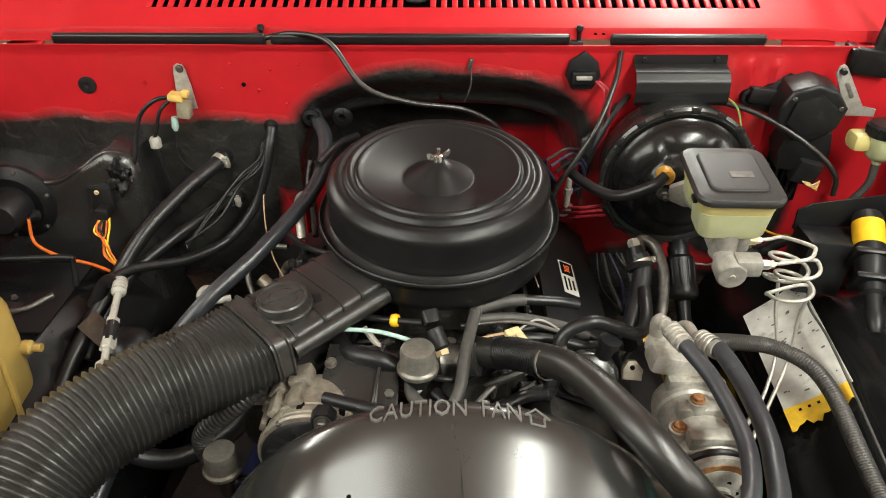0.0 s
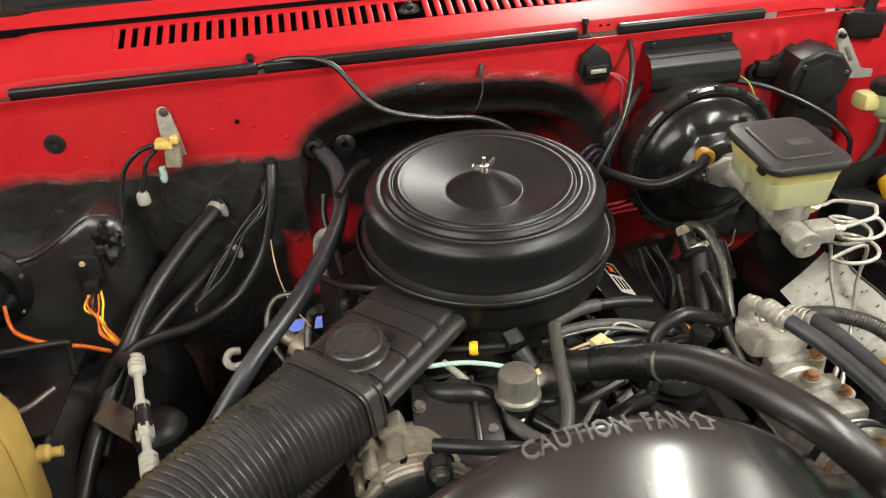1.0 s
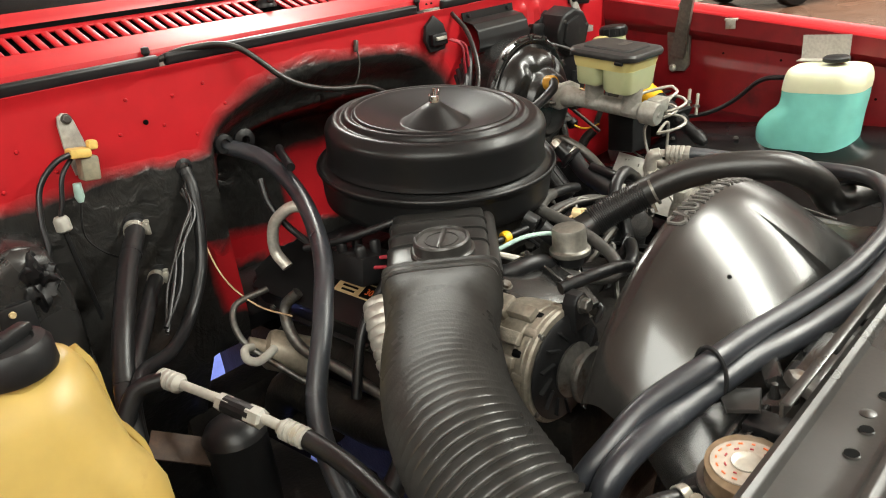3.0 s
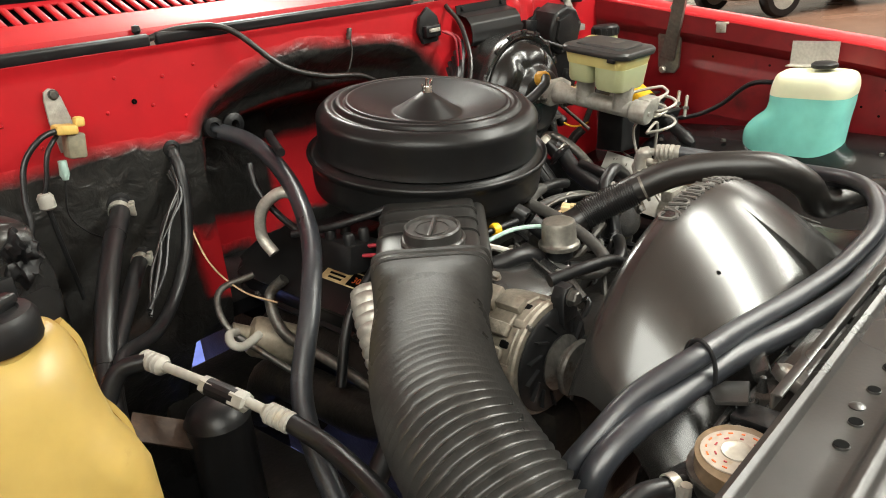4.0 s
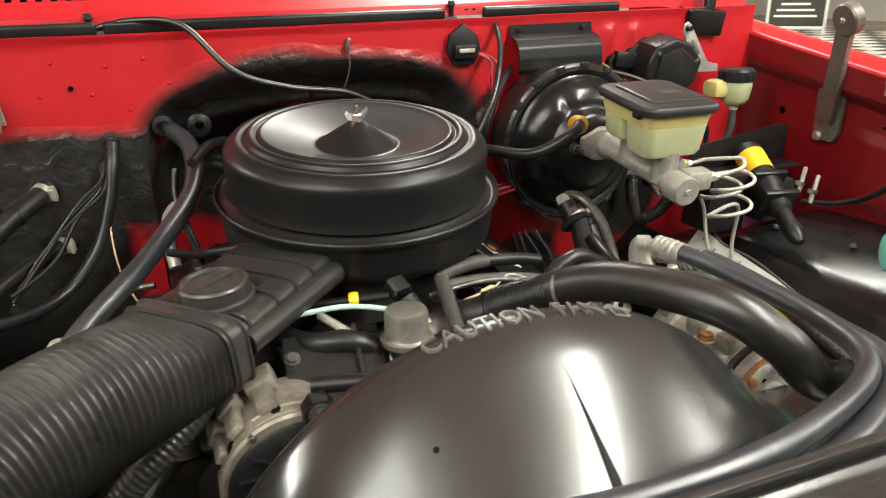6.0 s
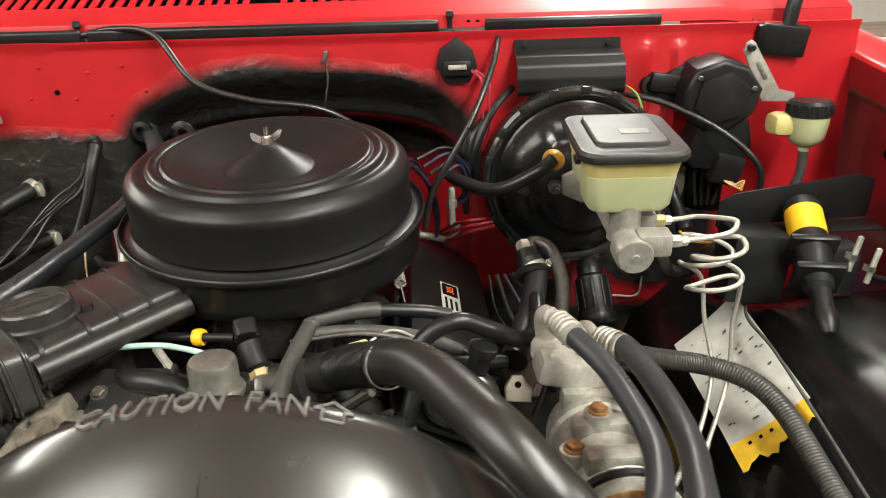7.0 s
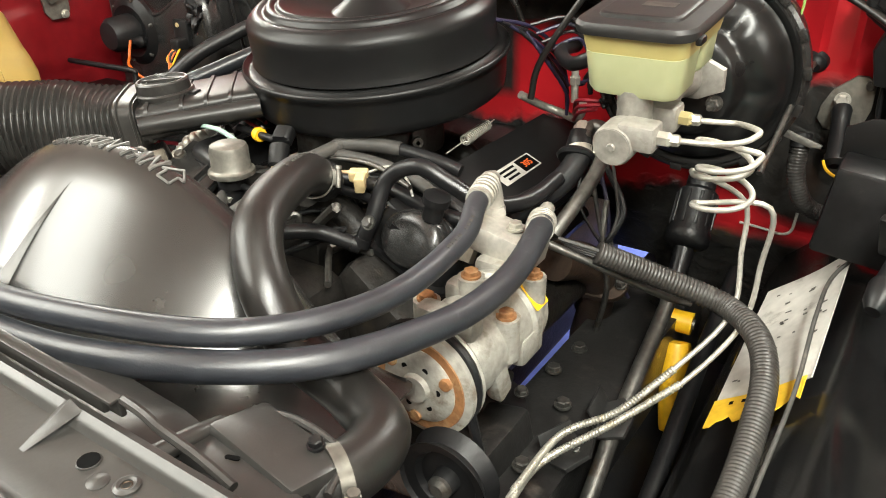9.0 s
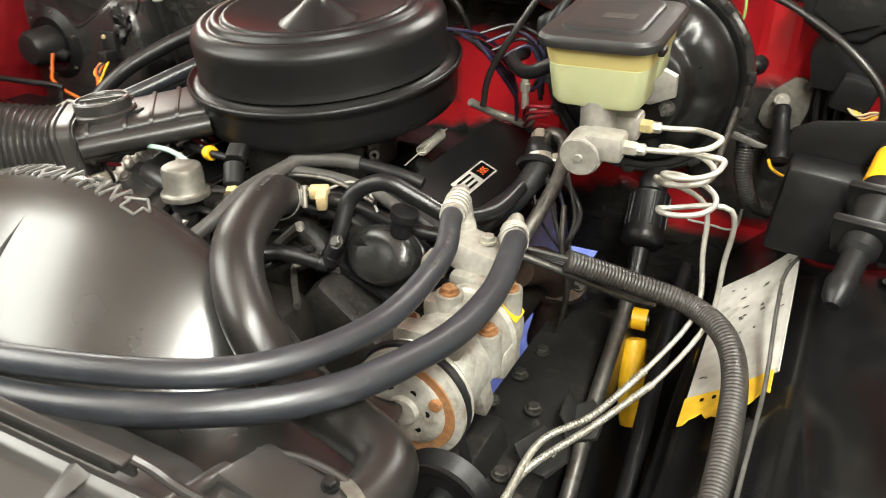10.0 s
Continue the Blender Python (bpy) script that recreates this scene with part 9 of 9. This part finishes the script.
ps = thing("steering_pump", (0.228, 0.885, 0.80), "glossy black power steering pump can between the hoses", "pump")
pm2 = axis((0.23, 0.94, 0.835), (0.225, 0.83, 0.90))
part("can", lathe(B(), [(0, -0.01), (0.03, -0.01), (0.039, -0.005), (0.042, 0.006), (0.042, 0.058), (0.0395, 0.067), (0.034, 0.072), (0.02, 0.074), (0, 0.074)], pm2 @ Matrix.Diagonal((1.15, 0.9, 1, 1)), 40), M_BLACK_GLOSS, ps, sharp=60)
part("band", lathe(B(), [(0.042, 0.03), (0.0432, 0.031), (0.0432, 0.036), (0.042, 0.037)], pm2 @ Matrix.Diagonal((1.15, 0.9, 1, 1)), 40), M_BLACK_GLOSS, ps)
part("neck", lathe(B(), [(0, 0), (0.013, 0), (0.013, 0.02), (0.017, 0.022), (0.017, 0.032), (0, 0.034)], axis((0.25, 0.90, 0.895), (0.27, 0.90, 0.97)), 20), M_BLACK_MATTE, ps)
bolt(ps, (0.20, 0.84, 0.90), (0.19, 0.6, 1.05), 0.007, 0.007, M_STEEL_DARK)
# loops of dark violet wire behind the air cleaner
random.seed(40)
for k in range(4):
    wire_thing([(0.19 + 0.01 * k, 1.26, 1.06 - 0.012 * k), (0.235 + 0.008 * k, 1.29, 1.07 - 0.01 * k), (0.275, 1.31, 1.045 - 0.02 * k), (0.28 - 0.01 * k, 1.32, 1.0 - 0.012 * k), (0.25, 1.335, 0.96)], 0.0028, M_VIOLET if k % 2 else M_RUBBER, "thin violet wire looping behind the air cleaner", "wires at the recess")

# exhaust pipe below the driver's manifold
EX = [(0.325, 1.10, 0.765), (0.342, 1.17, 0.735), (0.346, 1.225, 0.675), (0.328, 1.265, 0.585), (0.295, 1.33, 0.48), (0.265, 1.5, 0.37), (0.26, 1.75, 0.33)]
ex_ = thing("exhaust_pipe", EX[0], "brown burnt exhaust pipe below the driver-side manifold", "exhaust pipe")
part("tube", tube(EX, 0.03, 20, 10), M_PIPE, ex_, sharp=80)
part("flange", prism(B(), rounded(0.1, 0.07, 0.03), 0.012, axis((0.346, 1.222, 0.683), (0.343, 1.255, 0.62)), 0.003), M_PIPE, ex_)
for q in (-1, 1):
    bolt(ex_, (0.346 + q * 0.04, 1.222, 0.683), (0.346 + q * 0.04, 1.0, 1.1), 0.008, 0.012, M_STEEL_DARK)
# dipstick tube and leads in the gap beside the firewall
wire_thing([(0.365, 1.18, 0.84), (0.372, 1.16, 0.78), (0.382, 1.17, 0.7), (0.36, 1.2, 0.6)], 0.0045, M_STEEL_DARK, "grey metal tube beside the exhaust pipe", name="dipstick_tube", category="dipstick tube")
random.seed(31)
for k in range(5):
    j = [random.uniform(-0.014, 0.014) for _ in range(6)]
    wire_thing([(0.30 + 0.012 * k, 1.24, 0.87), (0.325 + 0.014 * k + j[0], 1.22 + j[1], 0.81), (0.37 + j[2], 1.2 + j[3], 0.745 + j[4]), (0.375 + 0.008 * k, 1.25, 0.66 + j[5])], (0.0026, 0.004, 0.0032, 0.005, 0.0028)[k], (M_RUBBER, M_RUBBER_GREY, M_VIOLET, M_RUBBER, M_RUBBER_GREY)[k], "dark wire down the gap beside the exhaust pipe", "wires beside the exhaust pipe")
